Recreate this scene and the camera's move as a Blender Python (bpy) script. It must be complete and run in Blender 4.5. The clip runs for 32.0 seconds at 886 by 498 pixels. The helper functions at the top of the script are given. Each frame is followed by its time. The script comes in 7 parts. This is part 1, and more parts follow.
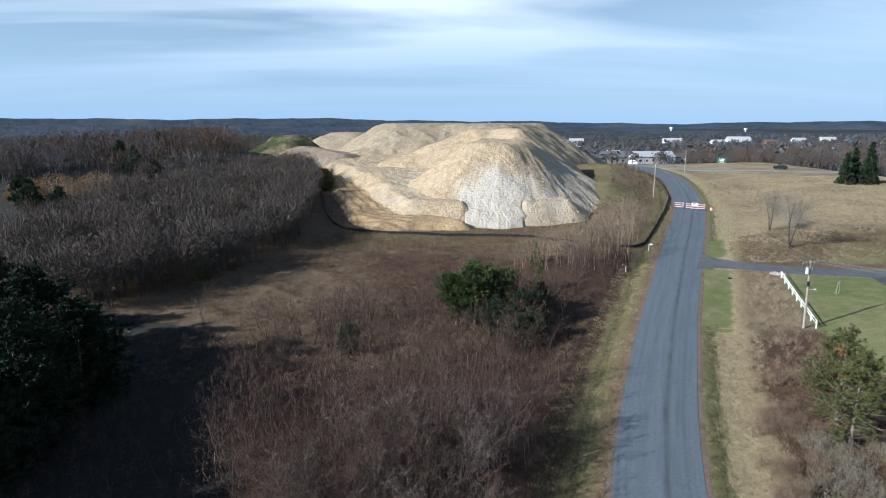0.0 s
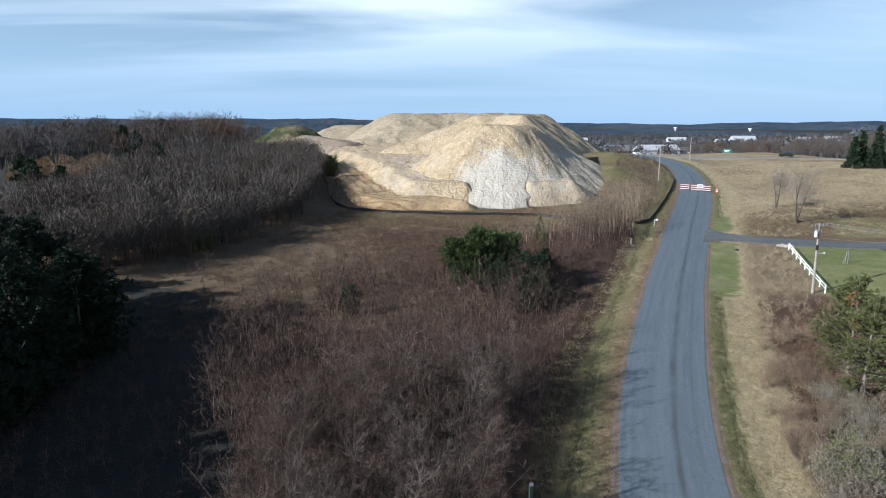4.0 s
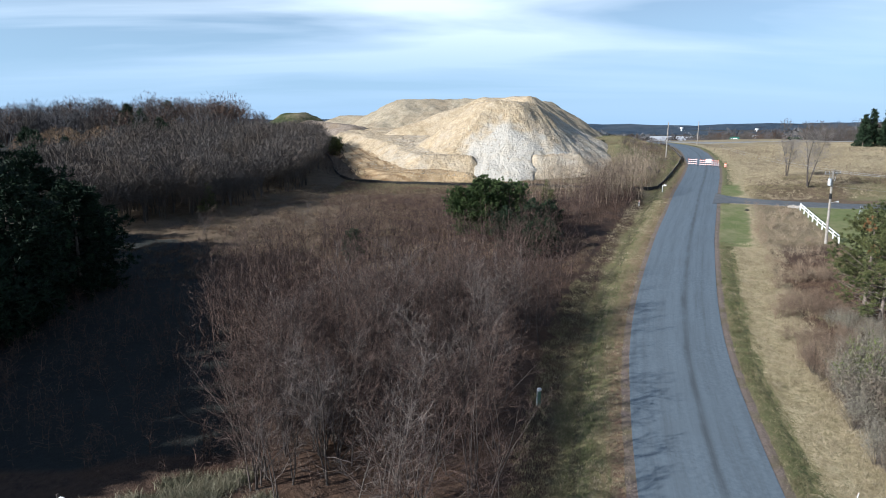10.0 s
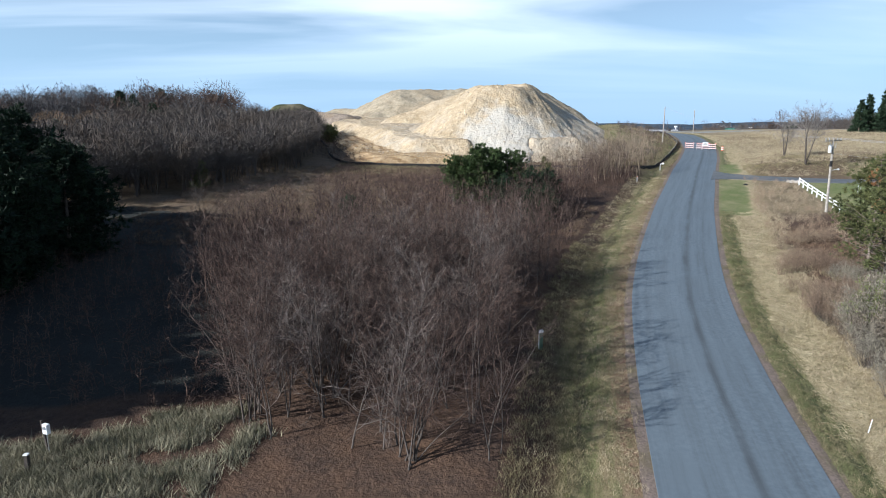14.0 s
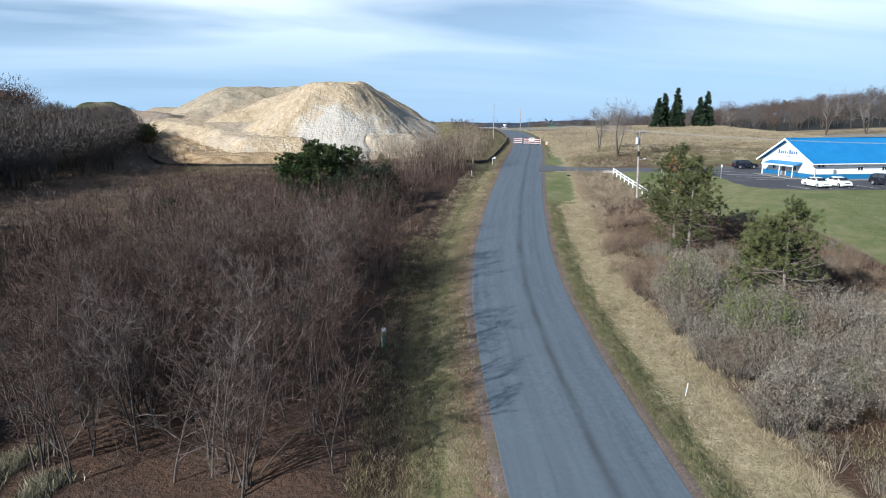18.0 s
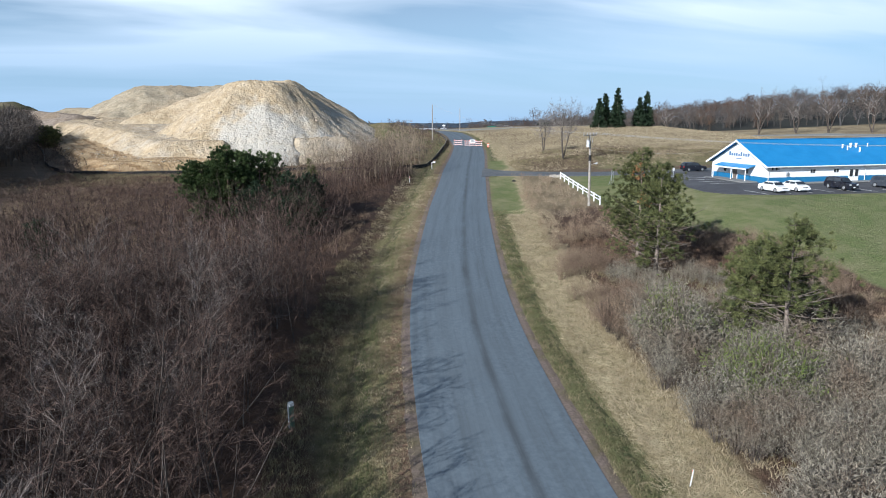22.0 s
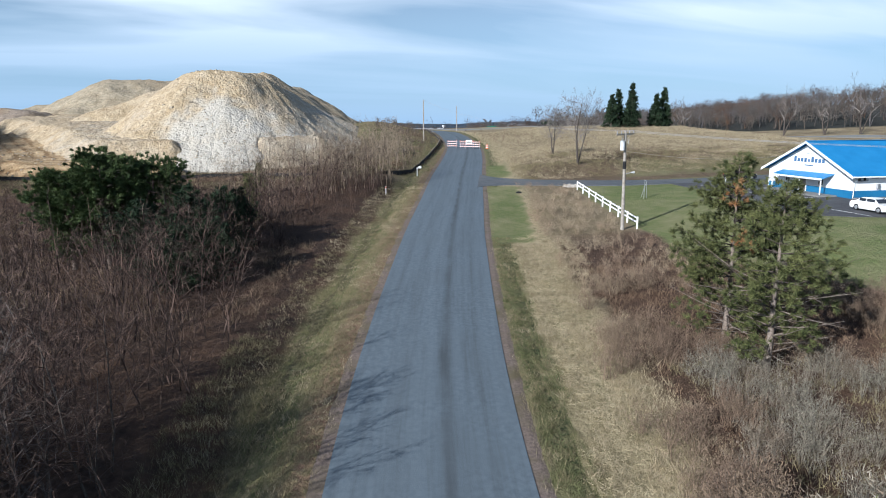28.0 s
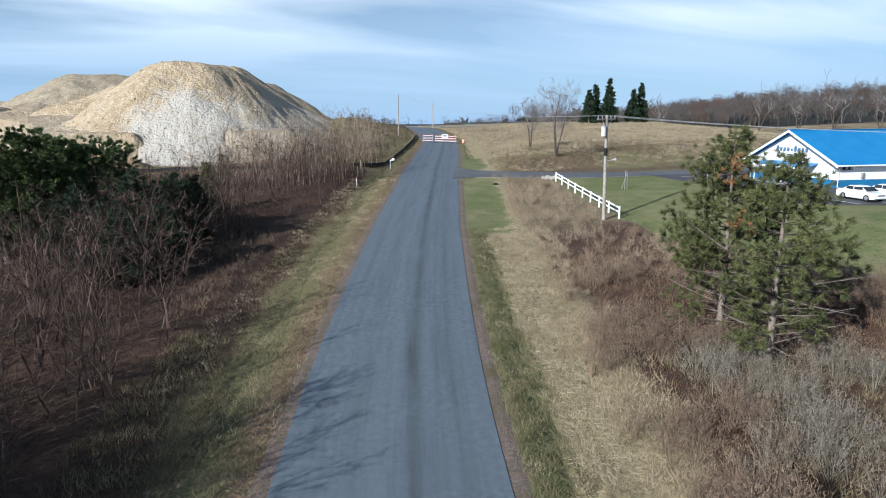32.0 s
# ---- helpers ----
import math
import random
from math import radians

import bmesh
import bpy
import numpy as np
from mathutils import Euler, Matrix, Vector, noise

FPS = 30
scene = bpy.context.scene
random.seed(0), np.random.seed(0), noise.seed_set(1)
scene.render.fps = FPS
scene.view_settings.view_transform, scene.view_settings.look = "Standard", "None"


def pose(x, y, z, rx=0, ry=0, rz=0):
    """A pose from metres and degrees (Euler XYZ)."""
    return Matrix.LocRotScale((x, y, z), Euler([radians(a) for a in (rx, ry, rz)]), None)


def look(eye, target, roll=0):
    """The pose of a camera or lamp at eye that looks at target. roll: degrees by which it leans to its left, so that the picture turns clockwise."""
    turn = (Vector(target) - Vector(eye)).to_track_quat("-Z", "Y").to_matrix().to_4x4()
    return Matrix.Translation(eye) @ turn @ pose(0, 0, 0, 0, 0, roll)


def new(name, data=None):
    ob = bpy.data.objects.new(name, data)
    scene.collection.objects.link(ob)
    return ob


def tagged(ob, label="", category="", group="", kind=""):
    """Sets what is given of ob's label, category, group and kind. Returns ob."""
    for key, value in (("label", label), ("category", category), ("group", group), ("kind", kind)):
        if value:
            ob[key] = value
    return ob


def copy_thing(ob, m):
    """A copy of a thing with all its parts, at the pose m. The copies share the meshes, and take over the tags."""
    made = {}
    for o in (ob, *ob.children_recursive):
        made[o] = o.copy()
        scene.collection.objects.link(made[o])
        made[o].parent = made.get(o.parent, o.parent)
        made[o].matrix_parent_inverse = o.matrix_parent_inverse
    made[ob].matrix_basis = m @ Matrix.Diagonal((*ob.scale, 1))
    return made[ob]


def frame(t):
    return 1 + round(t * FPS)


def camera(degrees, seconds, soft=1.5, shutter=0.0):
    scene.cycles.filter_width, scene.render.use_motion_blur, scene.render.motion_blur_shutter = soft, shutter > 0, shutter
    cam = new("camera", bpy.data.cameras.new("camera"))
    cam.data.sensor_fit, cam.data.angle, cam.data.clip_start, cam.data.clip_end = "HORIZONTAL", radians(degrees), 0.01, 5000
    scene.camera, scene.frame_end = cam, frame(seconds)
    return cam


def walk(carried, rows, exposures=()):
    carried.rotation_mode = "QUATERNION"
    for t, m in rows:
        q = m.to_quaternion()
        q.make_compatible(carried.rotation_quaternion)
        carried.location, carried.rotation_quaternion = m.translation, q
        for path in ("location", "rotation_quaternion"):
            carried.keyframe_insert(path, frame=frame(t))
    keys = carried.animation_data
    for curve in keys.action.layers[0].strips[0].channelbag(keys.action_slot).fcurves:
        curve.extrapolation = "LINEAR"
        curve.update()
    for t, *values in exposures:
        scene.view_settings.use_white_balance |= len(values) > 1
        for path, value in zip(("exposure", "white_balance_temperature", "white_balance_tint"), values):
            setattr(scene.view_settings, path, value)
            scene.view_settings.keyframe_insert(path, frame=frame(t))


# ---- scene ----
cam = camera(71.7, 32.0, soft=1.0)
METRES, EYE, TILT, LEAN, TURN = 54.0, 31.8, -11.8, 0.0, 0.0
ROWS = [
    (0.0, 0.0, 0.0, 0.0, 0.0, 0.0, -0.0),
    (0.5, -0.001, 0.0017, -0.0114, 0.02, 0.01, 0.02),
    (1.0, 0.0001, 0.004, -0.0237, 0.07, 0.05, -0.02),
    (2.0, -0.0003, 0.0085, -0.0461, 0.14, 0.08, -0.05),
    (2.5, 0.0004, 0.0104, -0.0564, 0.2, 0.07, -0.02),
    (3.0, 0.0005, 0.0129, -0.0679, 0.25, 0.09, -0.03),
    (3.5, 0.0013, 0.015, -0.0788, 0.3, 0.1, -0.05),
    (5.5, -0.001, 0.0243, -0.1168, 0.42, 0.15, -0.16),
    (6.0, -0.0018, 0.0253, -0.1257, 0.48, 0.17, -0.16),
    (6.5, -0.0025, 0.0271, -0.1353, 0.52, 0.19, -0.08),
    (7.0, -0.0025, 0.0291, -0.1455, 0.56, 0.21, -0.04),
    (7.5, -0.0019, 0.0312, -0.1569, 0.6, 0.23, -0.05),
    (8.0, -0.0009, 0.0341, -0.168, 0.63, 0.23, -0.11),
    (8.5, -0.0003, 0.036, -0.1787, 0.68, 0.24, -0.16),
    (9.0, 0.0002, 0.0387, -0.1894, 0.72, 0.26, -0.21),
    (9.5, 0.0007, 0.0396, -0.2005, 0.77, 0.27, -0.23),
    (10.0, 0.0012, 0.0414, -0.2115, 0.81, 0.28, -0.22),
    (10.5, 0.0012, 0.0436, -0.2227, 0.84, 0.29, -0.2),
    (11.0, 0.0011, 0.0476, -0.2323, 0.87, 0.3, -0.17),
    (11.5, 0.0002, 0.0516, -0.2415, 0.89, 0.29, -0.19),
    (12.0, -0.0007, 0.0548, -0.2509, 0.93, 0.26, -0.15),
    (12.5, -0.0017, 0.0574, -0.2596, 0.98, 0.26, -0.19),
    (13.0, -0.0029, 0.059, -0.2679, 0.99, 0.27, -0.21),
    (13.5, -0.0034, 0.0604, -0.2757, 1.02, 0.27, -0.25),
    (15.5, -0.0029, 0.061, -0.2871, -6.18, 0.16, 1.53),
    (16.0, -0.0019, 0.0609, -0.2891, -8.61, 0.1, 2.06),
    (16.5, -0.0013, 0.0607, -0.2908, -11.06, -0.01, 2.58),
    (17.0, -0.0008, 0.0629, -0.2909, -12.81, -0.09, 2.98),
    (17.5, 0.0021, 0.0716, -0.2887, -13.66, -0.15, 3.2),
    (18.0, 0.0088, 0.0894, -0.2848, -14.04, -0.17, 3.28),
    (18.5, 0.0185, 0.1156, -0.2791, -14.34, -0.19, 3.34),
    (19.0, 0.029, 0.1416, -0.2734, -16.29, -0.3, 3.84),
    (19.5, 0.0372, 0.1647, -0.2683, -17.81, -0.42, 4.2),
    (20.0, 0.0437, 0.183, -0.264, -18.58, -0.46, 4.36),
    (20.5, 0.0489, 0.1982, -0.2603, -19.04, -0.48, 4.42),
    (21.0, 0.0533, 0.2112, -0.257, -19.26, -0.5, 4.49),
    (21.5, 0.0581, 0.2244, -0.2536, -19.38, -0.51, 4.49),
    (22.0, 0.0636, 0.2397, -0.2499, -19.48, -0.5, 4.52),
    (22.5, 0.0705, 0.258, -0.2454, -19.47, -0.51, 4.5),
    (23.0, 0.0787, 0.2801, -0.2399, -19.48, -0.51, 4.43),
    (23.5, 0.0882, 0.3058, -0.2346, -19.45, -0.5, 4.42),
    (24.0, 0.0986, 0.335, -0.2292, -19.45, -0.48, 4.42),
    (24.5, 0.1099, 0.3675, -0.2239, -19.43, -0.48, 4.4),
    (25.0, 0.1217, 0.401, -0.2188, -19.41, -0.46, 4.38),
    (25.5, 0.134, 0.433, -0.214, -19.43, -0.46, 4.39),
    (27.5, 0.2031, 0.5516, -0.1944, -19.5, -0.45, 4.38),
    (28.0, 0.223, 0.581, -0.1908, -19.52, -0.43, 4.32),
    (28.5, 0.2396, 0.607, -0.1883, -19.65, -0.42, 4.34),
    (29.0, 0.2484, 0.623, -0.1887, -20.22, -0.44, 4.46),
    (29.5, 0.2498, 0.6288, -0.19, -20.58, -0.45, 4.48),
    (30.0, 0.2502, 0.6314, -0.1919, -20.78, -0.47, 4.54),
    (30.5, 0.2501, 0.633, -0.1952, -21.12, -0.49, 4.56),
    (31.0, 0.2501, 0.6338, -0.1988, -21.35, -0.5, 4.64),
    (31.5, 0.2502, 0.6337, -0.202, -21.48, -0.53, 4.7),
    (32.0, 0.2499, 0.6336, -0.2054, -21.56, -0.54, 4.68),
]
walk(cam, [(t, pose(0, 0, EYE, TILT, LEAN, TURN) @ pose(METRES * x, METRES * y, METRES * z, 90 + pitch, roll, yaw)) for t, x, y, z, yaw, pitch, roll in ROWS],
     exposures=[(0.0, 0.67, 5650, 8), (8.0, 0.73, 5650, 8), (14.0, 0.82, 5650, 8), (21.0, 0.64, 5650, 8), (32.0, 0.60, 5600, 8)])

# ---- world and sun ----
SUN_EL, SUN_AZ = radians(26.0), math.atan2(-0.91, -0.41)
world = bpy.data.worlds.new("world")
scene.world = world
world.use_nodes = True
wn, wl = world.node_tree.nodes, world.node_tree.links
wn.clear()
sky = wn.new("ShaderNodeTexSky")
sky.sky_type, sky.sun_disc = "NISHITA", False
sky.sun_elevation, sky.sun_rotation = SUN_EL, SUN_AZ
sky.air_density, sky.dust_density, sky.ozone_density = 1.0, 0.1, 2.0
coord = wn.new("ShaderNodeTexCoord")
split = wn.new("ShaderNodeSeparateXYZ")
wl.new(coord.outputs["Generated"], split.inputs[0])


def wmath(op, a, b):
    n = wn.new("ShaderNodeMath")
    n.operation = op
    for k, v in enumerate((a, b)):
        if isinstance(v, (int, float)):
            n.inputs[k].default_value = v
        else:
            wl.new(v, n.inputs[k])
    return n.outputs[0]


lift = wmath("ADD", wmath("MAXIMUM", split.outputs[2], 0.0), 0.10)
plane = wn.new("ShaderNodeCombineXYZ")
wl.new(wmath("DIVIDE", split.outputs[0], lift), plane.inputs[0])
wl.new(wmath("DIVIDE", split.outputs[1], lift), plane.inputs[1])
turned = wn.new("ShaderNodeMapping")
turned.inputs["Rotation"].default_value = (0, 0, radians(8))
turned.inputs["Scale"].default_value = (0.22, 0.62, 1)
turned.inputs["Location"].default_value = (3.1, 0.4, 0)
wl.new(plane.outputs[0], turned.inputs[0])
cloud = wn.new("ShaderNodeTexNoise")
cloud.inputs["Scale"].default_value, cloud.inputs["Detail"].default_value = 1.3, 6
cloud.inputs["Roughness"].default_value, cloud.inputs["Distortion"].default_value = 0.45, 0.5
wl.new(turned.outputs[0], cloud.inputs["Vector"])
ramp = wn.new("ShaderNodeValToRGB")
ramp.color_ramp.elements[0].position, ramp.color_ramp.elements[1].position = 0.40, 0.62
ramp.color_ramp.elements[0].color, ramp.color_ramp.elements[1].color = (0.16, 0.16, 0.16, 1), (1.0, 1.0, 1.0, 1)
wl.new(cloud.outputs["Fac"], ramp.inputs[0])
fade = wmath("MULTIPLY", ramp.outputs[0], wmath("MINIMUM", wmath("ADD", wmath("MULTIPLY", split.outputs[2], 6.0), 0.12), 1.0))
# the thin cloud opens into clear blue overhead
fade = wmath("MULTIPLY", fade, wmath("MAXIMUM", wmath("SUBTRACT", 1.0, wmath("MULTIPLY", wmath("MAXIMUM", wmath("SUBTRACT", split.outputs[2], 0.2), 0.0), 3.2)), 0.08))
mix = wn.new("ShaderNodeMix")
mix.data_type = "RGBA"
mix.inputs["B"].default_value = (11.4, 12.1, 12.6, 1)
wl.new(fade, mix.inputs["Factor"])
wl.new(sky.outputs[0], mix.inputs["A"])
low = wn.new("ShaderNodeMix")
low.data_type = "RGBA"
low.inputs["B"].default_value = (4.6, 6.9, 9.6, 1)
wl.new(wmath("MAXIMUM", wmath("SUBTRACT", 0.9, wmath("MULTIPLY", wmath("ABSOLUTE", split.outputs[2], 0.0), 4.5)), 0.0), low.inputs["Factor"])
wl.new(mix.outputs["Result"], low.inputs["A"])
back = wn.new("ShaderNodeBackground")
back.inputs["Strength"].default_value = 0.057
wl.new(low.outputs["Result"], back.inputs["Color"])
wout = wn.new("ShaderNodeOutputWorld")
wl.new(back.outputs[0], wout.inputs[0])

sun = new("sun", bpy.data.lights.new("sun", "SUN"))
sun.data.energy, sun.data.angle, sun.data.color = 5.0, radians(0.6), (1.0, 0.93, 0.84)
SUN_FROM = Vector((-0.91 * math.cos(SUN_EL), -0.41 * math.cos(SUN_EL), math.sin(SUN_EL)))
sun.matrix_world = look(SUN_FROM * 200, (0, 0, 0))


# ---- the lie of the land ----
ROAD_Y = [-120, -60, 0, 21, 32, 43, 50, 56, 64, 79, 95, 109, 131, 146, 155, 185, 223, 262]
ROAD_X = [-14, -3, 7.6, 11.6, 14.0, 16.9, 19.2, 21.4, 24.5, 30.5, 37.4, 43.3, 53.0, 59.3, 62.9, 72.0, 80.2, 82.6]
_ys = np.arange(-120, 263, 1.0)
_xs = np.interp(_ys, ROAD_Y, ROAD_X)
_k = np.exp(-np.linspace(-2, 2, 17) ** 2)
_xs[8:-8] = np.convolve(_xs, _k / _k.sum(), "valid")
_sl = np.gradient(_xs)


def road_x(y):
    return np.interp(y, _ys, _xs)


def side(x, y):
    """Metres to the right of the road's middle line."""
    y = np.clip(y, -120, 262)
    return (x - np.interp(y, _ys, _xs)) / np.sqrt(1 + np.interp(y, _ys, _sl) ** 2)


def step(a, b, v):
    u = np.clip((v - a) / (b - a), 0, 1)
    return u * u * (3 - 2 * u)


def bump(x, y, cx, cy, rx, ry):
    return np.exp(-((x - cx) / rx) ** 2 - ((y - cy) / ry) ** 2)


def rough(x, y, s, seed=0):
    """Cheap smooth unevenness of about +-1, features some s metres across."""
    a, b = x / s + seed * 1.7, y / s - seed * 2.3
    return (np.sin(a * 2.1 + 1.3 * np.sin(b * 1.7 + seed)) + np.sin(b * 2.3 + 1.1 * np.sin(a * 1.9 - seed)) + np.sin((a + b) * 3.7 + seed) * 0.5) / 2.5


def grain(x, y, s, seed=0):
    """Smooth random unevenness of +-1 on a lattice of s metres."""
    a, b = x / s + 17.3 * seed, y / s - 9.1 * seed
    i, j = np.floor(a), np.floor(b)
    u, v = a - i, b - j
    u, v = u * u * (3 - 2 * u), v * v * (3 - 2 * v)

    def h(p, q):
        w = np.sin(p * 127.1 + q * 311.7 + seed * 74.7) * 43758.5453
        return (w - np.floor(w)) * 2 - 1
    return (h(i, j) * (1 - u) + h(i + 1, j) * u) * (1 - v) + (h(i, j + 1) * (1 - u) + h(i + 1, j + 1) * u) * v


def ground_z(x, y):
    x, y = np.asarray(x, float), np.asarray(y, float)
    s = side(x, y)
    middle = np.interp(y, [-300, -60, 0, 110, 130, 152, 172, 200, 270, 340, 600, 1500], [-6, -1.5, 0.2, 8.05, 9.0, 9.95, 11.2, 12.6, 13.0, 7, -6, -22])
    left = np.interp(y, [-300, -60, 0, 60, 97, 140, 200, 300, 420, 700, 1500], [-6, -1.5, 0.2, 4.0, 6.0, 7.5, 11.5, 14, 6, -6, -22])
    right = np.interp(y, [-300, -60, 0, 30, 45, 60, 66, 100, 112, 128, 150, 175, 210, 270, 340, 600, 1500], [-6, -2.5, 0.4, 3.0, 4.7, 6.8, 7.15, 7.4, 9.4, 10.9, 12.5, 13.9, 14.0, 13.2, 7, -6, -22])
    z = middle + (left - middle) * step(-7, -32, s) + (right - middle) * step(14, 36, s)
    z = z + 7.0 * bump(x, y, -105, 225, 60, 90) * step(-55, -80, x) + 2.5 * bump(x, y, -62, 140, 24, 40)
    z = z + 4.0 * bump(x, y, 46, 176, 8, 20) + 3.6 * bump(x, y, 59, 226, 9, 30)
    z = z - 0.45 * bump(s, y * 0, -7.4, 0, 1.7, 1) * step(150, 120, y) + 0.3 * bump(s, y * 0, -10.5, 0, 2, 1) * step(150, 120, y)
    z = z - 0.25 * bump(s, y * 0, 7.0, 0, 1.6, 1) * step(100, 70, y)
    z = z - 4.5 * step(135, 175, x) * step(105, 150, y) * step(420, 300, y)
    # wooded ridges round the horizon
    d = np.hypot(x, y)
    far = step(700, 2600, d)
    a = np.arctan2(x, y)
    z = z + far * 14 * step(900, 4200, d)
    z = z + 14 * bump(x, y, 330, 330, 120, 110) + 13 * bump(x, y, 430, 210, 130, 120)
    z = z + 1.5 * step(7, 17, s) * step(103.8, 110, y) * step(152, 126, y) * (1 - step(14, 36, s))
    wild = step(4.5, 12, np.abs(s)) * step(600, 200, d)
    tussock = step(-9, -13, s) * step(60, 74, y) * step(135, 122, y)
    wild = wild * (1 - step(44, 49, x) * step(106, 102, y) * 0.92)
    z = z + wild * (0.16 * rough(x, y, 9.0, 1) + 0.10 * rough(x, y, 3.1, 2)) + tussock * 0.28 * grain(x, y, 2.6, 41)
    return z


def gz(x, y):
    return float(ground_z(x, y))

# ---- materials ----
MATS = {}


def mat(name, c1, c2, size=1.0, roughness=0.9, bumps=0.0, bump_size=None, metal=0.0, c3=None, big=8.0, vary=0.0, stony=0.0):
    """A surface of two colours mixed by grain (size in metres), with broad stains of c3, relief, and change from piece to piece."""
    m = bpy.data.materials.new(name)
    m.use_nodes = True
    n, l = m.node_tree.nodes, m.node_tree.links
    p = n["Principled BSDF"]
    p.inputs["Roughness"].default_value, p.inputs["Metallic"].default_value = roughness, metal
    p.inputs["Specular IOR Level"].default_value = 0.25 if roughness > 0.6 else 0.5
    geo = n.new("ShaderNodeNewGeometry")

    def grain(width, detail=4):
        t = n.new("ShaderNodeTexNoise")
        t.inputs["Scale"].default_value, t.inputs["Detail"].default_value = 1.0 / width, detail
        t.inputs["Roughness"].default_value = 0.65
        l.new(geo.outputs["Position"], t.inputs["Vector"])
        return t.outputs["Fac"]

    def blend(fac, a, b, lo=0.38, hi=0.62):
        r = n.new("ShaderNodeMapRange")
        r.inputs[1].default_value, r.inputs[2].default_value = lo, hi
        l.new(fac, r.inputs[0])
        x = n.new("ShaderNodeMix")
        x.data_type = "RGBA"
        l.new(r.outputs[0], x.inputs["Factor"])
        for k, v in (("A", a), ("B", b)):
            if isinstance(v, tuple):
                x.inputs[k].default_value = (*v, 1)
            else:
                l.new(v, x.inputs[k])
        return x.outputs["Result"]

    g = grain(size)
    col = blend(g, c1, c2)
    if c3:
        col = blend(grain(big, 3), col, c3, 0.45, 0.72)
    if vary:
        info = n.new("ShaderNodeObjectInfo")
        isl = n.new("ShaderNodeMath")
        isl.operation = "ADD"
        l.new(info.outputs["Random"], isl.inputs[0])
        l.new(geo.outputs["Random Per Island"], isl.inputs[1])
        wrap = n.new("ShaderNodeMath")
        wrap.operation = "FRACT"
        l.new(isl.outputs[0], wrap.inputs[0])
        hsv = n.new("ShaderNodeHueSaturation")
        rng = n.new("ShaderNodeMapRange")
        rng.inputs[3].default_value, rng.inputs[4].default_value = 1 - vary, 1 + vary
        l.new(wrap.outputs[0], rng.inputs[0])
        l.new(rng.outputs[0], hsv.inputs["Value"])
        l.new(col, hsv.inputs["Color"])
        col = hsv.outputs[0]
    l.new(col, p.inputs["Base Color"])
    if bumps:
        b = n.new("ShaderNodeBump")
        b.inputs["Strength"].default_value, b.inputs["Distance"].default_value = min(1.0, bumps), (bump_size or size) * 0.5
        l.new(grain(bump_size or size, 5), b.inputs["Height"])
        l.new(b.outputs[0], p.inputs["Normal"])
        if stony:
            # broken stones of two sizes, standing out of the sand in places
            last, where = b, grain(5.0, 3)
            for wide, deep in ((stony, 0.2), (stony * 0.45, 0.12)):
                vo, ht, bb = n.new("ShaderNodeTexVoronoi"), n.new("ShaderNodeMath"), n.new("ShaderNodeBump")
                vo.inputs["Scale"].default_value = 1.0 / wide
                l.new(geo.outputs["Position"], vo.inputs["Vector"])
                ht.operation = "MULTIPLY"
                l.new(vo.outputs["Distance"], ht.inputs[0])
                l.new(where, ht.inputs[1])
                bb.invert = True
                bb.inputs["Strength"].default_value, bb.inputs["Distance"].default_value = 1.0, deep
                l.new(ht.outputs[0], bb.inputs["Height"])
                l.new(last.outputs[0], bb.inputs["Normal"])
                last = bb
                tone = n.new("ShaderNodeHueSaturation")
                sp, mr = n.new("ShaderNodeSeparateColor"), n.new("ShaderNodeMapRange")
                l.new(vo.outputs["Color"], sp.inputs[0])
                l.new(sp.outputs[0], mr.inputs[0])
                mr.inputs[3].default_value, mr.inputs[4].default_value = 0.90, 1.10
                l.new(mr.outputs[0], tone.inputs["Value"])
                l.new(p.inputs["Base Color"].links[0].from_socket, tone.inputs["Color"])
                l.new(tone.outputs[0], p.inputs["Base Color"])
            l.new(last.outputs[0], p.inputs["Normal"])
    MATS[name] = m
    return m


BARK = mat("grey_brown_bark", (0.05, 0.040, 0.034), (0.105, 0.088, 0.075), 0.15, 0.9, vary=0.35)
TWIG = mat("brown_twigs", (0.050, 0.033, 0.026), (0.108, 0.073, 0.058), 0.4, 0.85, vary=0.7)
TWIG_GREY = mat("grey_twigs", (0.085, 0.068, 0.058), (0.16, 0.132, 0.116), 0.4, 0.85, vary=0.6)
TWIG_RED = mat("reddish_twigs", (0.070, 0.043, 0.032), (0.125, 0.080, 0.059), 0.6, 0.85, vary=0.4)
TWIG_PALE = mat("pale_grey_twigs", (0.15, 0.13, 0.115), (0.24, 0.215, 0.195), 0.6, 0.85, vary=0.3)
# tan twigs, with the sunlight on them added as a paler colour
TWIG_TAN = mat("sunlit_tan_twigs", (0.17, 0.13, 0.09), (0.26, 0.205, 0.15), 0.5, 0.85, vary=0.3)
NEEDLE = mat("pine_needles", (0.054, 0.066, 0.022), (0.125, 0.130, 0.048), 0.7, 0.7, vary=0.45)
# near-black green: the pines' shaded side is put into the needle colour
NEEDLE_DARK = mat("shade_dark_needles", (0.007, 0.016, 0.008), (0.018, 0.034, 0.014), 0.7, 0.75, vary=0.4)
NEEDLE_GREEN = mat("fresh_pine_needles", (0.032, 0.056, 0.017), (0.078, 0.108, 0.035), 0.7, 0.7, vary=0.45)
NEEDLE_MID = mat("spruce_needles", (0.014, 0.028, 0.014), (0.034, 0.056, 0.026), 0.7, 0.75, vary=0.45)
NEEDLE_BROWN = mat("dead_needles", (0.22, 0.11, 0.045), (0.30, 0.17, 0.08), 0.4, 0.85, vary=0.3)
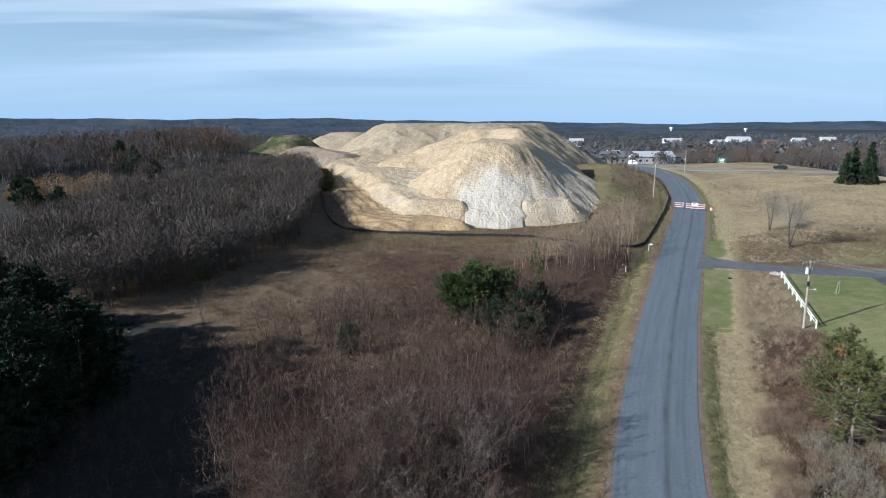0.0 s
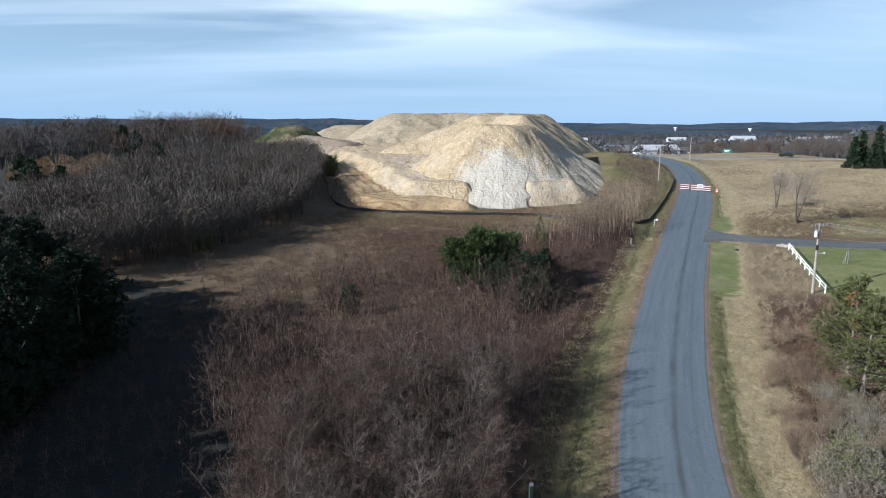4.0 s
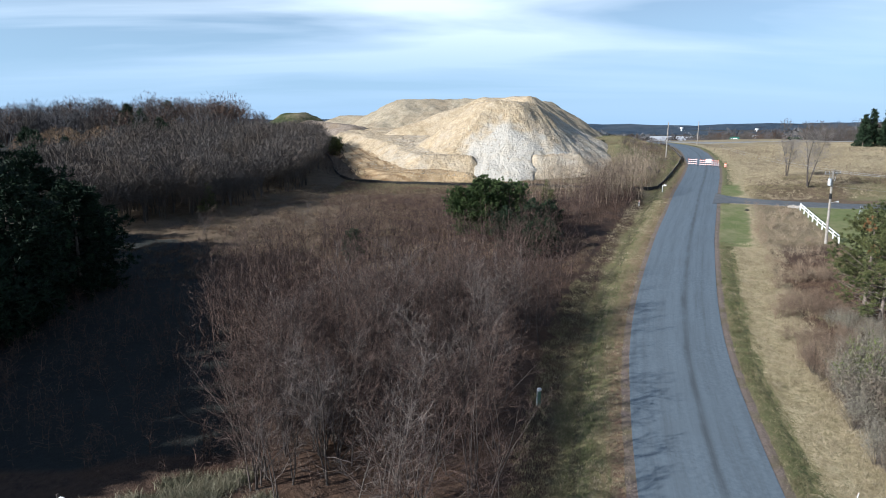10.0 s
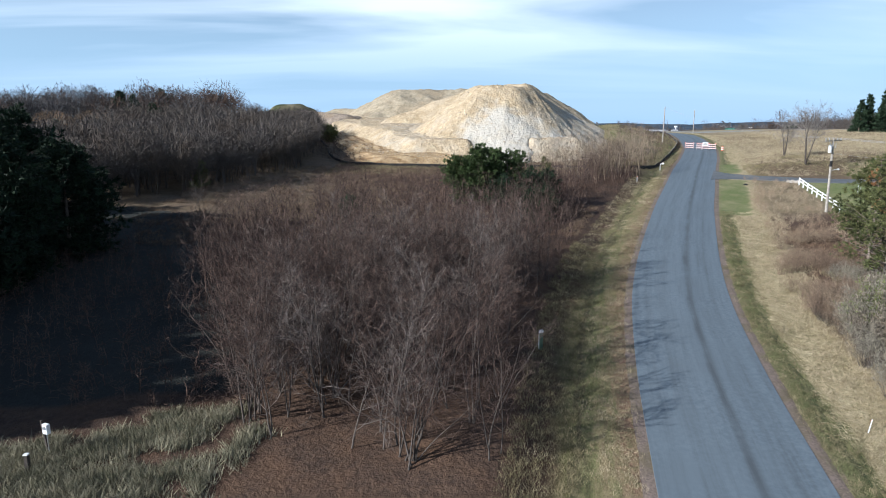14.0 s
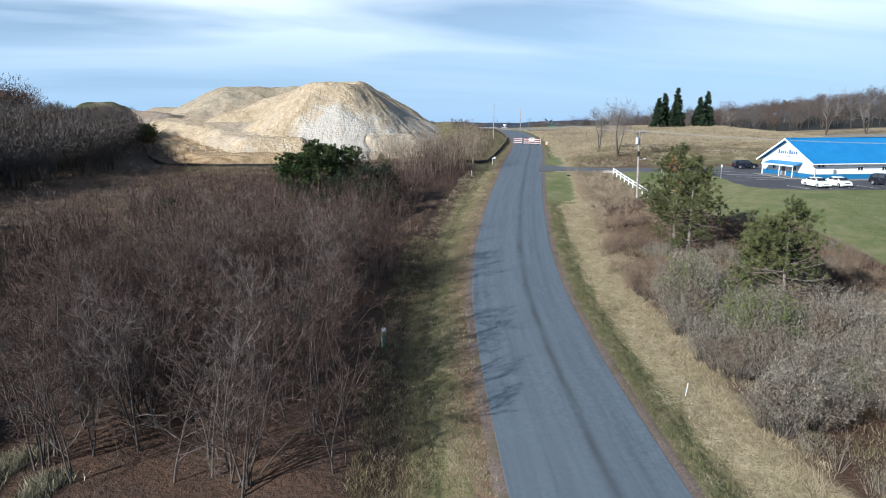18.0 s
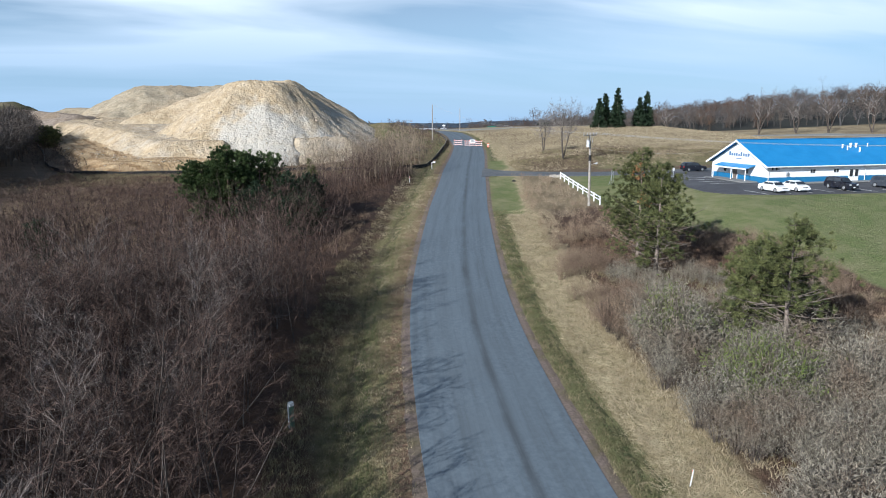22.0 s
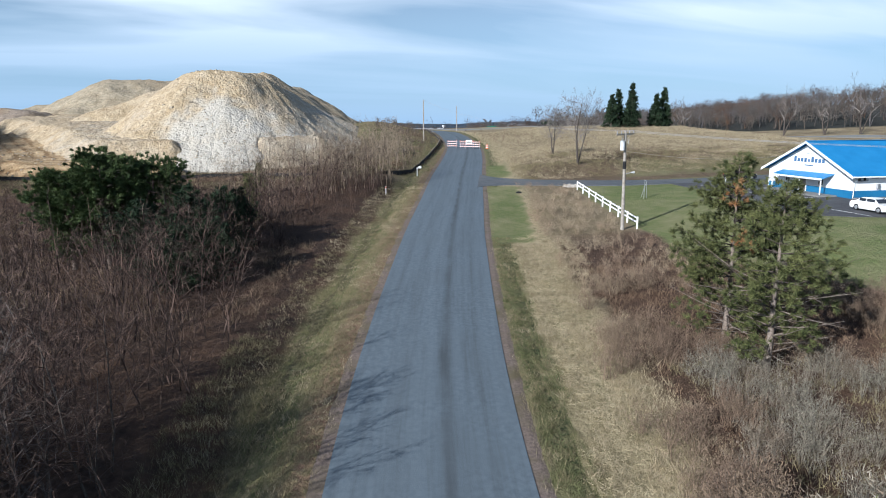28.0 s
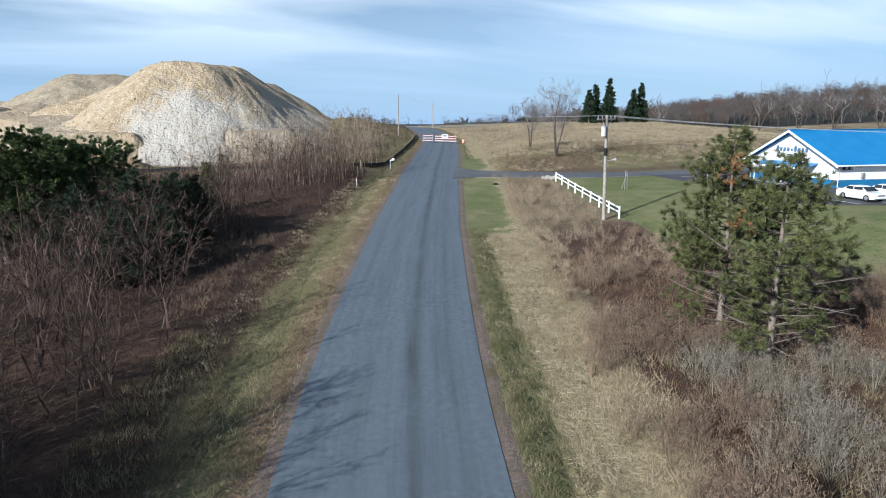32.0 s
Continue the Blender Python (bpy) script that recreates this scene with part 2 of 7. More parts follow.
PINE_BARK = mat("pine_bark", (0.13, 0.10, 0.08), (0.24, 0.20, 0.17), 0.12, 0.95, 0.6, 0.06)
ASPHALT = mat("worn_asphalt", (0.102, 0.127, 0.149), (0.133, 0.161, 0.185), 0.25, 0.8, 0.35, 0.05, c3=(0.116, 0.141, 0.162), big=7.0)
LOT = mat("dark_asphalt", (0.05, 0.05, 0.055), (0.075, 0.075, 0.08), 0.5, 0.8, 0.25, 0.05, c3=(0.09, 0.09, 0.095), big=5.0)
DRIVE = mat("grey_drive_asphalt", (0.075, 0.082, 0.09), (0.11, 0.118, 0.126), 0.5, 0.8, 0.25, 0.05, c3=(0.13, 0.13, 0.13), big=5.0)
SAND = mat("tan_sand", (0.35, 0.265, 0.16), (0.47, 0.375, 0.25), 1.6, 0.95, 1.0, 0.8, c3=(0.42, 0.34, 0.24), big=9.0, stony=0.5)
WHITE_PAINT = mat("white_paint", (0.74, 0.74, 0.73), (0.82, 0.82, 0.81), 0.8, 0.6)
POLE_WOOD = mat("weathered_pole_wood", (0.24, 0.21, 0.18), (0.36, 0.33, 0.29), 0.25, 0.9, 0.4, 0.05)
PALE_GREY = mat("pale_grey_enamel", (0.48, 0.49, 0.50), (0.58, 0.59, 0.60), 0.3, 0.5)
GREY_METAL = mat("galvanised_metal", (0.38, 0.39, 0.40), (0.48, 0.49, 0.50), 0.3, 0.45, metal=0.8)
BLACK = mat("black_fabric", (0.012, 0.012, 0.013), (0.03, 0.03, 0.03), 0.5, 0.85, 0.4, 0.2)
WIRE = mat("wire", (0.30, 0.30, 0.31), (0.40, 0.40, 0.41), 0.5, 0.5)
ORANGE = mat("orange_plastic", (0.80, 0.12, 0.02), (0.85, 0.16, 0.04), 0.3, 0.5)

# ---- mesh helpers ----
def mesh_np(name, v, f, smooth=False):
    """A mesh from arrays of points and of faces with equally many corners."""
    v, f = np.asarray(v, np.float32), np.asarray(f, np.int32)
    me = bpy.data.meshes.new(name)
    me.vertices.add(len(v))
    me.vertices.foreach_set("co", v.ravel())
    me.loops.add(f.size)
    me.loops.foreach_set("vertex_index", f.ravel())
    me.polygons.add(len(f))
    me.polygons.foreach_set("loop_start", np.arange(0, f.size, f.shape[1], dtype=np.int32))
    me.polygons.foreach_set("use_smooth", np.full(len(f), smooth, bool))
    me.update(calc_edges=True)
    return me


def put(name, me, material, parent=None, label=""):
    ob = new(name, me)
    if material and not me.materials:
        me.materials.append(material)
    if parent:
        ob.parent = parent
    return tagged(ob, label)


def tris(f):
    f = np.asarray(f)
    return f if f.shape[1] == 3 else np.concatenate([f[:, [0, 1, 2]], f[:, [0, 2, 3]]])


def mesh_mix(name, lots):
    """One mesh of several lots (points, faces, material)."""
    vs, fs, ks, n = [], [], [], 0
    for k, (v, f, _m) in enumerate(lots):
        f = tris(f) + n
        vs.append(v)
        fs.append(f)
        ks.append(np.full(len(f), k, np.int32))
        n += len(v)
    me = mesh_np(name, np.concatenate(vs), np.concatenate(fs))
    for _v, _f, m in lots:
        me.materials.append(m)
    me.polygons.foreach_set("material_index", np.concatenate(ks))
    return me


def bm_mesh(name, bm):
    me = bpy.data.meshes.new(name)
    bm.to_mesh(me)
    bm.free()
    return me


def part(name, bm, material, parent=None, label=""):
    return put(name, bm_mesh(name, bm), material, parent, label)


def thing(name, m, label, category, group=""):
    e = new(name)
    e.matrix_world = m
    return tagged(e, label, category, group)


def box(size, at=(0, 0, 0), bevel=0.0, bm=None, turn=None):
    bm = bm or bmesh.new()
    r = bmesh.ops.create_cube(bm, size=1.0)
    m = Matrix.Translation(at) @ (turn or Matrix()) @ Matrix.Diagonal((*size, 1))
    bmesh.ops.transform(bm, matrix=m, verts=r["verts"])
    if bevel:
        es = list({e for v in r["verts"] for e in v.link_edges})
        bmesh.ops.bevel(bm, geom=es, offset=bevel, segments=1, affect="EDGES")
    return bm


def rod(p, q, r0, r1=None, n=8, bm=None):
    """A tapered round bar from p to q."""
    bm = bm or bmesh.new()
    p, q = Vector(p), Vector(q)
    d = q - p
    m = Matrix.Translation((p + q) / 2) @ d.to_track_quat("Z", "Y").to_matrix().to_4x4()
    bmesh.ops.create_cone(bm, cap_ends=True, segments=n, radius1=r0, radius2=r0 if r1 is None else r1, depth=d.length, matrix=m)
    return bm


def grid_faces(nx, ny):
    """Quads of a grid whose points run along x first."""
    i = np.arange(nx * ny).reshape(ny, nx)
    return np.stack([i[:-1, :-1], i[:-1, 1:], i[1:, 1:], i[1:, :-1]], -1).reshape(-1, 4)


def tubes(segs, sides=3):
    """Points and quads of tapered bars: rows of x0 y0 z0 x1 y1 z1 r0 r1."""
    s = np.asarray(segs, float)
    p, q, r0, r1 = s[:, :3], s[:, 3:6], s[:, 6], s[:, 7]
    d = q - p
    d /= np.linalg.norm(d, axis=1, keepdims=True) + 1e-9
    ref = np.where(np.abs(d[:, 2:3]) > 0.9, [[1.0, 0, 0]], [[0, 0, 1.0]])
    u = np.cross(d, ref)
    u /= np.linalg.norm(u, axis=1, keepdims=True) + 1e-9
    w = np.cross(d, u)
    ang = np.arange(sides) * 2 * math.pi / sides
    ring = u[:, None] * np.cos(ang)[None, :, None] + w[:, None] * np.sin(ang)[None, :, None]
    v = np.concatenate([p[:, None] + ring * r0[:, None, None], q[:, None] + ring * r1[:, None, None]], 1).reshape(-1, 3)
    k = np.arange(sides)
    f = np.stack([k, (k + 1) % sides, sides + (k + 1) % sides, sides + k], -1)
    f = (f[None] + (np.arange(len(s)) * 2 * sides)[:, None, None]).reshape(-1, 4)
    return v, f


def stem(segs, sides=5):
    """A connected tapered tube through a chain of bars."""
    s = np.asarray(segs, float)
    p = np.concatenate([s[:, :3], s[-1:, 3:6]])
    r = np.concatenate([s[:, 6], s[-1:, 7]])
    a = np.arange(sides) * 2 * math.pi / sides
    ring = np.stack([np.cos(a), np.sin(a), a * 0], -1)
    v = (p[:, None] + ring[None] * r[:, None, None]).reshape(-1, 3)
    i = np.arange(len(p) * sides).reshape(len(p), sides)
    j = np.roll(i, -1, 1)
    f = np.stack([i[:-1], j[:-1], j[1:], i[1:]], -1).reshape(-1, 4)
    return v, f


def scatter(kinds, places, rng):
    """Many copies joined: kinds are (points, faces), places rows of x y z scale."""
    vs, fs, n = [], [], 0
    for x, y, z, s in places:
        v, f = kinds[rng.integers(len(kinds))]
        a = rng.uniform(0, 2 * math.pi)
        c, d = math.cos(a) * s, math.sin(a) * s
        vs.append(np.stack([v[:, 0] * c - v[:, 1] * d + x, v[:, 0] * d + v[:, 1] * c + y, v[:, 2] * s * rng.uniform(0.88, 1.12) + z], -1))
        fs.append(f + n)
        n += len(v)
    return np.concatenate(vs), np.concatenate(fs)


def pick(rng, n, x0, x1, y0, y1, keep):
    """Random places in a rectangle for which keep(x, y) holds."""
    x, y = rng.uniform(x0, x1, n), rng.uniform(y0, y1, n)
    k = keep(x, y)
    return x[k], y[k]

# ---- ground ----
def axis(lo, a, b, hi, fine):
    mid = np.arange(a, b + 0.01, fine)
    out, w, p = [], fine, b
    while p < hi:
        w *= 1.13
        p += w
        out.append(p)
    down, w, p = [], fine, a
    while p > lo:
        w *= 1.13
        p -= w
        down.append(p)
    return np.concatenate([down[::-1], mid, out])


def lawn_edge(y):
    return np.interp(y, [0, 20, 38, 50, 58, 66, 75, 97], [47, 47, 47.5, 51, 47.5, 46.5, 48, 55])


def zone_of(x, y):
    s, d = side(x, y), np.hypot(x, y)
    n = rough(x, y, 5, 3) * 0.7
    lawn = step(-0.6, 0.6, x - lawn_edge(y) + n * 0.4) * step(101, 99, y) * step(250, 180, x)
    strip = step(3.9, 4.3, s) * step(8.2, 7.6, s + n * 0.2) * step(73.5, 75.5, y) * step(101, 99, y)
    strip2 = step(3.9, 4.3, s) * step(8.5, 7, s + n) * step(106, 108, y) * step(124, 118, y)
    lawn = np.maximum(np.maximum(lawn, strip), strip2 * 0.8)
    lawn = np.maximum(lawn, 0.52 * bump(x, y, 46, 176, 10, 30) + 0.52 * bump(x, y, 59, 226, 10, 32))
    bank = step(20, 26, s) * step(101, 103, y) * step(118, 108, y + n * 3) * 0.5
    lawn = np.maximum(lawn, bank)
    tan = step(5.4, 6.4, s + n) * step(80, 70, y) * step(13, 10, s + n)
    tan = np.maximum(tan, step(5, 9, s) * step(117, 127, y + 4 * n) * (0.8 + 0.2 * n) * step(420, 300, d))
    tan = np.maximum(tan, 0.55 * step(7.5, 9, s) * step(70, 76, y) * step(101, 99, y))
    brush = step(-6.6, -8.8, s + n) * step(118, 110, y + 4 * n + 0.15 * x)
    open_ = step(66, 72, y + n * 4 + 0.25 * (x + 20)) * step(-4, -10, x + 0.35 * (y - 90) + n * 3)
    brush = np.maximum(brush * (1 - 0.75 * open_), 0.8 * step(8.4, 10.5, s + n) * step(80, 70, y) * (1 - lawn))
    woods = step(300, 420, d + 40 * rough(x, y, 90, 4))
    woods = np.maximum(woods, step(150, 170, x) * step(-6, 6, y - 238 + 0.42 * (x - 150)))
    woods = np.maximum(woods, step(-48, -58, x + n * 4) * step(95, 110, y) * 0.9)
    # the pines' shade, painted as near-black ground under and beside them
    pine_shade = step(0.5, -2.5, x - np.interp(y, [29, 31, 40, 60, 75, 84], [-24, -10, -14, -21, -28, -48]) + n) * step(25.2, 27.0, y - 0.5 * (x + 14)) * step(90, 80, y)
    woods = np.maximum(woods, pine_shade)
    return lawn, tan, brush, woods


gx = axis(-4600, -110, 150, 4600, 1.3)
gy = axis(-700, -30, 275, 4800, 1.3)
GX, GY = np.meshgrid(gx, gy)
GZ = ground_z(GX, GY)
# the ground dips a little below the pavements that lie on it
GZ = GZ - 0.05 * step(3.4, 2.2, np.abs(side(GX, GY))) * step(300, 262, GY)
me = mesh_np("ground", np.stack([GX, GY, GZ], -1).reshape(-1, 3), grid_faces(len(gx), len(gy)), True)
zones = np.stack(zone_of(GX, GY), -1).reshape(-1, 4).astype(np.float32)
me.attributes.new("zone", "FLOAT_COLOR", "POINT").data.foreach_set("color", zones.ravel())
me.attributes.new("road_side", "FLOAT", "POINT").data.foreach_set("value", side(GX, GY).astype(np.float32).ravel())


def ground_material():
    m = bpy.data.materials.new("grassy_ground")
    m.use_nodes = True
    n, l = m.node_tree.nodes, m.node_tree.links
    p = n["Principled BSDF"]
    p.inputs["Roughness"].default_value = 0.95
    p.inputs["Specular IOR Level"].default_value = 0.15
    geo = n.new("ShaderNodeNewGeometry")
    att = n.new("ShaderNodeAttribute")
    att.attribute_name = "zone"
    sep = n.new("ShaderNodeSeparateColor")
    l.new(att.outputs["Color"], sep.inputs[0])

    def noisy(width, detail=5):
        t = n.new("ShaderNodeTexNoise")
        t.inputs["Scale"].default_value, t.inputs["Detail"].default_value, t.inputs["Roughness"].default_value = 1 / width, detail, 0.7
        l.new(geo.outputs["Position"], t.inputs["Vector"])
        return t.outputs["Fac"]

    def clip(v, lo, hi):
        r = n.new("ShaderNodeMapRange")
        r.inputs[1].default_value, r.inputs[2].default_value = lo, hi
        l.new(v, r.inputs[0])
        return r.outputs[0]

    def mixed(fac, a, b):
        x = n.new("ShaderNodeMix")
        x.data_type = "RGBA"
        l.new(fac, x.inputs["Factor"])
        for k, v in (("A", a), ("B", b)):
            if isinstance(v, tuple):
                x.inputs[k].default_value = (*v, 1)
            else:
                l.new(v, x.inputs[k])
        return x.outputs["Result"]

    def tone(c1, c2, c3):
        return mixed(clip(mid, 0.42, 0.68), mixed(clip(fine, 0.35, 0.65), c1, c2), c3)

    fine, mid, wide = noisy(0.35), noisy(2.5), noisy(14)
    base = tone((0.100, 0.070, 0.046), (0.19, 0.138, 0.092), (0.095, 0.072, 0.042))
    lawn = mixed(clip(wide, 0.4, 0.65), tone((0.100, 0.128, 0.042), (0.15, 0.170, 0.066), (0.19, 0.190, 0.09)), tone((0.15, 0.155, 0.066), (0.20, 0.198, 0.09), (0.25, 0.228, 0.125)))
    tan = mixed(clip(wide, 0.42, 0.66), tone((0.25, 0.20, 0.12), (0.41, 0.335, 0.21), (0.235, 0.188, 0.108)), (0.175, 0.135, 0.085))
    brush = tone((0.045, 0.030, 0.022), (0.098, 0.063, 0.044), (0.100, 0.060, 0.038))
    # this dark woods tone also colours the painted shade beside the pines
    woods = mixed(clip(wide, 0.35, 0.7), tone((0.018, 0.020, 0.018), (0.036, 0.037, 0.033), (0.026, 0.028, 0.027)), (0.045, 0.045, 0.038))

    def edge(v):
        a = n.new("ShaderNodeMath")
        a.operation = "MULTIPLY_ADD"
        l.new(mid, a.inputs[0])
        a.inputs[1].default_value = 0.7
        l.new(v, a.inputs[2])
        return clip(a.outputs[0], 0.62, 1.08)

    # bands of gravel, green, rut and straw that run along the road
    ats = n.new("ShaderNodeAttribute")
    ats.attribute_name = "road_side"
    cxy, pos = n.new("ShaderNodeCombineXYZ"), n.new("ShaderNodeSeparateXYZ")
    l.new(geo.outputs["Position"], pos.inputs[0])
    l.new(ats.outputs["Fac"], cxy.inputs[0])
    sy = n.new("ShaderNodeMath")
    sy.operation = "MULTIPLY"
    l.new(pos.outputs[1], sy.inputs[0])
    sy.inputs[1].default_value = 0.16
    l.new(sy.outputs[0], cxy.inputs[1])
    streak = n.new("ShaderNodeTexNoise")
    streak.inputs["Scale"].default_value, streak.inputs["Detail"].default_value, streak.inputs["Roughness"].default_value = 1.5, 6, 0.72
    l.new(cxy.outputs[0], streak.inputs["Vector"])
    wob = n.new("ShaderNodeMath")
    wob.operation = "MULTIPLY_ADD"
    l.new(streak.outputs["Fac"], wob.inputs[0])
    wob.inputs[1].default_value = 3.8
    l.new(ats.outputs["Fac"], wob.inputs[2])
    ramp = n.new("ShaderNodeValToRGB")
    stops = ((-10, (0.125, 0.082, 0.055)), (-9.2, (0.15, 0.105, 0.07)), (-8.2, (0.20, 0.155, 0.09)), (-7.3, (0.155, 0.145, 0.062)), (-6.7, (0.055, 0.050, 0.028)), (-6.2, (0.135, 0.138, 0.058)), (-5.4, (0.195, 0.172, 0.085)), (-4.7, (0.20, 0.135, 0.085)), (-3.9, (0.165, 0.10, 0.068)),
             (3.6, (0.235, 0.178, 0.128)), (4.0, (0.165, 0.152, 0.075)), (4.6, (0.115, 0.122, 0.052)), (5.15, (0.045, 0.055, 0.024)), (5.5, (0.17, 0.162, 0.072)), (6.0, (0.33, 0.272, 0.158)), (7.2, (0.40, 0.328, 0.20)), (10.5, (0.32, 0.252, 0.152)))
    while len(ramp.color_ramp.elements) < len(stops):
        ramp.color_ramp.elements.new(0.5)
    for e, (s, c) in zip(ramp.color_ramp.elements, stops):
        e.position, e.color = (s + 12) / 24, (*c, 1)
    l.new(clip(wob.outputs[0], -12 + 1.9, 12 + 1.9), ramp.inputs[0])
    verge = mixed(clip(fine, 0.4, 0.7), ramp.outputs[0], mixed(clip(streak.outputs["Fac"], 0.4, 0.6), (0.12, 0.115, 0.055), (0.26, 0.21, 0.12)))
    far_side = n.new("ShaderNodeMath")
    far_side.operation = "ABSOLUTE"
    l.new(ats.outputs["Fac"], far_side.inputs[0])
    col = mixed(edge(sep.outputs[1]), base, tan)
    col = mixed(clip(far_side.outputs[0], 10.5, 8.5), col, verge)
    col = mixed(edge(sep.outputs[2]), col, brush)
    col = mixed(edge(sep.outputs[0]), col, lawn)
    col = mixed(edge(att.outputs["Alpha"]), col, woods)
    l.new(col, p.inputs["Base Color"])
    b = n.new("ShaderNodeBump")
    b.inputs["Strength"].default_value, b.inputs["Distance"].default_value = 0.9, 0.25
    l.new(fine, b.inputs["Height"])
    l.new(b.outputs[0], p.inputs["Normal"])
    return m


GROUND_MAT = ground_material()
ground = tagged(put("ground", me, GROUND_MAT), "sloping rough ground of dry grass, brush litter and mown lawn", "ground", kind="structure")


# ---- road, shoulders, driveway, parking lot, highway ----
def ribbon(name, pts, widths, lift, material, label, cross=5, crown=0.0, kind="structure", category="road", skirt=0.12, flare=None, lip=0.04):
    """A paved strip along pts; widths: to the left and to the right of them."""
    pts = np.asarray(pts, float)
    tang = np.gradient(pts, axis=0)
    tang /= np.linalg.norm(tang, axis=1, keepdims=True)
    nor = np.stack([tang[:, 1], -tang[:, 0]], -1)
    off = np.linspace(-widths[0], widths[1], cross)
    off = np.concatenate([[off[0] - lip], off, [off[-1] + lip]])
    rise = np.concatenate([[-skirt], lift + crown * (1 - np.abs(np.linspace(-1, 1, cross))), [-skirt]])
    xy = pts[:, None] + nor[:, None] * off[None, :, None] * (np.ones(len(pts)) if flare is None else flare)[:, None, None]
    z = ground_z(xy[..., 0], xy[..., 1]) + rise[None]
    me = mesh_np(name, np.concatenate([xy, z[..., None]], -1).reshape(-1, 3), grid_faces(len(off), len(pts)))
    return tagged(put(name, me, material), label, category, kind=kind)


def road_material():
    m = ASPHALT.copy()
    m.name = "tracked_asphalt"
    n, l = m.node_tree.nodes, m.node_tree.links
    p = n["Principled BSDF"]
    src = p.inputs["Base Color"].links[0].from_socket
    att = n.new("ShaderNodeAttribute")
    att.attribute_name = "across"
    geo = n.new("ShaderNodeNewGeometry")
    dark = None
    noi = n.new("ShaderNodeTexNoise")
    noi.inputs["Scale"].default_value, noi.inputs["Detail"].default_value = 0.35, 5
    l.new(geo.outputs["Position"], noi.inputs["Vector"])

    def op(kind, a, b=0.0):
        x = n.new("ShaderNodeMath")
        x.operation = kind
        for k, v in enumerate((a, b)):
            if isinstance(v, (int, float)):
                x.inputs[k].default_value = v
            else:
                l.new(v, x.inputs[k])
        return x.outputs[0]

    for at, wide, depth in ((0.62, 0.26, 0.80), (2.2, 0.3, 0.25), (-1.3, 0.4, 0.22), (-2.6, 0.3, 0.15), (1.6, 0.12, 0.25)):
        d = op("DIVIDE", op("SUBTRACT", op("ADD", att.outputs["Fac"], op("MULTIPLY", op("SUBTRACT", noi.outputs["Fac"], 0.5), 0.35)), at), wide)
        w = op("MULTIPLY", op("POWER", 2.718, op("MULTIPLY", op("MULTIPLY", d, d), -1.0)), depth)
        w = op("MULTIPLY", w, op("ADD", op("MULTIPLY", noi.outputs["Fac"], 1.2), 0.1))
        dark = w if dark is None else op("ADD", dark, w)
    # fine streaks worn by wheels along the road, and dark patches of sealer
    pos, cxy, streak = n.new("ShaderNodeSeparateXYZ"), n.new("ShaderNodeCombineXYZ"), n.new("ShaderNodeTexNoise")
    l.new(geo.outputs["Position"], pos.inputs[0])
    l.new(op("MULTIPLY", att.outputs["Fac"], 2.6), cxy.inputs[0])
    l.new(op("MULTIPLY", pos.outputs[1], 0.10), cxy.inputs[1])
    streak.inputs["Scale"].default_value, streak.inputs["Detail"].default_value, streak.inputs["Roughness"].default_value = 1.0, 7, 0.7
    l.new(cxy.outputs[0], streak.inputs["Vector"])
    dark = op("ADD", dark, op("MULTIPLY", op("MAXIMUM", op("SUBTRACT", streak.outputs["Fac"], 0.46), 0.0), 1.5))
    x = n.new("ShaderNodeMix")
    x.data_type = "RGBA"
    l.new(op("MINIMUM", dark, 0.8), x.inputs["Factor"])
    l.new(src, x.inputs["A"])
    x.inputs["B"].default_value = (0.055, 0.062, 0.067, 1)
    l.new(x.outputs["Result"], p.inputs["Base Color"])
    return m


ry = np.concatenate([np.arange(-90, 262, 1.5)])
rp = np.stack([road_x(ry), ry], -1)
end = np.array([[82.5, 266], [81.5, 274], [78.5, 283], [73, 292], [65, 300], [50, 309], [20, 322]])
rp = np.concatenate([rp, end])
GRAVEL = mat("reddish_gravel_edge", (0.125, 0.095, 0.078), (0.20, 0.155, 0.13), 0.12, 0.95, 0.8, 0.08, c3=(0.115, 0.095, 0.055), big=1.6)
ribbon("road_shoulder", rp, (3.85, 3.82), 0.022, GRAVEL, "reddish gravel shoulder along the road", 9, category="shoulder", skirt=0.04, lip=0.6)
road = ribbon("road", rp, (3.55, 3.48), 0.045, road_material(), "bluish grey worn asphalt road with dark tar tracks", 13, 0.06)
across = np.tile(np.concatenate([[-3.55], np.linspace(-3.55, 3.48, 13), [3.48]]), len(rp)).astype(np.float32)
road.data.attributes.new("across", "FLOAT", "POINT").data.foreach_set("value", across)
drive_pts = np.array([[44.85, 104.9], [45.6, 104.55], [46.4, 104.1], [47.5, 103.6], [49.5, 102.7], [52, 101.6], [57, 100.0], [62, 98.6], [68, 97.4], [74, 96.6], [84, 96.8], [96, 97.5], [120, 99]])
ribbon("driveway", drive_pts, (2.2, 2.2), 0.085, DRIVE, "grey asphalt driveway that flares where it meets the road", 7, category="driveway", flare=np.array([2.5, 2.0, 1.62, 1.35, 1.12] + [1.0] * 8))
hw = np.array([[420, 60], [320, 110], [230, 160], [170, 192], [138, 214], [108, 234], [93, 250], [80, 272], [62, 292], [30, 318], [-40, 360], [-200, 430]], float)
hw = np.stack([np.interp(np.linspace(0, 11, 90), np.arange(12), hw[:, k]) for k in (0, 1)], -1)
CONCRETE = mat("pale_concrete_road", (0.17, 0.17, 0.165), (0.22, 0.22, 0.21), 1.2, 0.85, 0.2, 0.1)
ribbon("highway", hw, (3.6, 3.6), 0.12, CONCRETE, "pale grey highway beyond the field", 5, category="highway", skirt=1.5)

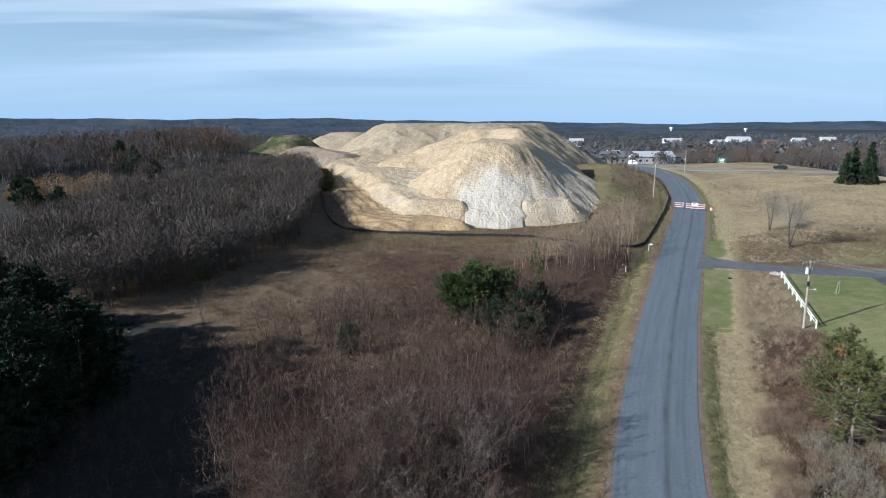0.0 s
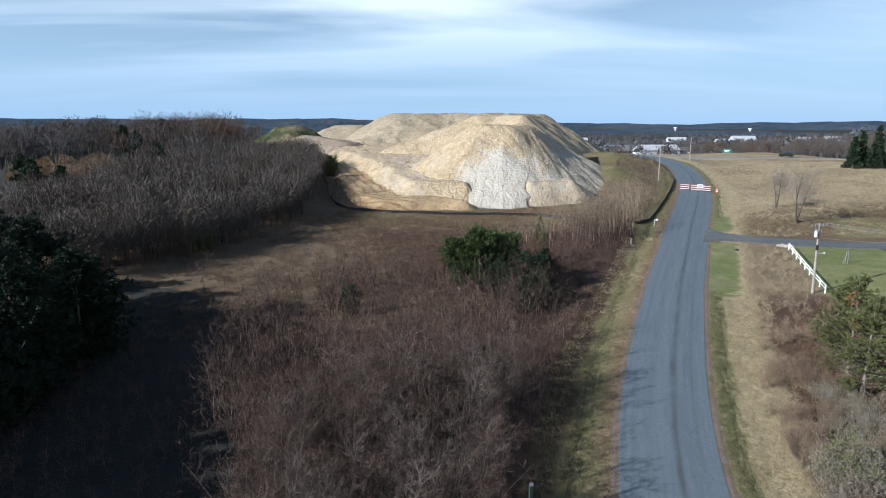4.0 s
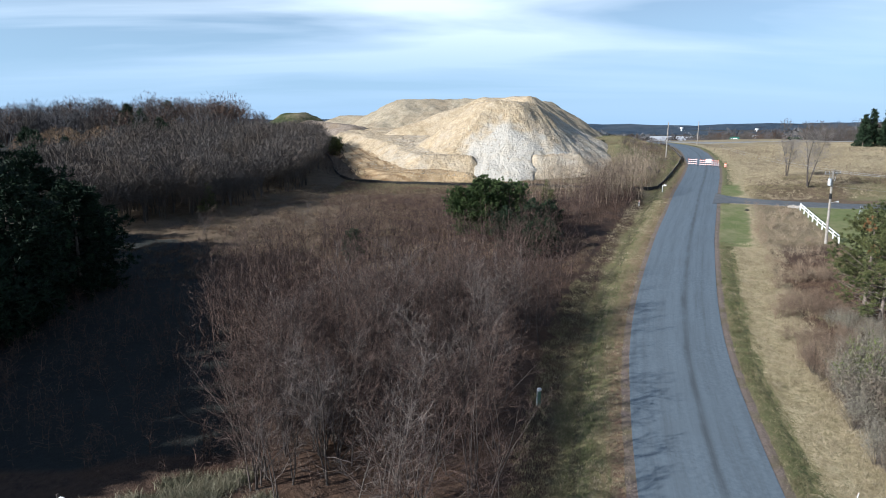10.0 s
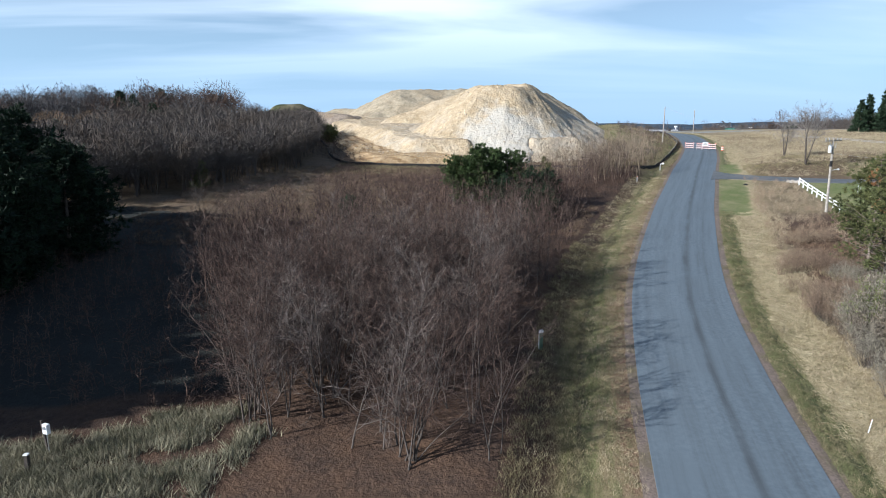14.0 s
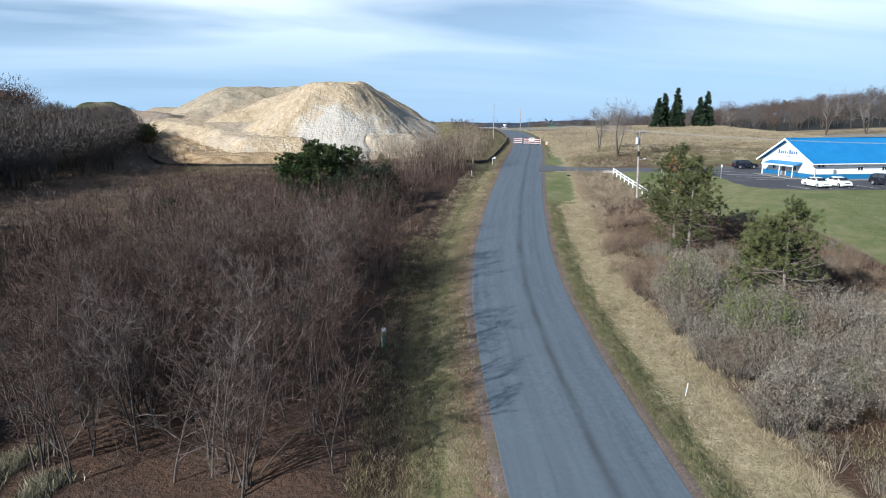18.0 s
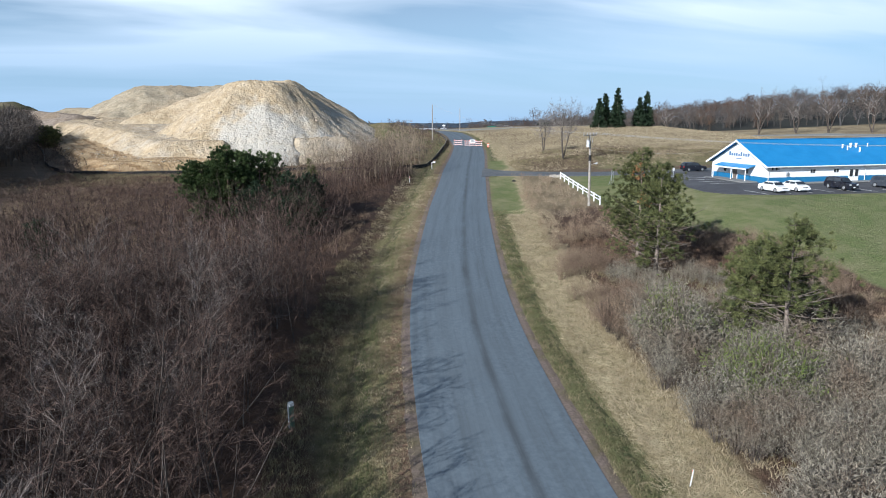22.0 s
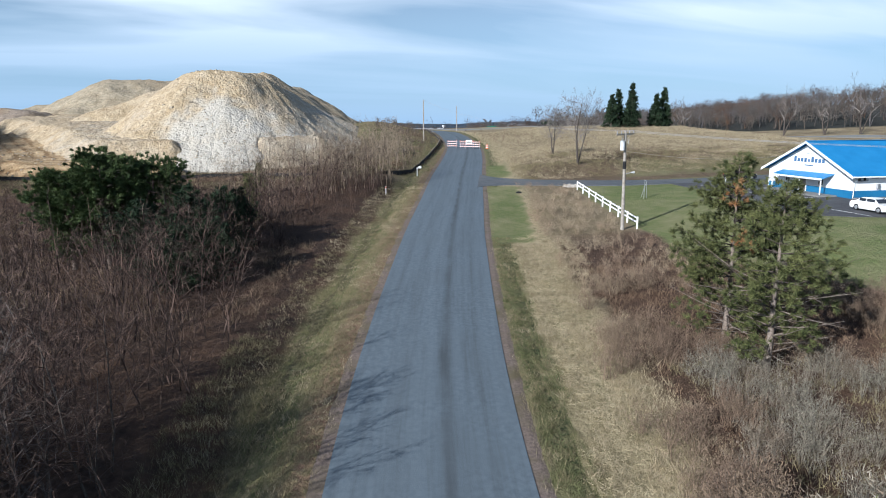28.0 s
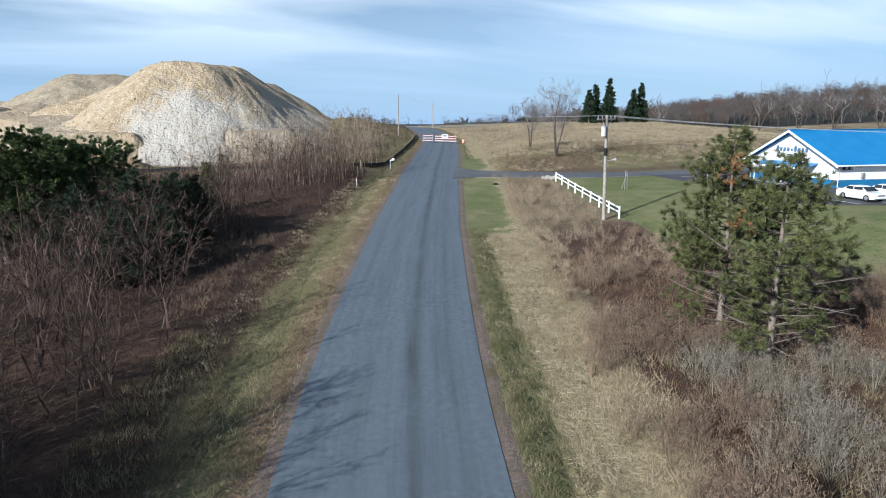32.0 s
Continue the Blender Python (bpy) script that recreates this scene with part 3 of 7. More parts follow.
# ---- quarry piles ----
def poly_far(x, y, poly):
    """Metres outside a polygon, 0 inside."""
    p = np.asarray(poly, float)
    best, inside = np.full(x.shape, 1e9), np.zeros(x.shape, bool)
    for (ax, ay), (bx, by) in zip(p, np.roll(p, -1, 0)):
        ex, ey = bx - ax, by - ay
        u = np.clip(((x - ax) * ex + (y - ay) * ey) / (ex * ex + ey * ey), 0, 1)
        best = np.minimum(best, np.hypot(x - ax - u * ex, y - ay - u * ey))
        inside ^= ((ay > y) != (by > y)) & (x < (bx - ax) * (y - ay) / (by - ay + 1e-12) + ax)
    return np.where(inside, 0, best)


def pile_z(x, y, poly, top, slope, wobble=1.2, rim=2.5, seed=0, rocks=0.8):
    """A heap with a flat or sloping top over poly and sides at the angle of rest."""
    d = poly_far(x, y, poly) + wobble * rough(x, y, 11, seed) + 0.35 * wobble * rough(x, y, 3.2, seed + 1)
    d = np.sqrt(np.maximum(d, 0) ** 2 + rim * rim) - rim
    a = np.arctan2(x - np.mean([q[0] for q in poly]), y - np.mean([q[1] for q in poly]))
    run = np.clip(d / 6, 0, 1)
    lumps = 0.12 * grain(x, y, 2.3, seed) + 0.10 * grain(x, y, 1.1, seed + 1) + 0.10 * grain(x, y, 0.6, seed + 2)
    lumps = lumps * (rocks + 0.45 * np.maximum(0, grain(x, y, 9, seed + 5))) + run * (0.13 * grain(a * 24, d / 16, 1, seed) + 0.10 * grain(a * 60, d / 9, 1, seed + 3))
    lumps = lumps + 0.30 * rough(x, y, 4.5, seed + 3)
    return top(x, y) - slope(x, y) * d + lumps


def flat(a, bx=0.0, by=0.0, x0=0.0, y0=0.0):
    return lambda x, y: a + bx * (x - x0) + by * (y - y0)


PILES = {
    "main": ([(8, 172), (10.5, 166.5), (16.5, 165), (20.5, 171), (23.5, 185), (24.5, 200), (22, 212), (15, 212), (11, 190)], lambda x, y: 26.0 - 2.5 * np.maximum(0, 148.3 - y) * (step(19.0, 21.5, x + 0.8 * grain(x, y, 1.5, 6)) + step(5.2, 4.2, x)), lambda x, y: 0.70 + 0.10 * step(176, 166, y) - 0.10 * step(28, 44, x), 0.7, 1.8, 1),
    "ridge": ([(-21, 217), (11, 222), (20, 222), (27, 209), (25, 206.5), (18, 216), (11, 217), (-21, 213)], lambda x, y: 29.2 - 0.36 * np.maximum(0, 11 - x), flat(0.75), 0.6, 1.2, 3),
    "terrace": ([(30, 148.2), (20.5, 147.2), (18.5, 151), (5.2, 151), (4.2, 147.6), (-8, 150.5), (-15, 171), (-21, 190), (-33, 215), (-40, 226), (-32, 262), (0, 262), (22, 200)], flat(12.7, 0.01, 0.064, 4, 148), lambda x, y: 0.92 - 0.3 * step(-8, -16, x), 0.5, 0.3, 5),
    "apron": ([(4, 140), (-14, 139.5), (-21, 150), (-29, 176), (-37, 203), (-42, 222), (-30, 224), (-12, 158)], flat(9.2, 0, 0.06, 0, 140), flat(0.75), 0.9, 0.8, 25),
    "back": ([(-21, 267), (26, 262), (45, 300), (0, 345), (-30, 325)], flat(30.4), flat(0.62), 2.0, 3.0, 9),
    "green": ([(-76, 290), (-71, 287), (-69, 293), (-74, 297)], flat(25.2), flat(0.66), 1.4, 2.0, 13),
    "spoil": ([(-59, 256), (-50, 250), (-38, 236), (-36, 242), (-52, 262)], flat(21.4, -0.10, 0, -57, 0), flat(0.52), 1.2, 2.0, 17),
    "far": ([(-66, 372), (-52, 368), (-46, 380), (-62, 388)], flat(25.0), flat(0.55), 1.2, 2.0, 21),
}


def pile_top(key, x, y):
    poly, top, slope, wob, rim, seed = PILES[key]
    return pile_z(x, y, poly, top, slope, wob, rim, seed, {"terrace": 1.3, "ridge": 0.3, "apron": 0.5, "back": 1.6}.get(key, 0.8))


def yard_z(x, y):
    """The highest of the ground and all the heaps."""
    z = ground_z(x, y)
    for key in PILES:
        z = np.maximum(z, pile_top(key, x, y))
    return z


def pile(name, key, x0, x1, y0, y1, cell, material, label, under=()):
    """One heap as a mesh of its own, cut off where others or the ground cover it."""
    xs, ys = np.arange(x0, x1, cell), np.arange(y0, y1, cell)
    X, Y = np.meshgrid(xs, ys)
    Z = pile_top(key, X, Y)
    low = ground_z(X, Y)
    for u in under:
        low = np.maximum(low, pile_top(u, X, Y))
    Z = np.maximum(Z, low - 1.2)
    f = grid_faces(len(xs), len(ys))
    up = ((Z - low) > -0.4).ravel()
    f = f[up[f].any(1)]
    used, inv = np.unique(f, return_inverse=True)
    v = np.stack([X, Y, Z], -1).reshape(-1, 3)[used]
    me = mesh_np(name, v, inv.reshape(-1, 4), True)
    return tagged(put(name, me, material), label, "sand pile", "quarry piles")


def pile_material():
    """Tan sand with an apron of pale crushed rock and darker wash gullies."""
    m = SAND.copy()
    m.name = "sand_with_pale_apron"
    n, l = m.node_tree.nodes, m.node_tree.links
    p = n["Principled BSDF"]
    src = p.inputs["Base Color"].links[0].from_socket
    att = n.new("ShaderNodeAttribute")
    att.attribute_name = "pale"
    geo = n.new("ShaderNodeNewGeometry")
    noi = n.new("ShaderNodeTexNoise")
    noi.inputs["Scale"].default_value, noi.inputs["Detail"].default_value = 0.32, 8
    l.new(geo.outputs["Position"], noi.inputs["Vector"])
    ad = n.new("ShaderNodeMath")
    ad.operation = "MULTIPLY_ADD"
    l.new(noi.outputs["Fac"], ad.inputs[0])
    ad.inputs[1].default_value = 1.0
    l.new(att.outputs["Fac"], ad.inputs[2])
    mr = n.new("ShaderNodeMapRange")
    mr.inputs[1].default_value, mr.inputs[2].default_value = 0.58, 1.22
    l.new(ad.outputs[0], mr.inputs[0])
    x = n.new("ShaderNodeMix")
    x.data_type = "RGBA"
    l.new(mr.outputs[0], x.inputs["Factor"])
    l.new(src, x.inputs["A"])
    x.inputs["B"].default_value = (0.47, 0.43, 0.365, 1)
    l.new(x.outputs["Result"], p.inputs["Base Color"])
    return m


PALE = pile_material()
GREY_SAND = mat("grey_tan_spoil", (0.26, 0.215, 0.145), (0.36, 0.305, 0.22), 1.8, 0.95, 0.9, 0.6, c3=(0.31, 0.24, 0.155), big=10, stony=0.7)
GREEN_HILL = mat("grassed_mound", (0.028, 0.040, 0.013), (0.062, 0.068, 0.028), 1.5, 0.95, 0.9, 0.8, c3=(0.22, 0.18, 0.11), big=9)


def pale_of(ob, fn):
    v = np.empty(len(ob.data.vertices) * 3, np.float32)
    ob.data.vertices.foreach_get("co", v)
    v = v.reshape(-1, 3)
    ob.data.attributes.new("pale", "FLOAT", "POINT").data.foreach_set("value", fn(v[:, 0], v[:, 1], v[:, 2]).astype(np.float32))


main = pile("sand_mound", "main", -32, 60, 126, 250, 0.42, PALE, "tall tan sand pile with pale crushed rock face", ("terrace",))
pale_of(main, lambda x, y, z: 0.70 * np.clip(step(17, 10, np.abs(x - 12.5) * np.where(x > 12, 0.80, 1.05) + np.maximum(z - 11.5, 0) * 1.3 + 3.0 * grain(x, y, 3.5, 2) + 1.6 * grain(x, y, 1.2, 3)) * step(185, 170, y), 0, 1) + 0.38 * step(24, 30, x) * step(205, 190, y))
terr = pile("sand_mound", "terrace", -75, 48, 120, 275, 0.5, PALE, "low terrace of tan sand and rubble with orange wheel tracks", ())
pale_of(terr, lambda x, y, z: 0.25 * step(14, 22, x) * step(162, 152, y) + 0.22 * step(0, -6, x) * step(-26, -12, x))
ORANGE_SAND = mat("orange_haul_bank", (0.38, 0.265, 0.14), (0.49, 0.36, 0.21), 2.0, 0.95, 0.9, 0.6, c3=(0.26, 0.175, 0.095), big=6, stony=0.45)
def track_material():
    """Sand with bands where wheels have run, along the bank."""
    m = ORANGE_SAND.copy()
    m.name = "wheel_tracked_sand"
    n, l = m.node_tree.nodes, m.node_tree.links
    p = n["Principled BSDF"]
    src = p.inputs["Base Color"].links[0].from_socket
    att, geo, noi, ramp, x = n.new("ShaderNodeAttribute"), n.new("ShaderNodeNewGeometry"), n.new("ShaderNodeTexNoise"), n.new("ShaderNodeMapRange"), n.new("ShaderNodeMix")
    att.attribute_name = "pale"
    noi.inputs["Scale"].default_value, noi.inputs["Detail"].default_value = 0.5, 4
    l.new(geo.outputs["Position"], noi.inputs["Vector"])
    mul = n.new("ShaderNodeMath")
    mul.operation = "MULTIPLY"
    l.new(att.outputs["Fac"], mul.inputs[0])
    l.new(noi.outputs["Fac"], mul.inputs[1])
    ramp.inputs[1].default_value, ramp.inputs[2].default_value = 0.2, 0.55
    l.new(mul.outputs[0], ramp.inputs[0])
    x.data_type = "RGBA"
    l.new(ramp.outputs[0], x.inputs["Factor"])
    l.new(src, x.inputs["A"])
    x.inputs["B"].default_value = (0.22, 0.135, 0.065, 1)
    l.new(x.outputs["Result"], p.inputs["Base Color"])
    return m


apron = pile("sand_mound", "apron", -60, 18, 128, 240, 0.55, track_material(), "orange-tan bank with curving haul tracks", ("terrace",))
pale_of(apron, lambda x, y, z: step(-0.2, 0.8, np.sin(2.6 * poly_far(x, y, [(40, 190), (0, 152), (-8, 156), (-30, 222), (0, 240)]) + 1.2 * rough(x, y, 9, 3))) * step(-2, -8, x))
ridge = pile("sand_mound", "ridge", -42, 48, 184, 246, 0.6, SAND, "steep bright sand ridge on the pile's top", ("main", "terrace"))
pile("sand_mound", "back", -80, 100, 215, 360, 1.0, GREY_SAND, "broad flat-topped grey tan spoil pile", ("terrace",))
pile("grassed_mound", "green", -125, -20, 240, 350, 1.2, GREEN_HILL, "green grassed earth mound beside the quarry", ("terrace",))
pile("sand_mound", "spoil", -95, -8, 205, 300, 0.9, mat("brown_grey_spoil", (0.21, 0.165, 0.125), (0.30, 0.245, 0.195), 1.6, 0.95, 0.9, 0.6, c3=(0.24, 0.18, 0.12), big=8, stony=0.7), "long low heap of grey tan spoil", ("terrace",))
pile("sand_mound", "far", -110, -10, 330, 420, 1.5, GREY_SAND, "distant tan spoil heap")

ROCK = mat("quarry_rock", (0.33, 0.275, 0.20), (0.43, 0.37, 0.29), 0.5, 0.95, 0.6, 0.15, vary=0.15)


def rock_kind(seed):
    """A low angular lump."""
    r = np.random.default_rng(seed)
    v = np.array([(x, y, z) for x in (-1, 1) for y in (-1, 1) for z in (-0.7, 0.7)]) * r.uniform(0.6, 1.25, (8, 3))
    f = np.array([(0, 1, 3, 2), (4, 6, 7, 5), (0, 4, 5, 1), (2, 3, 7, 6), (0, 2, 6, 4), (1, 5, 7, 3)])
    return v, f


rr = np.random.default_rng(5)
rx_, ry_ = pick(rr, 1900, -30, 34, 128, 172, lambda x, y: (yard_z(x, y) - ground_z(x, y) > 0.3) & (rr.uniform(size=len(x)) < 0.25 + 0.75 * (rough(x, y, 6, 3) > -0.1)))
v, f = scatter([rock_kind(900 + k) for k in range(8)], np.stack([rx_, ry_, yard_z(rx_, ry_) - 0.02, rr.uniform(0.06, 0.15, len(rx_)) * (1 + 0.9 * (rr.uniform(size=len(rx_)) > 0.95))], -1), rr)
tagged(put("loose_rock", mesh_np("loose_rock", v, f), ROCK), "loose pale rubble strewn over the sand pile", "rubble", kind="stuff")

# ---- bare trees ----
def bare_segs(seed, height, limbs=14, twigs=4, sprays=3, lean=0.08, thick=0.05, fork=False, start=0.3, reach=0.34, rise=(0.2, 0.85)):
    """Bars of a leafless tree: trunk, limbs, branchlets and twigs. Returns trunk bars and crown bars."""
    r = np.random.default_rng(seed)
    trunk, crown = [], []

    def run(p, d, length, r0, r1, n, out, wig):
        pts = [p]
        for k in range(n):
            d = d + r.normal(0, wig * 1.35, 3)
            d = d / np.linalg.norm(d)
            q = p + d * length / n
            out.append([*p, *q, r0 + (r1 - r0) * k / n, r0 + (r1 - r0) * (k + 1) / n])
            p = q
            pts.append(p)
        return np.array(pts), d

    stems = r.integers(2, 4) if fork else 1
    for _ in range(stems):
        d0 = np.array([r.normal(0, lean), r.normal(0, lean), 1.0]) + (np.array([r.normal(0, 0.22), r.normal(0, 0.22), 0]) if fork else 0)
        h = height * r.uniform(0.8, 1.0)
        pts, _d = run(np.array([r.normal(0, 0.1), r.normal(0, 0.1), -0.15]), d0, h, thick, 0.012, 7, trunk, 0.05)
        for i in range(limbs // stems):
            u = start + (0.97 - start) * (i + r.uniform(0, 1)) / (limbs // stems)
            k = min(int(u * 7), 6)
            p = pts[k] + (pts[k + 1] - pts[k]) * (u * 7 - k)
            a = r.uniform(0, 2 * math.pi)
            d = np.array([math.cos(a), math.sin(a), r.uniform(*rise)])
            length = h * reach * (1.15 - u * 0.75) * r.uniform(0.7, 1.2)
            lp, ld = run(p, d / np.linalg.norm(d), length, max(0.012, thick * (1 - u) * 0.5), 0.007, 3, crown, 0.16)
            for _j in range(twigs):
                m = r.uniform(0.25, 1.0) * 3
                kk = min(int(m), 2)
                q = lp[kk] + (lp[kk + 1] - lp[kk]) * (m - kk)
                dd = ld + r.normal(0, 0.55, 3) + np.array([0, 0, 0.25])
                tp, td = run(q, dd / np.linalg.norm(dd), length * r.uniform(0.3, 0.6), 0.010, 0.006, 2, crown, 0.2)
                for _s in range(sprays):
                    e = tp[1] + (tp[2] - tp[1]) * r.uniform(0, 1)
                    de = td + r.normal(0, 0.6, 3) + np.array([0, 0, 0.15])
                    de = de / np.linalg.norm(de) * length * r.uniform(0.14, 0.3)
                    crown.append([*e, *(e + de), 0.006, 0.003])
    return np.array(trunk), np.array(crown)


def bare_tree(name, seed, label, twig, group="", bark=BARK, **kw):
    """A tree of the given make, at the origin."""
    tr, cr = bare_segs(seed, **kw)
    t = thing(name, Matrix(), label, "tree", group)
    for k in range(0, len(tr), 7):
        put("trunk", mesh_np("trunk", *stem(tr[k:k + 7], 5), True), bark, t)
    put("crown", mesh_np("crown", *tubes(cr, 3)), twig, t)
    return t


def ribbons(segs, r):
    """Points and quads of flat slips, for twigs far off: rows as for tubes()."""
    s = np.asarray(segs, float)
    p, q = s[:, :3], s[:, 3:6]
    w = np.cross(q - p, r.normal(0, 1, p.shape))
    w /= np.linalg.norm(w, axis=1, keepdims=True) + 1e-9
    a, b = w * s[:, 6:7], w * s[:, 7:8]
    v = np.stack([p - a, p + a, q + b, q - b], 1).reshape(-1, 3)
    return v, np.arange(len(v)).reshape(-1, 4)


def slip_kind(seed, fat=1.0, leaves=0, **kw):
    r = np.random.default_rng(seed)
    tr, cr = bare_segs(seed, **kw)
    allseg = np.concatenate([tr, cr])
    allseg[:, 6:] *= fat
    v, f = ribbons(allseg, r)
    if leaves:
        c = cr[r.integers(len(cr), size=leaves)]
        e = c[:, 3:6] + r.normal(0, 0.25, (leaves, 3))
        d, w = r.normal(0, 0.2, (leaves, 3)), r.normal(0, 0.2, (leaves, 3))
        lv = np.stack([e - d, e - w, e + d, e + w], 1).reshape(-1, 3)
        f = np.concatenate([f, np.arange(len(lv)).reshape(-1, 4) + len(v)])
        v = np.concatenate([v, lv])
    return v, f


RNG = np.random.default_rng(7)


def in_thicket(x, y):
    s = side(x, y)
    n = rough(x, y, 6, 5) * 3
    left = np.interp(y, [24, 30, 40, 47, 66, 75, 90, 115], [-8, -11, -16.5, -18.5, -23, -24, -2, 8])
    ok = (s < np.interp(y, [22, 36, 46, 64, 70, 92, 97], [-8.8, -9.0, -9.4, -9.6, -11.5, -11.5, -8.6]) + n * 0.2) & ((x - 4.4) ** 2 + (y - 33.6) ** 2 > 6.8) & (x > left + n) & (y > np.interp(x, [-14, -9, -2, 4], [30, 26, 23.5, 22.5])) & (y < 116)
    clear = (((x + 5.5) / 6.0) ** 2 + ((y - 27.5) / 3.2) ** 2 < 1) & (np.sin(x * 91.7 + y * 57.3) > -0.35)
    low = (y > 92) & (s < -17)
    low = low | ((s > -12.5 + 1.5 * n * 0.3) & (y > 68) & (y < 93) & (np.sin(x * 71.3 + y * 37.1) > -0.6))
    thin = (s > -13.5) & (np.sin(x * 83.1 + y * 49.7) > -0.25)
    return ok & ~clear & ~low & ~thin


# saplings that the camera passes nearest: things of their own
SAPLINGS = [bare_tree("bare_sapling", 100 + k, ("slender leafless grey-brown sapling in the thicket", "leafless multi-stemmed brown sapling in the thicket")[k % 2], (TWIG, TWIG, TWIG_GREY)[k % 3], "saplings beside the road",
            height=6.0 + 0.3 * k, limbs=16 + k % 4, twigs=5, sprays=5, fork=k % 2 == 1, thick=0.055, start=0.18, reach=0.42, rise=(0.35, 1.4)) for k in range(8)]
ax, ay = pick(RNG, 1500, -34, 14, 22, 56, in_thicket)
order = np.argsort((ax - 6) ** 2 * 0.6 + (ay - 34) ** 2)[:290]
singles = list(zip(ax[order], ay[order]))
singles += [(-2.5, 25.5), (1.0, 27.0), (-6.5, 31.5)]
for k, (x, y) in enumerate(singles):
    s = RNG.uniform(0.68, 1.12) * float(np.interp(side(x, y), [-20, -14, -9], [1.0, 0.96, 0.80]))
    m = pose(x, y, gz(x, y), 0, 0, RNG.uniform(0, 360)) @ Matrix.Diagonal((s, s, s * RNG.uniform(0.9, 1.1), 1))
    if k < len(SAPLINGS):
        SAPLINGS[k].matrix_world = m
    else:
        ob = copy_thing(SAPLINGS[k % len(SAPLINGS)], m)
        ob.matrix_world = m
taken = set(order.tolist())
LITE = [slip_kind(200 + k, 1.0, height=6.4, limbs=12, twigs=3, sprays=3, fork=k % 2 == 0, thick=0.045, start=0.18, reach=0.42, rise=(0.35, 1.4)) for k in range(8)]


def shorter(x, y):
    """Growth is lower beside the road."""
    return np.where(y < 100, np.interp(side(x, y), [-20, -14, -9, 0], [1.0, 0.96, 0.80, 1.0]), 1.0)


def wood(name, kinds, x, y, lo, hi, material, label, category="trees", base=ground_z):
    z = base(x, y)
    v, f = scatter(kinds, np.stack([x, y, z, RNG.uniform(lo, hi, len(x)) * shorter(x, y)], -1), RNG)
    return tagged(put(name, mesh_np(name, v, f), material), label, category, kind="stuff")


rest = np.array([k for k in range(len(ax)) if k not in taken])
wood("sapling_thicket", LITE, ax[rest], ay[rest], 0.7, 1.15, TWIG, "dense thicket of leafless brown saplings")
bx, by = pick(RNG, 1800, -34, 32, 56, 116, in_thicket)
wood("sapling_thicket", LITE, bx, by, 0.65, 1.08, TWIG, "dense thicket of leafless brown saplings")

# ---- conifers ----
def needle_clump(r, count, length, width, spread):
    """Thin three-cornered needles fanning out along +x."""
    d = np.stack([np.ones(count), r.normal(0, spread, count), r.normal(0, spread, count)], -1)
    d /= np.linalg.norm(d, axis=1, keepdims=True)
    base = np.stack([r.uniform(-0.6, 0.25, count) * length, r.normal(0, 0.10, count) * length, r.normal(0, 0.10, count) * length], -1)
    w = np.cross(d, r.normal(0, 1, (count, 3)))
    w /= np.linalg.norm(w, axis=1, keepdims=True)
    ln = (length * r.uniform(0.7, 1.2, count))[:, None]
    v = np.stack([base - w * width, base + w * width, base + d * ln], 1)
    return v.reshape(-1, 3)


def aim(v, d):
    d = d / np.linalg.norm(d)
    u = np.cross([0, 0, 1.0], d)
    u = u / (np.linalg.norm(u) + 1e-6)
    return v @ np.stack([d, u, np.cross(d, u)])


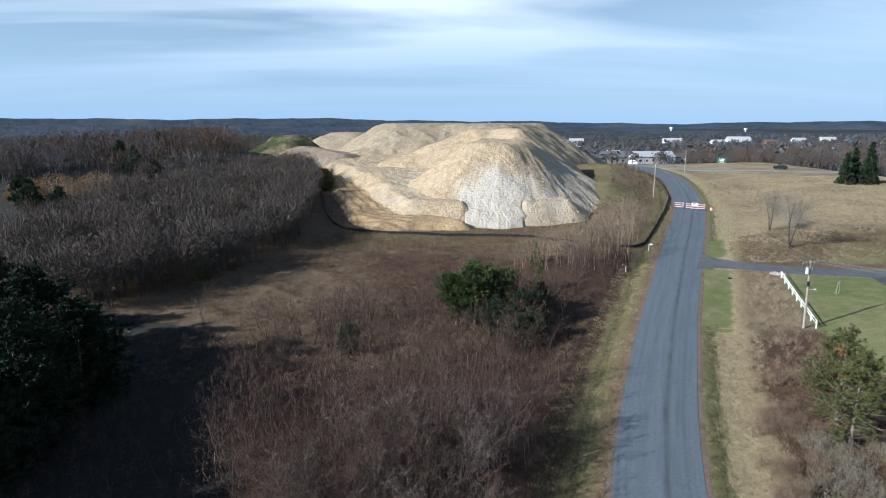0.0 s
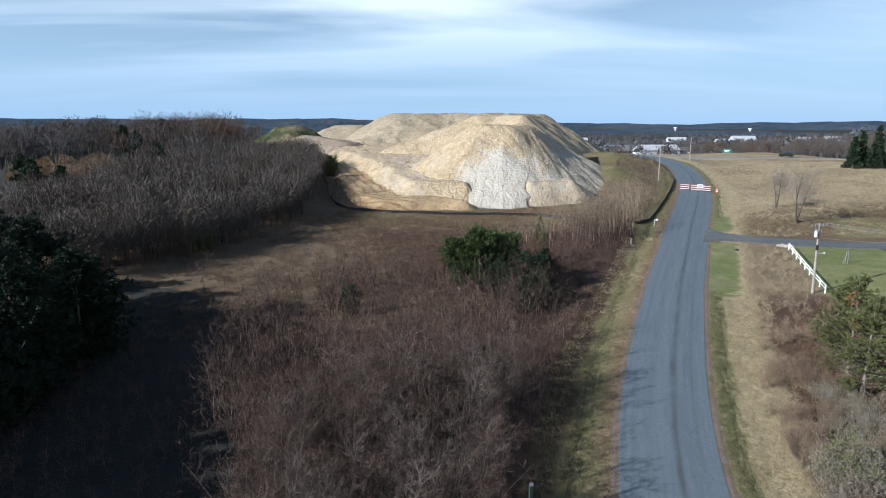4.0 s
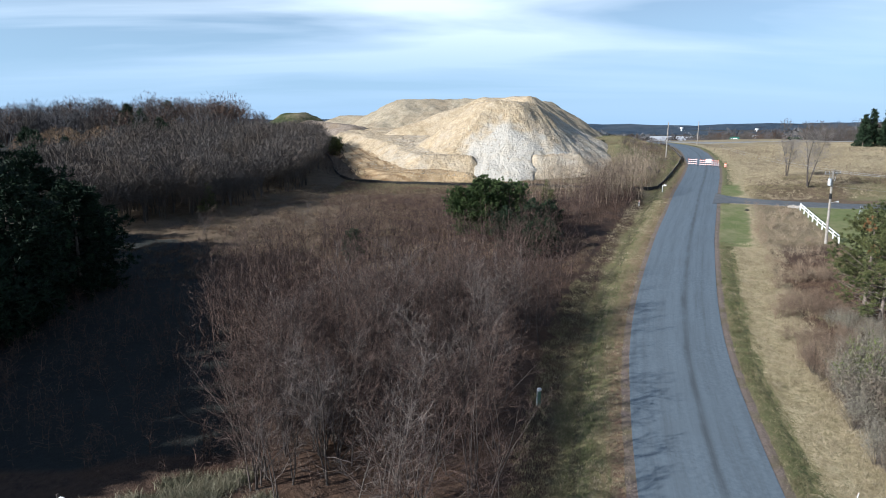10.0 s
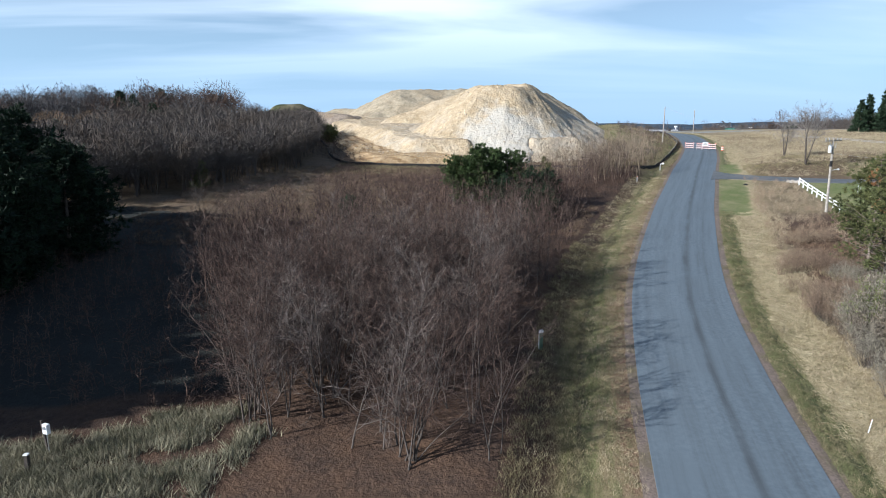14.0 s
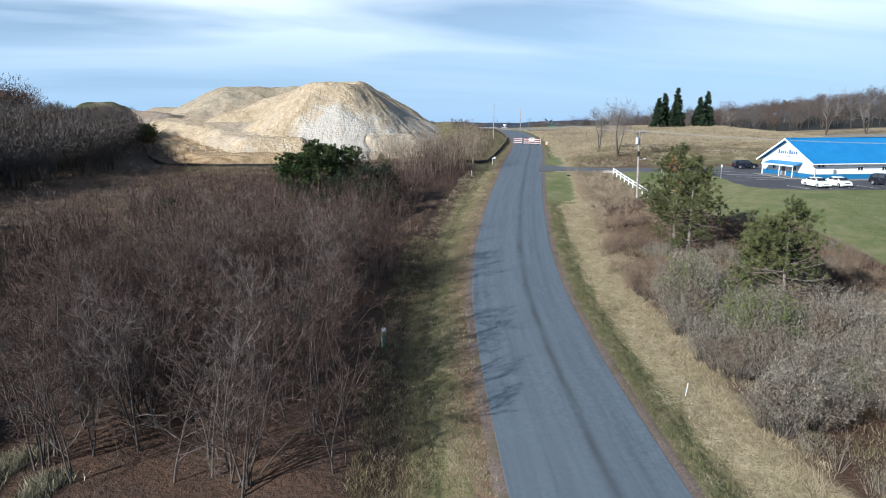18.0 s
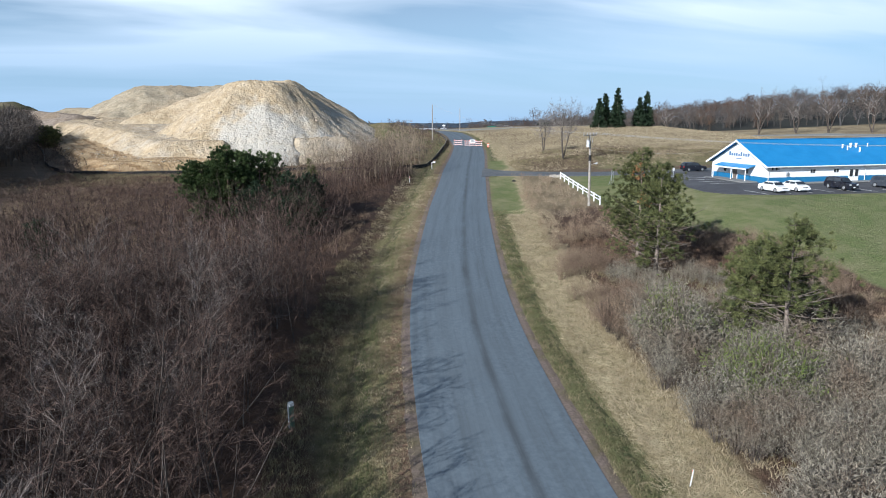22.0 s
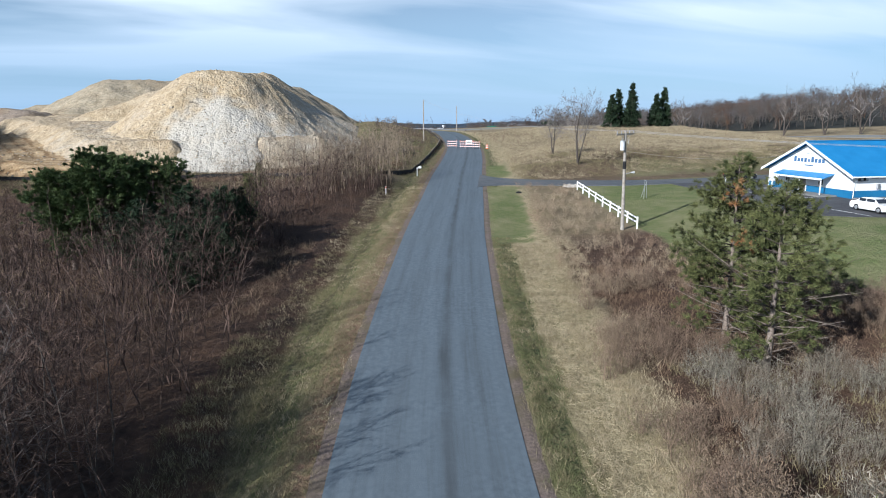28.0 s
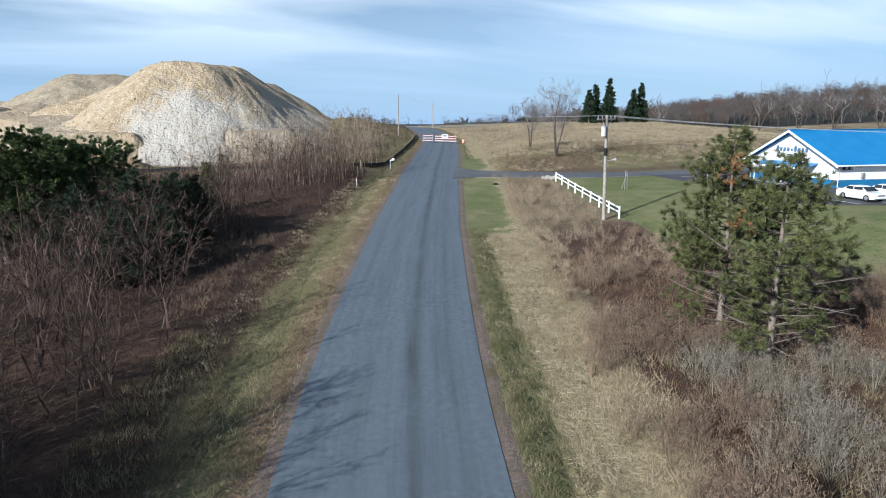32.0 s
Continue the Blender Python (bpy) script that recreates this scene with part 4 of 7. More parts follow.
def conifer(name, m, seed, label, height, width, start=0.15, tiers=16, per=6, needles=26, n_len=0.34, n_wide=0.022, droop=0.1, shape="pine", material=None, trunk_r=0.12, group="", dead=0.0, clumps=7, bare=0.0):
    """A conifer of trunk, boughs and needle clumps, open as it grows."""
    r = np.random.default_rng(seed)
    t = thing(name, m, label, "tree", group)
    segs, vs, brown = [], [], []
    p = np.array([0, 0, -0.2])
    n = 10
    pts = [p]
    for k in range(n):
        q = p + np.array([r.normal(0, 0.02), r.normal(0, 0.02), 1.0]) * (height + 0.2) / n
        segs.append([*p, *q, trunk_r * (1 - k / n) + 0.015, trunk_r * (1 - (k + 1) / n) + 0.015])
        pts.append(q)
        p = q
    pts = np.array(pts)
    boughs, stubs = [], []
    kinds = [needle_clump(r, needles, n_len, n_wide, 1.0 if shape == "ragged" else 0.55) for _ in range(5)]
    for i in range(tiers):
        u = start + (0.985 - start) * i / (tiers - 1)
        k = min(int(u * n), n - 1)
        c = pts[k] + (pts[k + 1] - pts[k]) * (u * n - k)
        v = (u - start) / (1 - start)
        if shape == "pine":
            reach = width * (0.55 + 0.45 * math.sin(math.pi * min(1, v * 1.25 + 0.12))) * (1 - v ** 2.2 * 0.75)
        elif shape == "ragged":
            reach = width * (0.42 + 0.58 * math.sin(math.pi * (v * 0.85 + 0.14))) * (1 - v ** 3 * 0.6) * r.uniform(0.7, 1.15)
        elif shape == "broad":
            reach = width * (0.35 + 0.65 * math.sin(math.pi * (0.08 + 0.72 * v))) * (1.0 if v < 0.9 else 0.75)
        else:
            reach = width * (1 - v) ** 0.9 + 0.12
        for _j in range(per):
            if r.uniform() < 0.12:
                continue
            a = r.uniform(0, 2 * math.pi)
            ln = reach * r.uniform(0.55, 1.1)
            rise = r.uniform(-0.05, 0.5) if shape == "ragged" else r.uniform(0.05, 0.55) if shape in ("pine", "broad") else -droop + 0.5 * v
            d = np.array([math.cos(a), math.sin(a), rise])
            tip = c + d * ln
            mid = c + d * ln * 0.5 + np.array([0, 0, -0.04 * ln])
            boughs += [[*c, *mid, 0.016 + 0.006 * ln, 0.013], [*mid, *tip, 0.013, 0.006]]
            gone = r.uniform() < dead
            if bare and v < bare and r.uniform() < 0.6:
                stubs += [[*c, *mid, 0.030, 0.022], [*mid, *(tip + r.normal(0, 0.12, 3)), 0.022, 0.008], [*mid, *(mid + d * 0.4 + r.normal(0, 0.2, 3)), 0.012, 0.005]]
                continue
            for _c in range(max(2, int(clumps * ln / width + 1))):
                w = r.uniform(0.35, 1.0)
                e = c + d * ln * w + r.normal(0, 0.10 + 0.07 * ln, 3)
                dd = d + r.normal(0, 0.55, 3) + np.array([0, 0, 0.30 if shape != "spruce" else -0.1])
                (brown if gone else vs).append(aim(kinds[r.integers(5)], dd) * r.uniform(0.75, 1.25) + e)
    put("trunk", mesh_np("trunk", *stem(segs, 8), True), PINE_BARK, t)
    lots = [(*tubes(np.array(boughs), 4), BARK)]
    if stubs:
        lots.append((*tubes(np.array(stubs), 4), PINE_BARK))
    for lot, mt in ((vs, material or NEEDLE), (brown, NEEDLE_BROWN)):
        if lot:
            v = np.concatenate(lot)
            lots.append((v, np.arange(len(v)).reshape(-1, 3), mt))
    put("crown", mesh_mix("crown", lots), None, t)
    return t


def at(x, y, dz=0.0, turn=0):
    return pose(x, y, gz(x, y) + dz, 0, 0, turn)


conifer("pine_tree", at(36.6, 52.6), 1, "bushy green pine with rust-brown dead tufts beside the road", 9.4, 3.7, 0.08, 22, 8, 46, 0.24, 0.013, trunk_r=0.16, dead=0.006, clumps=19, shape="ragged", bare=0.3)
conifer("pine_tree", at(35.6, 49.0), 2, "open green pine with a bare grey trunk", 8.8, 3.6, 0.12, 19, 7, 46, 0.24, 0.013, trunk_r=0.17, dead=0.006, clumps=18, shape="ragged", bare=0.4)
conifer("pine_tree", at(30.6, 32.6), 3, "ragged green pine with a bare grey trunk above shrubs", 8.4, 3.7, 0.24, 16, 7, 44, 0.25, 0.014, trunk_r=0.15, dead=0.0, clumps=16, shape="ragged", bare=0.4)
conifer("pine_tree", at(33.2, 36.5), 4, "low green pine among grey shrubs", 6.2, 3.6, 0.12, 17, 9, 44, 0.25, 0.014, trunk_r=0.10, clumps=18, shape="ragged")
for k, (x, y, h, w) in enumerate(((1.8, 78.0, 6.6, 2.5), (4.2, 77.2, 7.8, 2.9), (7.4, 78.0, 7.2, 2.7), (4.8, 80.6, 7.4, 2.8))):
    conifer("pine_tree", at(x, y), 50 + k, "broad flat-topped green pine above the thicket", h, w, 0.2, 11, 12, 40, 0.25, 0.025, shape="broad", trunk_r=0.18, material=NEEDLE_GREEN, group="pines in the thicket", clumps=20)
conifer("spruce_tree", at(14.6, 90.0), 6, "small green spruce at the edge of the thicket", 4.4, 1.5, 0.05, 14, 8, 24, 0.35, 0.03, shape="spruce", clumps=6)
conifer("spruce_tree", at(16.6, 107), 7, "small green spruce below the sand pile", 3.6, 1.3, 0.05, 12, 8, 24, 0.35, 0.03, shape="spruce", clumps=6)
conifer("spruce_tree", at(-39.1, 97.5), 8, "small green spruce in the open grass", 4.6, 1.7, 0.05, 14, 9, 24, 0.35, 0.03, shape="spruce", clumps=6)
for k, (x, y, h, w) in enumerate(((9.8, 74.5, 5.8, 2.4), (9.4, 70.2, 4.2, 2.2), (7.0, 74.2, 5.2, 2.6), (13.4, 80.5, 4.6, 1.7), (12.2, 76.8, 5.0, 2.2), (11.2, 71.5, 4.0, 2.0))):
    conifer("juniper_bush", at(x, y), 70 + k, "dark green juniper among saplings", h, w, 0.05, 12, 9, 24, 0.26, 0.025, shape="ragged", clumps=14, material=NEEDLE_MID, group="junipers in the thicket")
conifer("juniper_bush", at(-11.2, 69), 9, "low dull green juniper in the thicket", 3.6, 1.8, 0.05, 12, 8, 24, 0.22, 0.025, shape="ragged", clumps=14, material=NEEDLE_MID)
for k, (x, y, h) in enumerate(((-36.5, 49, 13.0), (-36.5, 58, 10.5), (-41, 59, 13.5), (-46, 60, 15.5), (-55, 56, 16), (-62, 48, 15.5), (-68, 60, 15.5), (-53, 66, 14), (-63, 70, 14), (-42, 51, 12), (-36.5, 44, 9))):
    conifer("pine_tree", at(x, y), 30 + k, "tall pine with needles darkened for shade", h, 5.2, 0.04, 22, 11, 17, 0.5, 0.07, trunk_r=0.22, material=NEEDLE_DARK, group="dark pines", clumps=14, shape="ragged")
# the belt of pines that shades the clearing
for k in range(42):
    q, p = 33.4 + 3.5 * (k // 3) + 1.15 * (k % 3), (-33.0, -38.5, -44.0)[k % 3]
    x, y = 0.91 * p - 0.41 * q, 0.41 * p + 0.91 * q
    conifer("pine_tree", at(x, y), 130 + k, "tall pine with needles darkened for shade", 17.8 + 0.9 * math.sin(k * 2.3) + 2.2 * (k % 3), 4.4, 0.04, 15, 10, 7, 1.0, 0.2, trunk_r=0.22, material=NEEDLE_DARK, group="dark pines", clumps=7)
for k, (x, y, h, w) in enumerate(((121.6, 175.6, 11.8, 3.0), (118.4, 177.5, 10.2, 2.8), (115.6, 176.5, 8.8, 2.6), (134.5, 178, 10.6, 2.8), (131.0, 177, 8.8, 2.6), (124.5, 180, 9.0, 2.8))):
    conifer("spruce_tree", at(x, y), 60 + k, "tall dark green spruce on the field's crest", h, w, 0.03, 22, 9, 20, 0.55, 0.06, shape="spruce", material=NEEDLE_MID, group="spruces on the crest", clumps=8)

# ---- woods, brush and shrubs ----
TALL = [slip_kind(320 + k, 3.2, height=14.0, limbs=10, twigs=3, sprays=1, fork=True, thick=0.10, reach=0.36) for k in range(6)]
OAK = [slip_kind(340 + k, 3.4, 110, height=13.0, limbs=9, twigs=2, sprays=1, fork=True, thick=0.11, reach=0.40) for k in range(6)]


def dome_kind(seed, count, height, wide, fat):
    """A rounded leafless crown of many fine rising twigs on a forked trunk, for trees far off."""
    r = np.random.default_rng(seed)
    lobes = [(r.normal(0, wide * 0.35, 2), r.uniform(0.55, 0.8) * height, r.uniform(0.5, 0.75) * wide) for _ in range(5)]
    segs = []
    for k in range(count):
        o, z, w = lobes[r.integers(5)]
        d = r.normal(0, 1, 3)
        d /= np.linalg.norm(d)
        q = np.array([*o, z]) + d * [w, w, height * 0.27] * r.uniform(0.45, 1.0) ** 0.5
        e = (d + [0, 0, 0.5] + r.normal(0, 0.7, 3)) * r.uniform(0.015, 0.045) * height
        segs.append([*(q - e / 2), *(q + e / 2), fat, fat * 0.4])
    for o, z, w in lobes:
        m = np.array([*(o * 0.3), height * 0.35])
        segs += [[0, 0, -0.5, *m, fat * 1.3, fat], [*m, *o, z, fat, fat * 0.6]]
        for k in range(4):
            segs.append([*(m + (np.array([*o, z]) - m) * 0.5), *(np.array([*o, z]) + r.normal(0, 0.6, 3) * w), fat * 1.0, fat * 0.6])
    return ribbons(segs, r)


DOME = [dome_kind(1300 + k, 300, 12.0, 4.8, 0.085) for k in range(6)]
DOME_FINE = [dome_kind(1320 + k, 560, 7.4, 2.9, 0.036) for k in range(6)]
TWIG_HILL = mat("grey_brown_wood", (0.060, 0.052, 0.047), (0.108, 0.094, 0.084), 3.5, 0.9, vary=0.3, c3=(0.090, 0.066, 0.046), big=8)
TWIG_TALL = mat("grey_wood", (0.065, 0.060, 0.060), (0.12, 0.112, 0.112), 4.0, 0.9, vary=0.25)
OAK_LEAF = mat("russet_oak_wood", (0.06, 0.038, 0.028), (0.115, 0.07, 0.045), 3.0, 0.9, vary=0.4, c3=(0.065, 0.055, 0.05), big=18)
WILLOW = mat("straw_willow", (0.22, 0.145, 0.08), (0.32, 0.215, 0.125), 1.0, 0.9, vary=0.25)


def in_hill(x, y):
    edge = np.interp(y, [80, 88, 100, 120, 150, 185, 220], [-52, -44, -36, -31, -31, -38, -50]) + rough(x, y, 7, 6) * 2
    return (x < edge) & (x > np.interp(y, [80, 105, 130, 150, 180, 222], [-58, -78, -74, -68, -62, -62]) + 3 * rough(x, y, 6, 9)) & (y < 222)


hx, hy = pick(RNG, 2500, -90, -28, 80, 222, in_hill)
wood("hillside_wood", DOME_FINE, hx, hy, 0.6, 1.3, TWIG_HILL, "dense grey-brown leafless wood on the hillside")
hx, hy = pick(RNG, 1100, -330, -62, 170, 420, lambda x, y: (x < -72 - (y - 200) * 0.18) & (x > -130 - y * 0.6) & ((y < 300) | (x < -112)))
wood("far_wood", DOME, hx[::2], hy[::2], 0.6, 1.05, OAK_LEAF, "distant russet and brown oaks on the hill")
wood("far_wood", DOME, hx[1::2], hy[1::2], 0.55, 0.95, TWIG_TALL, "distant grey leafless trees on the hill")
hx, hy = pick(RNG, 200, -150, -80, 176, 205, lambda x, y: x + 0.5 * y < -20)
wood("far_wood", DOME, hx, hy, 0.5, 0.85, TWIG_TALL, "grey leafless trees below the hill")


def bush(name, x, y, seed, label, h, w, material, count=700, group=""):
    """A rounded bush of many upright arching shoots."""
    r = np.random.default_rng(seed)
    segs = []
    for _ in range(count):
        a, q = r.uniform(0, 6.283), math.sqrt(r.uniform()) * w
        z = h * math.sqrt(max(0.05, 1 - (q / w) ** 2)) * r.uniform(0.35, 1.0)
        c = np.array([math.cos(a) * q, math.sin(a) * q, z])
        d = np.array([math.cos(a) * 0.5, math.sin(a) * 0.5, r.uniform(-0.3, 0.7)]) * r.uniform(0.3, 0.9)
        segs.append([*c, *(c + d), 0.04, 0.02])
    rods = [[r.normal(0, 0.2), r.normal(0, 0.2), -0.1, r.normal(0, w * 0.4), r.normal(0, w * 0.4), h * 0.7, 0.08, 0.03] for _ in range(7)]
    t = put(name, mesh_mix(name, [(*ribbons(segs, r), material), (*tubes(np.array(rods), 4), BARK)]), None)
    t.matrix_world = at(x, y)
    tagged(t, label, "bush", group)


for k, (x, y, h, w) in enumerate(((-95, 150, 7.5, 6.2), (-86, 152, 7.2, 5.6), (-103, 151, 6.4, 5.0), (-79, 154, 5.4, 4.4))):
    bush("willow_bush", x, y, 500 + k, "broad straw-yellow willow at the wood's edge", h, w, WILLOW, 4200)
for k, (x, y, h) in enumerate(((-98, 216, 9), (-150, 262, 10), (-93, 186, 8), (-99, 190, 9), (-80, 170, 7), (-84, 165, 6), (-96, 142, 7.5), (-100, 145, 8), (-88, 140, 6), (-165, 330, 10), (-172, 335, 9))):
    conifer("spruce_tree", at(x, y), 80 + k, "dark green conifer in the hillside wood", h, h * 0.36, 0.05, 18, 8, 16, 0.6, 0.08, shape="ragged", material=NEEDLE_MID, clumps=9)

for k, (x, y, h, w) in enumerate(((-39, 203, 3.6, 2.6), (-37, 196, 3.0, 2.4), (-41.5, 208, 3.8, 2.8), (-35.5, 188, 2.6, 2.2), (-43, 213, 3.4, 2.6))):
    conifer("juniper_bush", at(x, y), 540 + k, "dark green juniper on the bank beside the quarry", h, w, 0.03, 11, 11, 20, 0.5, 0.06, shape="broad", material=NEEDLE, group="junipers on the bank", clumps=8)
hx, hy = pick(RNG, 1200, -300, -58, 130, 400, lambda x, y: (x < -74 - (y - 200) * 0.14) & (x > -110 - y * 0.5) & ((y < 310) | (x < -105)) & ((y > 168) | (x > -82)))
wood("far_undergrowth", DOME, hx, hy, 0.35, 0.7, TWIG_HILL, "dense grey-brown undergrowth on the hill")
# low reddish brush between the thicket and the quarry, and the sparse trees in the open grass
SCRUB = [slip_kind(360 + k, 1.0, height=1.5, limbs=7, twigs=2, sprays=1, fork=False, thick=0.016, start=0.1, reach=0.45) for k in range(6)]
sx, sy = pick(RNG, 1900, -22, 34, 84, 121, lambda x, y: (side(x, y) < -9) & (x > -14 - (y - 90) * 0.5 + 3 * rough(x, y, 5, 8)) & (y < 123 - 0.2 * np.maximum(x, 0)))
wood("low_brush", SCRUB, sx, sy, 0.6, 1.3, TWIG_RED, "low reddish-brown leafless brush", "brush")
ux, uy = pick(RNG, 1500, -36, 22, 26, 94, lambda x, y: in_thicket(x, y) | ((side(x, y) < -9.3) & (side(x, y) > -14) & (y > 40)))
wood("low_brush", SCRUB, ux, uy, 0.5, 1.1, TWIG_RED, "reddish undergrowth below the saplings", "brush")
dx_, dy_ = pick(RNG, 1300, -36, -9, 28, 74, lambda x, y: x < np.interp(y, [28, 40, 74], [-9, -14, -20]))
wood("shaded_brush", SCRUB, dx_, dy_, 0.6, 1.4, TWIG_RED, "dark leafless brush in the pines' shade", "brush")
fx_, fy_ = pick(RNG, 700, 55, 135, 128, 205, lambda x, y: (side(x, y) > 6) & (rough(x, y, 14, 6) + 0.7 * bump(x, y, 84, 185, 14, 24) > 0.35))
wood("field_brush", SCRUB, fx_, fy_, 0.5, 1.1, TWIG_RED, "patches of low brown brush in the dry field", "brush")
ex_, ey_ = pick(RNG, 2400, 32, 84, 118, 250, lambda x, y: (side(x, y) < -5.2) & (side(x, y) > -24 + 0.02 * y) & (rough(x, y, 9, 2) > -0.45))
wood("berm_brush", SCRUB, ex_, ey_, 0.5, 1.35, TWIG_RED, "brown brush on the berm beside the quarry", "brush")
bx_2, by_2 = pick(RNG, 420, 34, 76, 124, 235, lambda x, y: (side(x, y) < -6.5) & (side(x, y) > -20) & (grain(x, y, 7, 71) > 0.05))
wood("berm_bushes", DOME_FINE, bx_2, by_2, 0.14, 0.34, TWIG_HILL, "grey-brown leafless bushes on the berm", "brush")
SPARSE = [(-30, 80), (-27, 78), (-24, 77.5), (-22.5, 80), (-19, 76), (-31, 76), (-17, 82), (-34, 82), (-12, 84), (-9, 88), (-21, 86), (-13, 78)]
for k, (x, y) in enumerate(SPARSE):
    m = at(x, y, 0, RNG.uniform(0, 360)) @ Matrix.Diagonal((0.6, 0.6, 0.62 + 0.02 * (k % 5), 1))
    ob = copy_thing(SAPLINGS[k % 8], m)
    ob.matrix_world = m
    tagged(ob, "small leafless sapling standing in open dry grass", group="saplings in the open grass")

# slim trees at the foot of the pile beside the road
jx, jy = pick(RNG, 620, 10, 48, 100, 136, lambda x, y: (side(x, y) < -8.6) & (side(x, y) > -24 + 0.3 * (y - 108)))
wood("sapling_row", [slip_kind(380 + k, 1.1, height=6.4, limbs=12, twigs=3, sprays=2, thick=0.05) for k in range(6)], jx, jy, 0.7, 1.25, TWIG_TAN, "pale leafless saplings below the sand pile")

# tall single bare trees on the field
for k, (x, y, h) in enumerate(((62.85, 109.1, 11.6), (65.8, 121.8, 8.2))):
    t = bare_tree("bare_tree", 400 + k, "tall leafless grey tree standing in the dry field", TWIG_PALE, height=h, limbs=44, twigs=8, sprays=6, fork=True, thick=0.14, reach=0.42, start=0.3, rise=(0.8, 2.0))
    for c in t.children:
        if c.name.startswith("crown"):
            cr_ = bare_segs(400 + k, height=h, limbs=44, twigs=8, sprays=6, fork=True, thick=0.14, reach=0.42, start=0.3, rise=(0.8, 2.0))[1]
            cr_[:, 6:] *= 1.25
            c.data = mesh_np("crown", *tubes(cr_, 3))
            c.data.materials.append(TWIG_PALE)
    t.matrix_world = at(x, y)


# ---- right-hand shrubs ----
def shrub_kind(seed, h=1.9, w=0.95, stems=46, leaves=38):
    """A mound of arching stems with small curled leaves and seed heads towards their ends."""
    r = np.random.default_rng(seed)
    segs, leaf = [], []
    for _ in range(stems):
        a, q = r.uniform(0, 6.283), math.sqrt(r.uniform())
        out = np.array([math.cos(a), math.sin(a), 0]) * w * q
        tip = out * r.uniform(0.85, 1.2) + np.array([0, 0, h * (0.25 + 0.75 * math.sqrt(max(0.0, 1 - 0.85 * q * q))) * r.uniform(0.8, 1.05)])
        mid = out * 0.55 + np.array([0, 0, tip[2] * 0.55])
        segs += [[*(out * 0.2), *mid, 0.008, 0.006], [*mid, *tip, 0.006, 0.002]]
        for _k in range(leaves):
            e = mid + (tip - mid) * r.uniform(-0.1, 1.05) + r.normal(0, 0.085, 3)
            d = (tip - mid) * 0.5 + r.normal(0, 0.5, 3)
            d *= r.uniform(0.05, 0.11) / np.linalg.norm(d)
            leaf.append([*e, *(e + d), 0.0085, 0.0035])
    return ribbons(segs, r), ribbons(leaf, r)


SHRUB_LEAF = mat("grey_seed_heads", (0.135, 0.12, 0.092), (0.27, 0.245, 0.195), 0.25, 0.95, vary=0.35, c3=(0.16, 0.115, 0.08), big=2.2)
SHRUB_RED = mat("red_brown_seed_heads", (0.115, 0.080, 0.058), (0.20, 0.142, 0.10), 0.3, 0.95, vary=0.35, c3=(0.27, 0.205, 0.14), big=2.0)
SHRUB_GREEN = mat("green_shrub_leaves", (0.07, 0.10, 0.025), (0.15, 0.17, 0.05), 0.3, 0.9, vary=0.3)


def shrub(seed, material, label):
    (sv, sf), (lv, lf) = shrub_kind(seed)
    return tagged(put("shrub", mesh_mix("shrub", [(sv, sf, BARK), (lv, lf, material)]), None), label, "shrub", "shrubs beside the road")


def in_shrubs(x, y):
    s = side(x, y)
    n = rough(x, y, 3.5, 9)
    return (s > np.interp(y, [20, 34, 46], [9.6, 9.0, 8.2]) + n) & (x < lawn_edge(y) - 0.8 + n * 0.6) & (y > 14) & (grain(x, y, 2.4, 14) > -0.14)


MODELS = [shrub(600, SHRUB_LEAF, "grey-brown shrub of dry leaves and seed heads"), shrub(601, SHRUB_LEAF, "grey-brown shrub of dry leaves and seed heads"), shrub(602, SHRUB_LEAF, "grey-brown shrub of dry leaves and seed heads"),
          shrub(603, SHRUB_RED, "low reddish-brown dry shrub beside the road"), shrub(604, SHRUB_GREEN, "small shrub that still bears green leaves")]
qx, qy = pick(RNG, 3400, 20, 52, 14, 62, in_shrubs)
near = np.argsort((qx - 26) ** 2 + (qy - 31) ** 2 * 0.5)[:290]
for k, i in enumerate(near):
    x, y = qx[i], qy[i]
    red = rough(x, y, 6, 12) + 0.04 * (y - 40)
    c = 3 if red > 0.35 else (4 if RNG.uniform() < 0.05 else int(RNG.integers(3)))
    tall = (0.55 if c == 3 else 1.0) * RNG.uniform(0.7, 1.25) * (1.25 + 0.95 * float(grain(x, y, 2.4, 14))) * (0.6 if y > 44 else 1.0)
    m = at(x, y, -0.03, RNG.uniform(0, 360)) @ Matrix.Diagonal((tall, tall, tall * RNG.uniform(0.85, 1.2), 1))
    if k < 5:
        c, ob = k, MODELS[k]
    else:
        ob = copy_thing(MODELS[c], m)
    ob.matrix_world = m
far_s = np.setdiff1d(np.arange(len(qx)), near)
kinds = []
for k in range(5):
    (sv, sf), (lv, lf) = shrub_kind(620 + k, 1.4, 0.9, 16, 18)
    kinds.append((np.concatenate([sv, lv]), np.concatenate([sf, lf + len(sv)])))
redder = (rough(qx, qy, 6, 12) + 0.05 * (qy - 40)) > 0.2
for name, sel, mt in (("grey_brush", far_s[~redder[far_s]], SHRUB_LEAF), ("red_brush", far_s[redder[far_s]], SHRUB_RED)):
    sel = sel[:800]
    wood(name, kinds, qx[sel], qy[sel], 0.6, 1.2, mt, "dry seeding brush beside the road", "brush")
kx, ky = pick(RNG, 700, 32, 56, 60, 99, lambda x, y: (side(x, y) > 8.4 + rough(x, y, 3, 4)) & (x < lawn_edge(y) - 1.2) & ((y < 97) | (x < 50)))
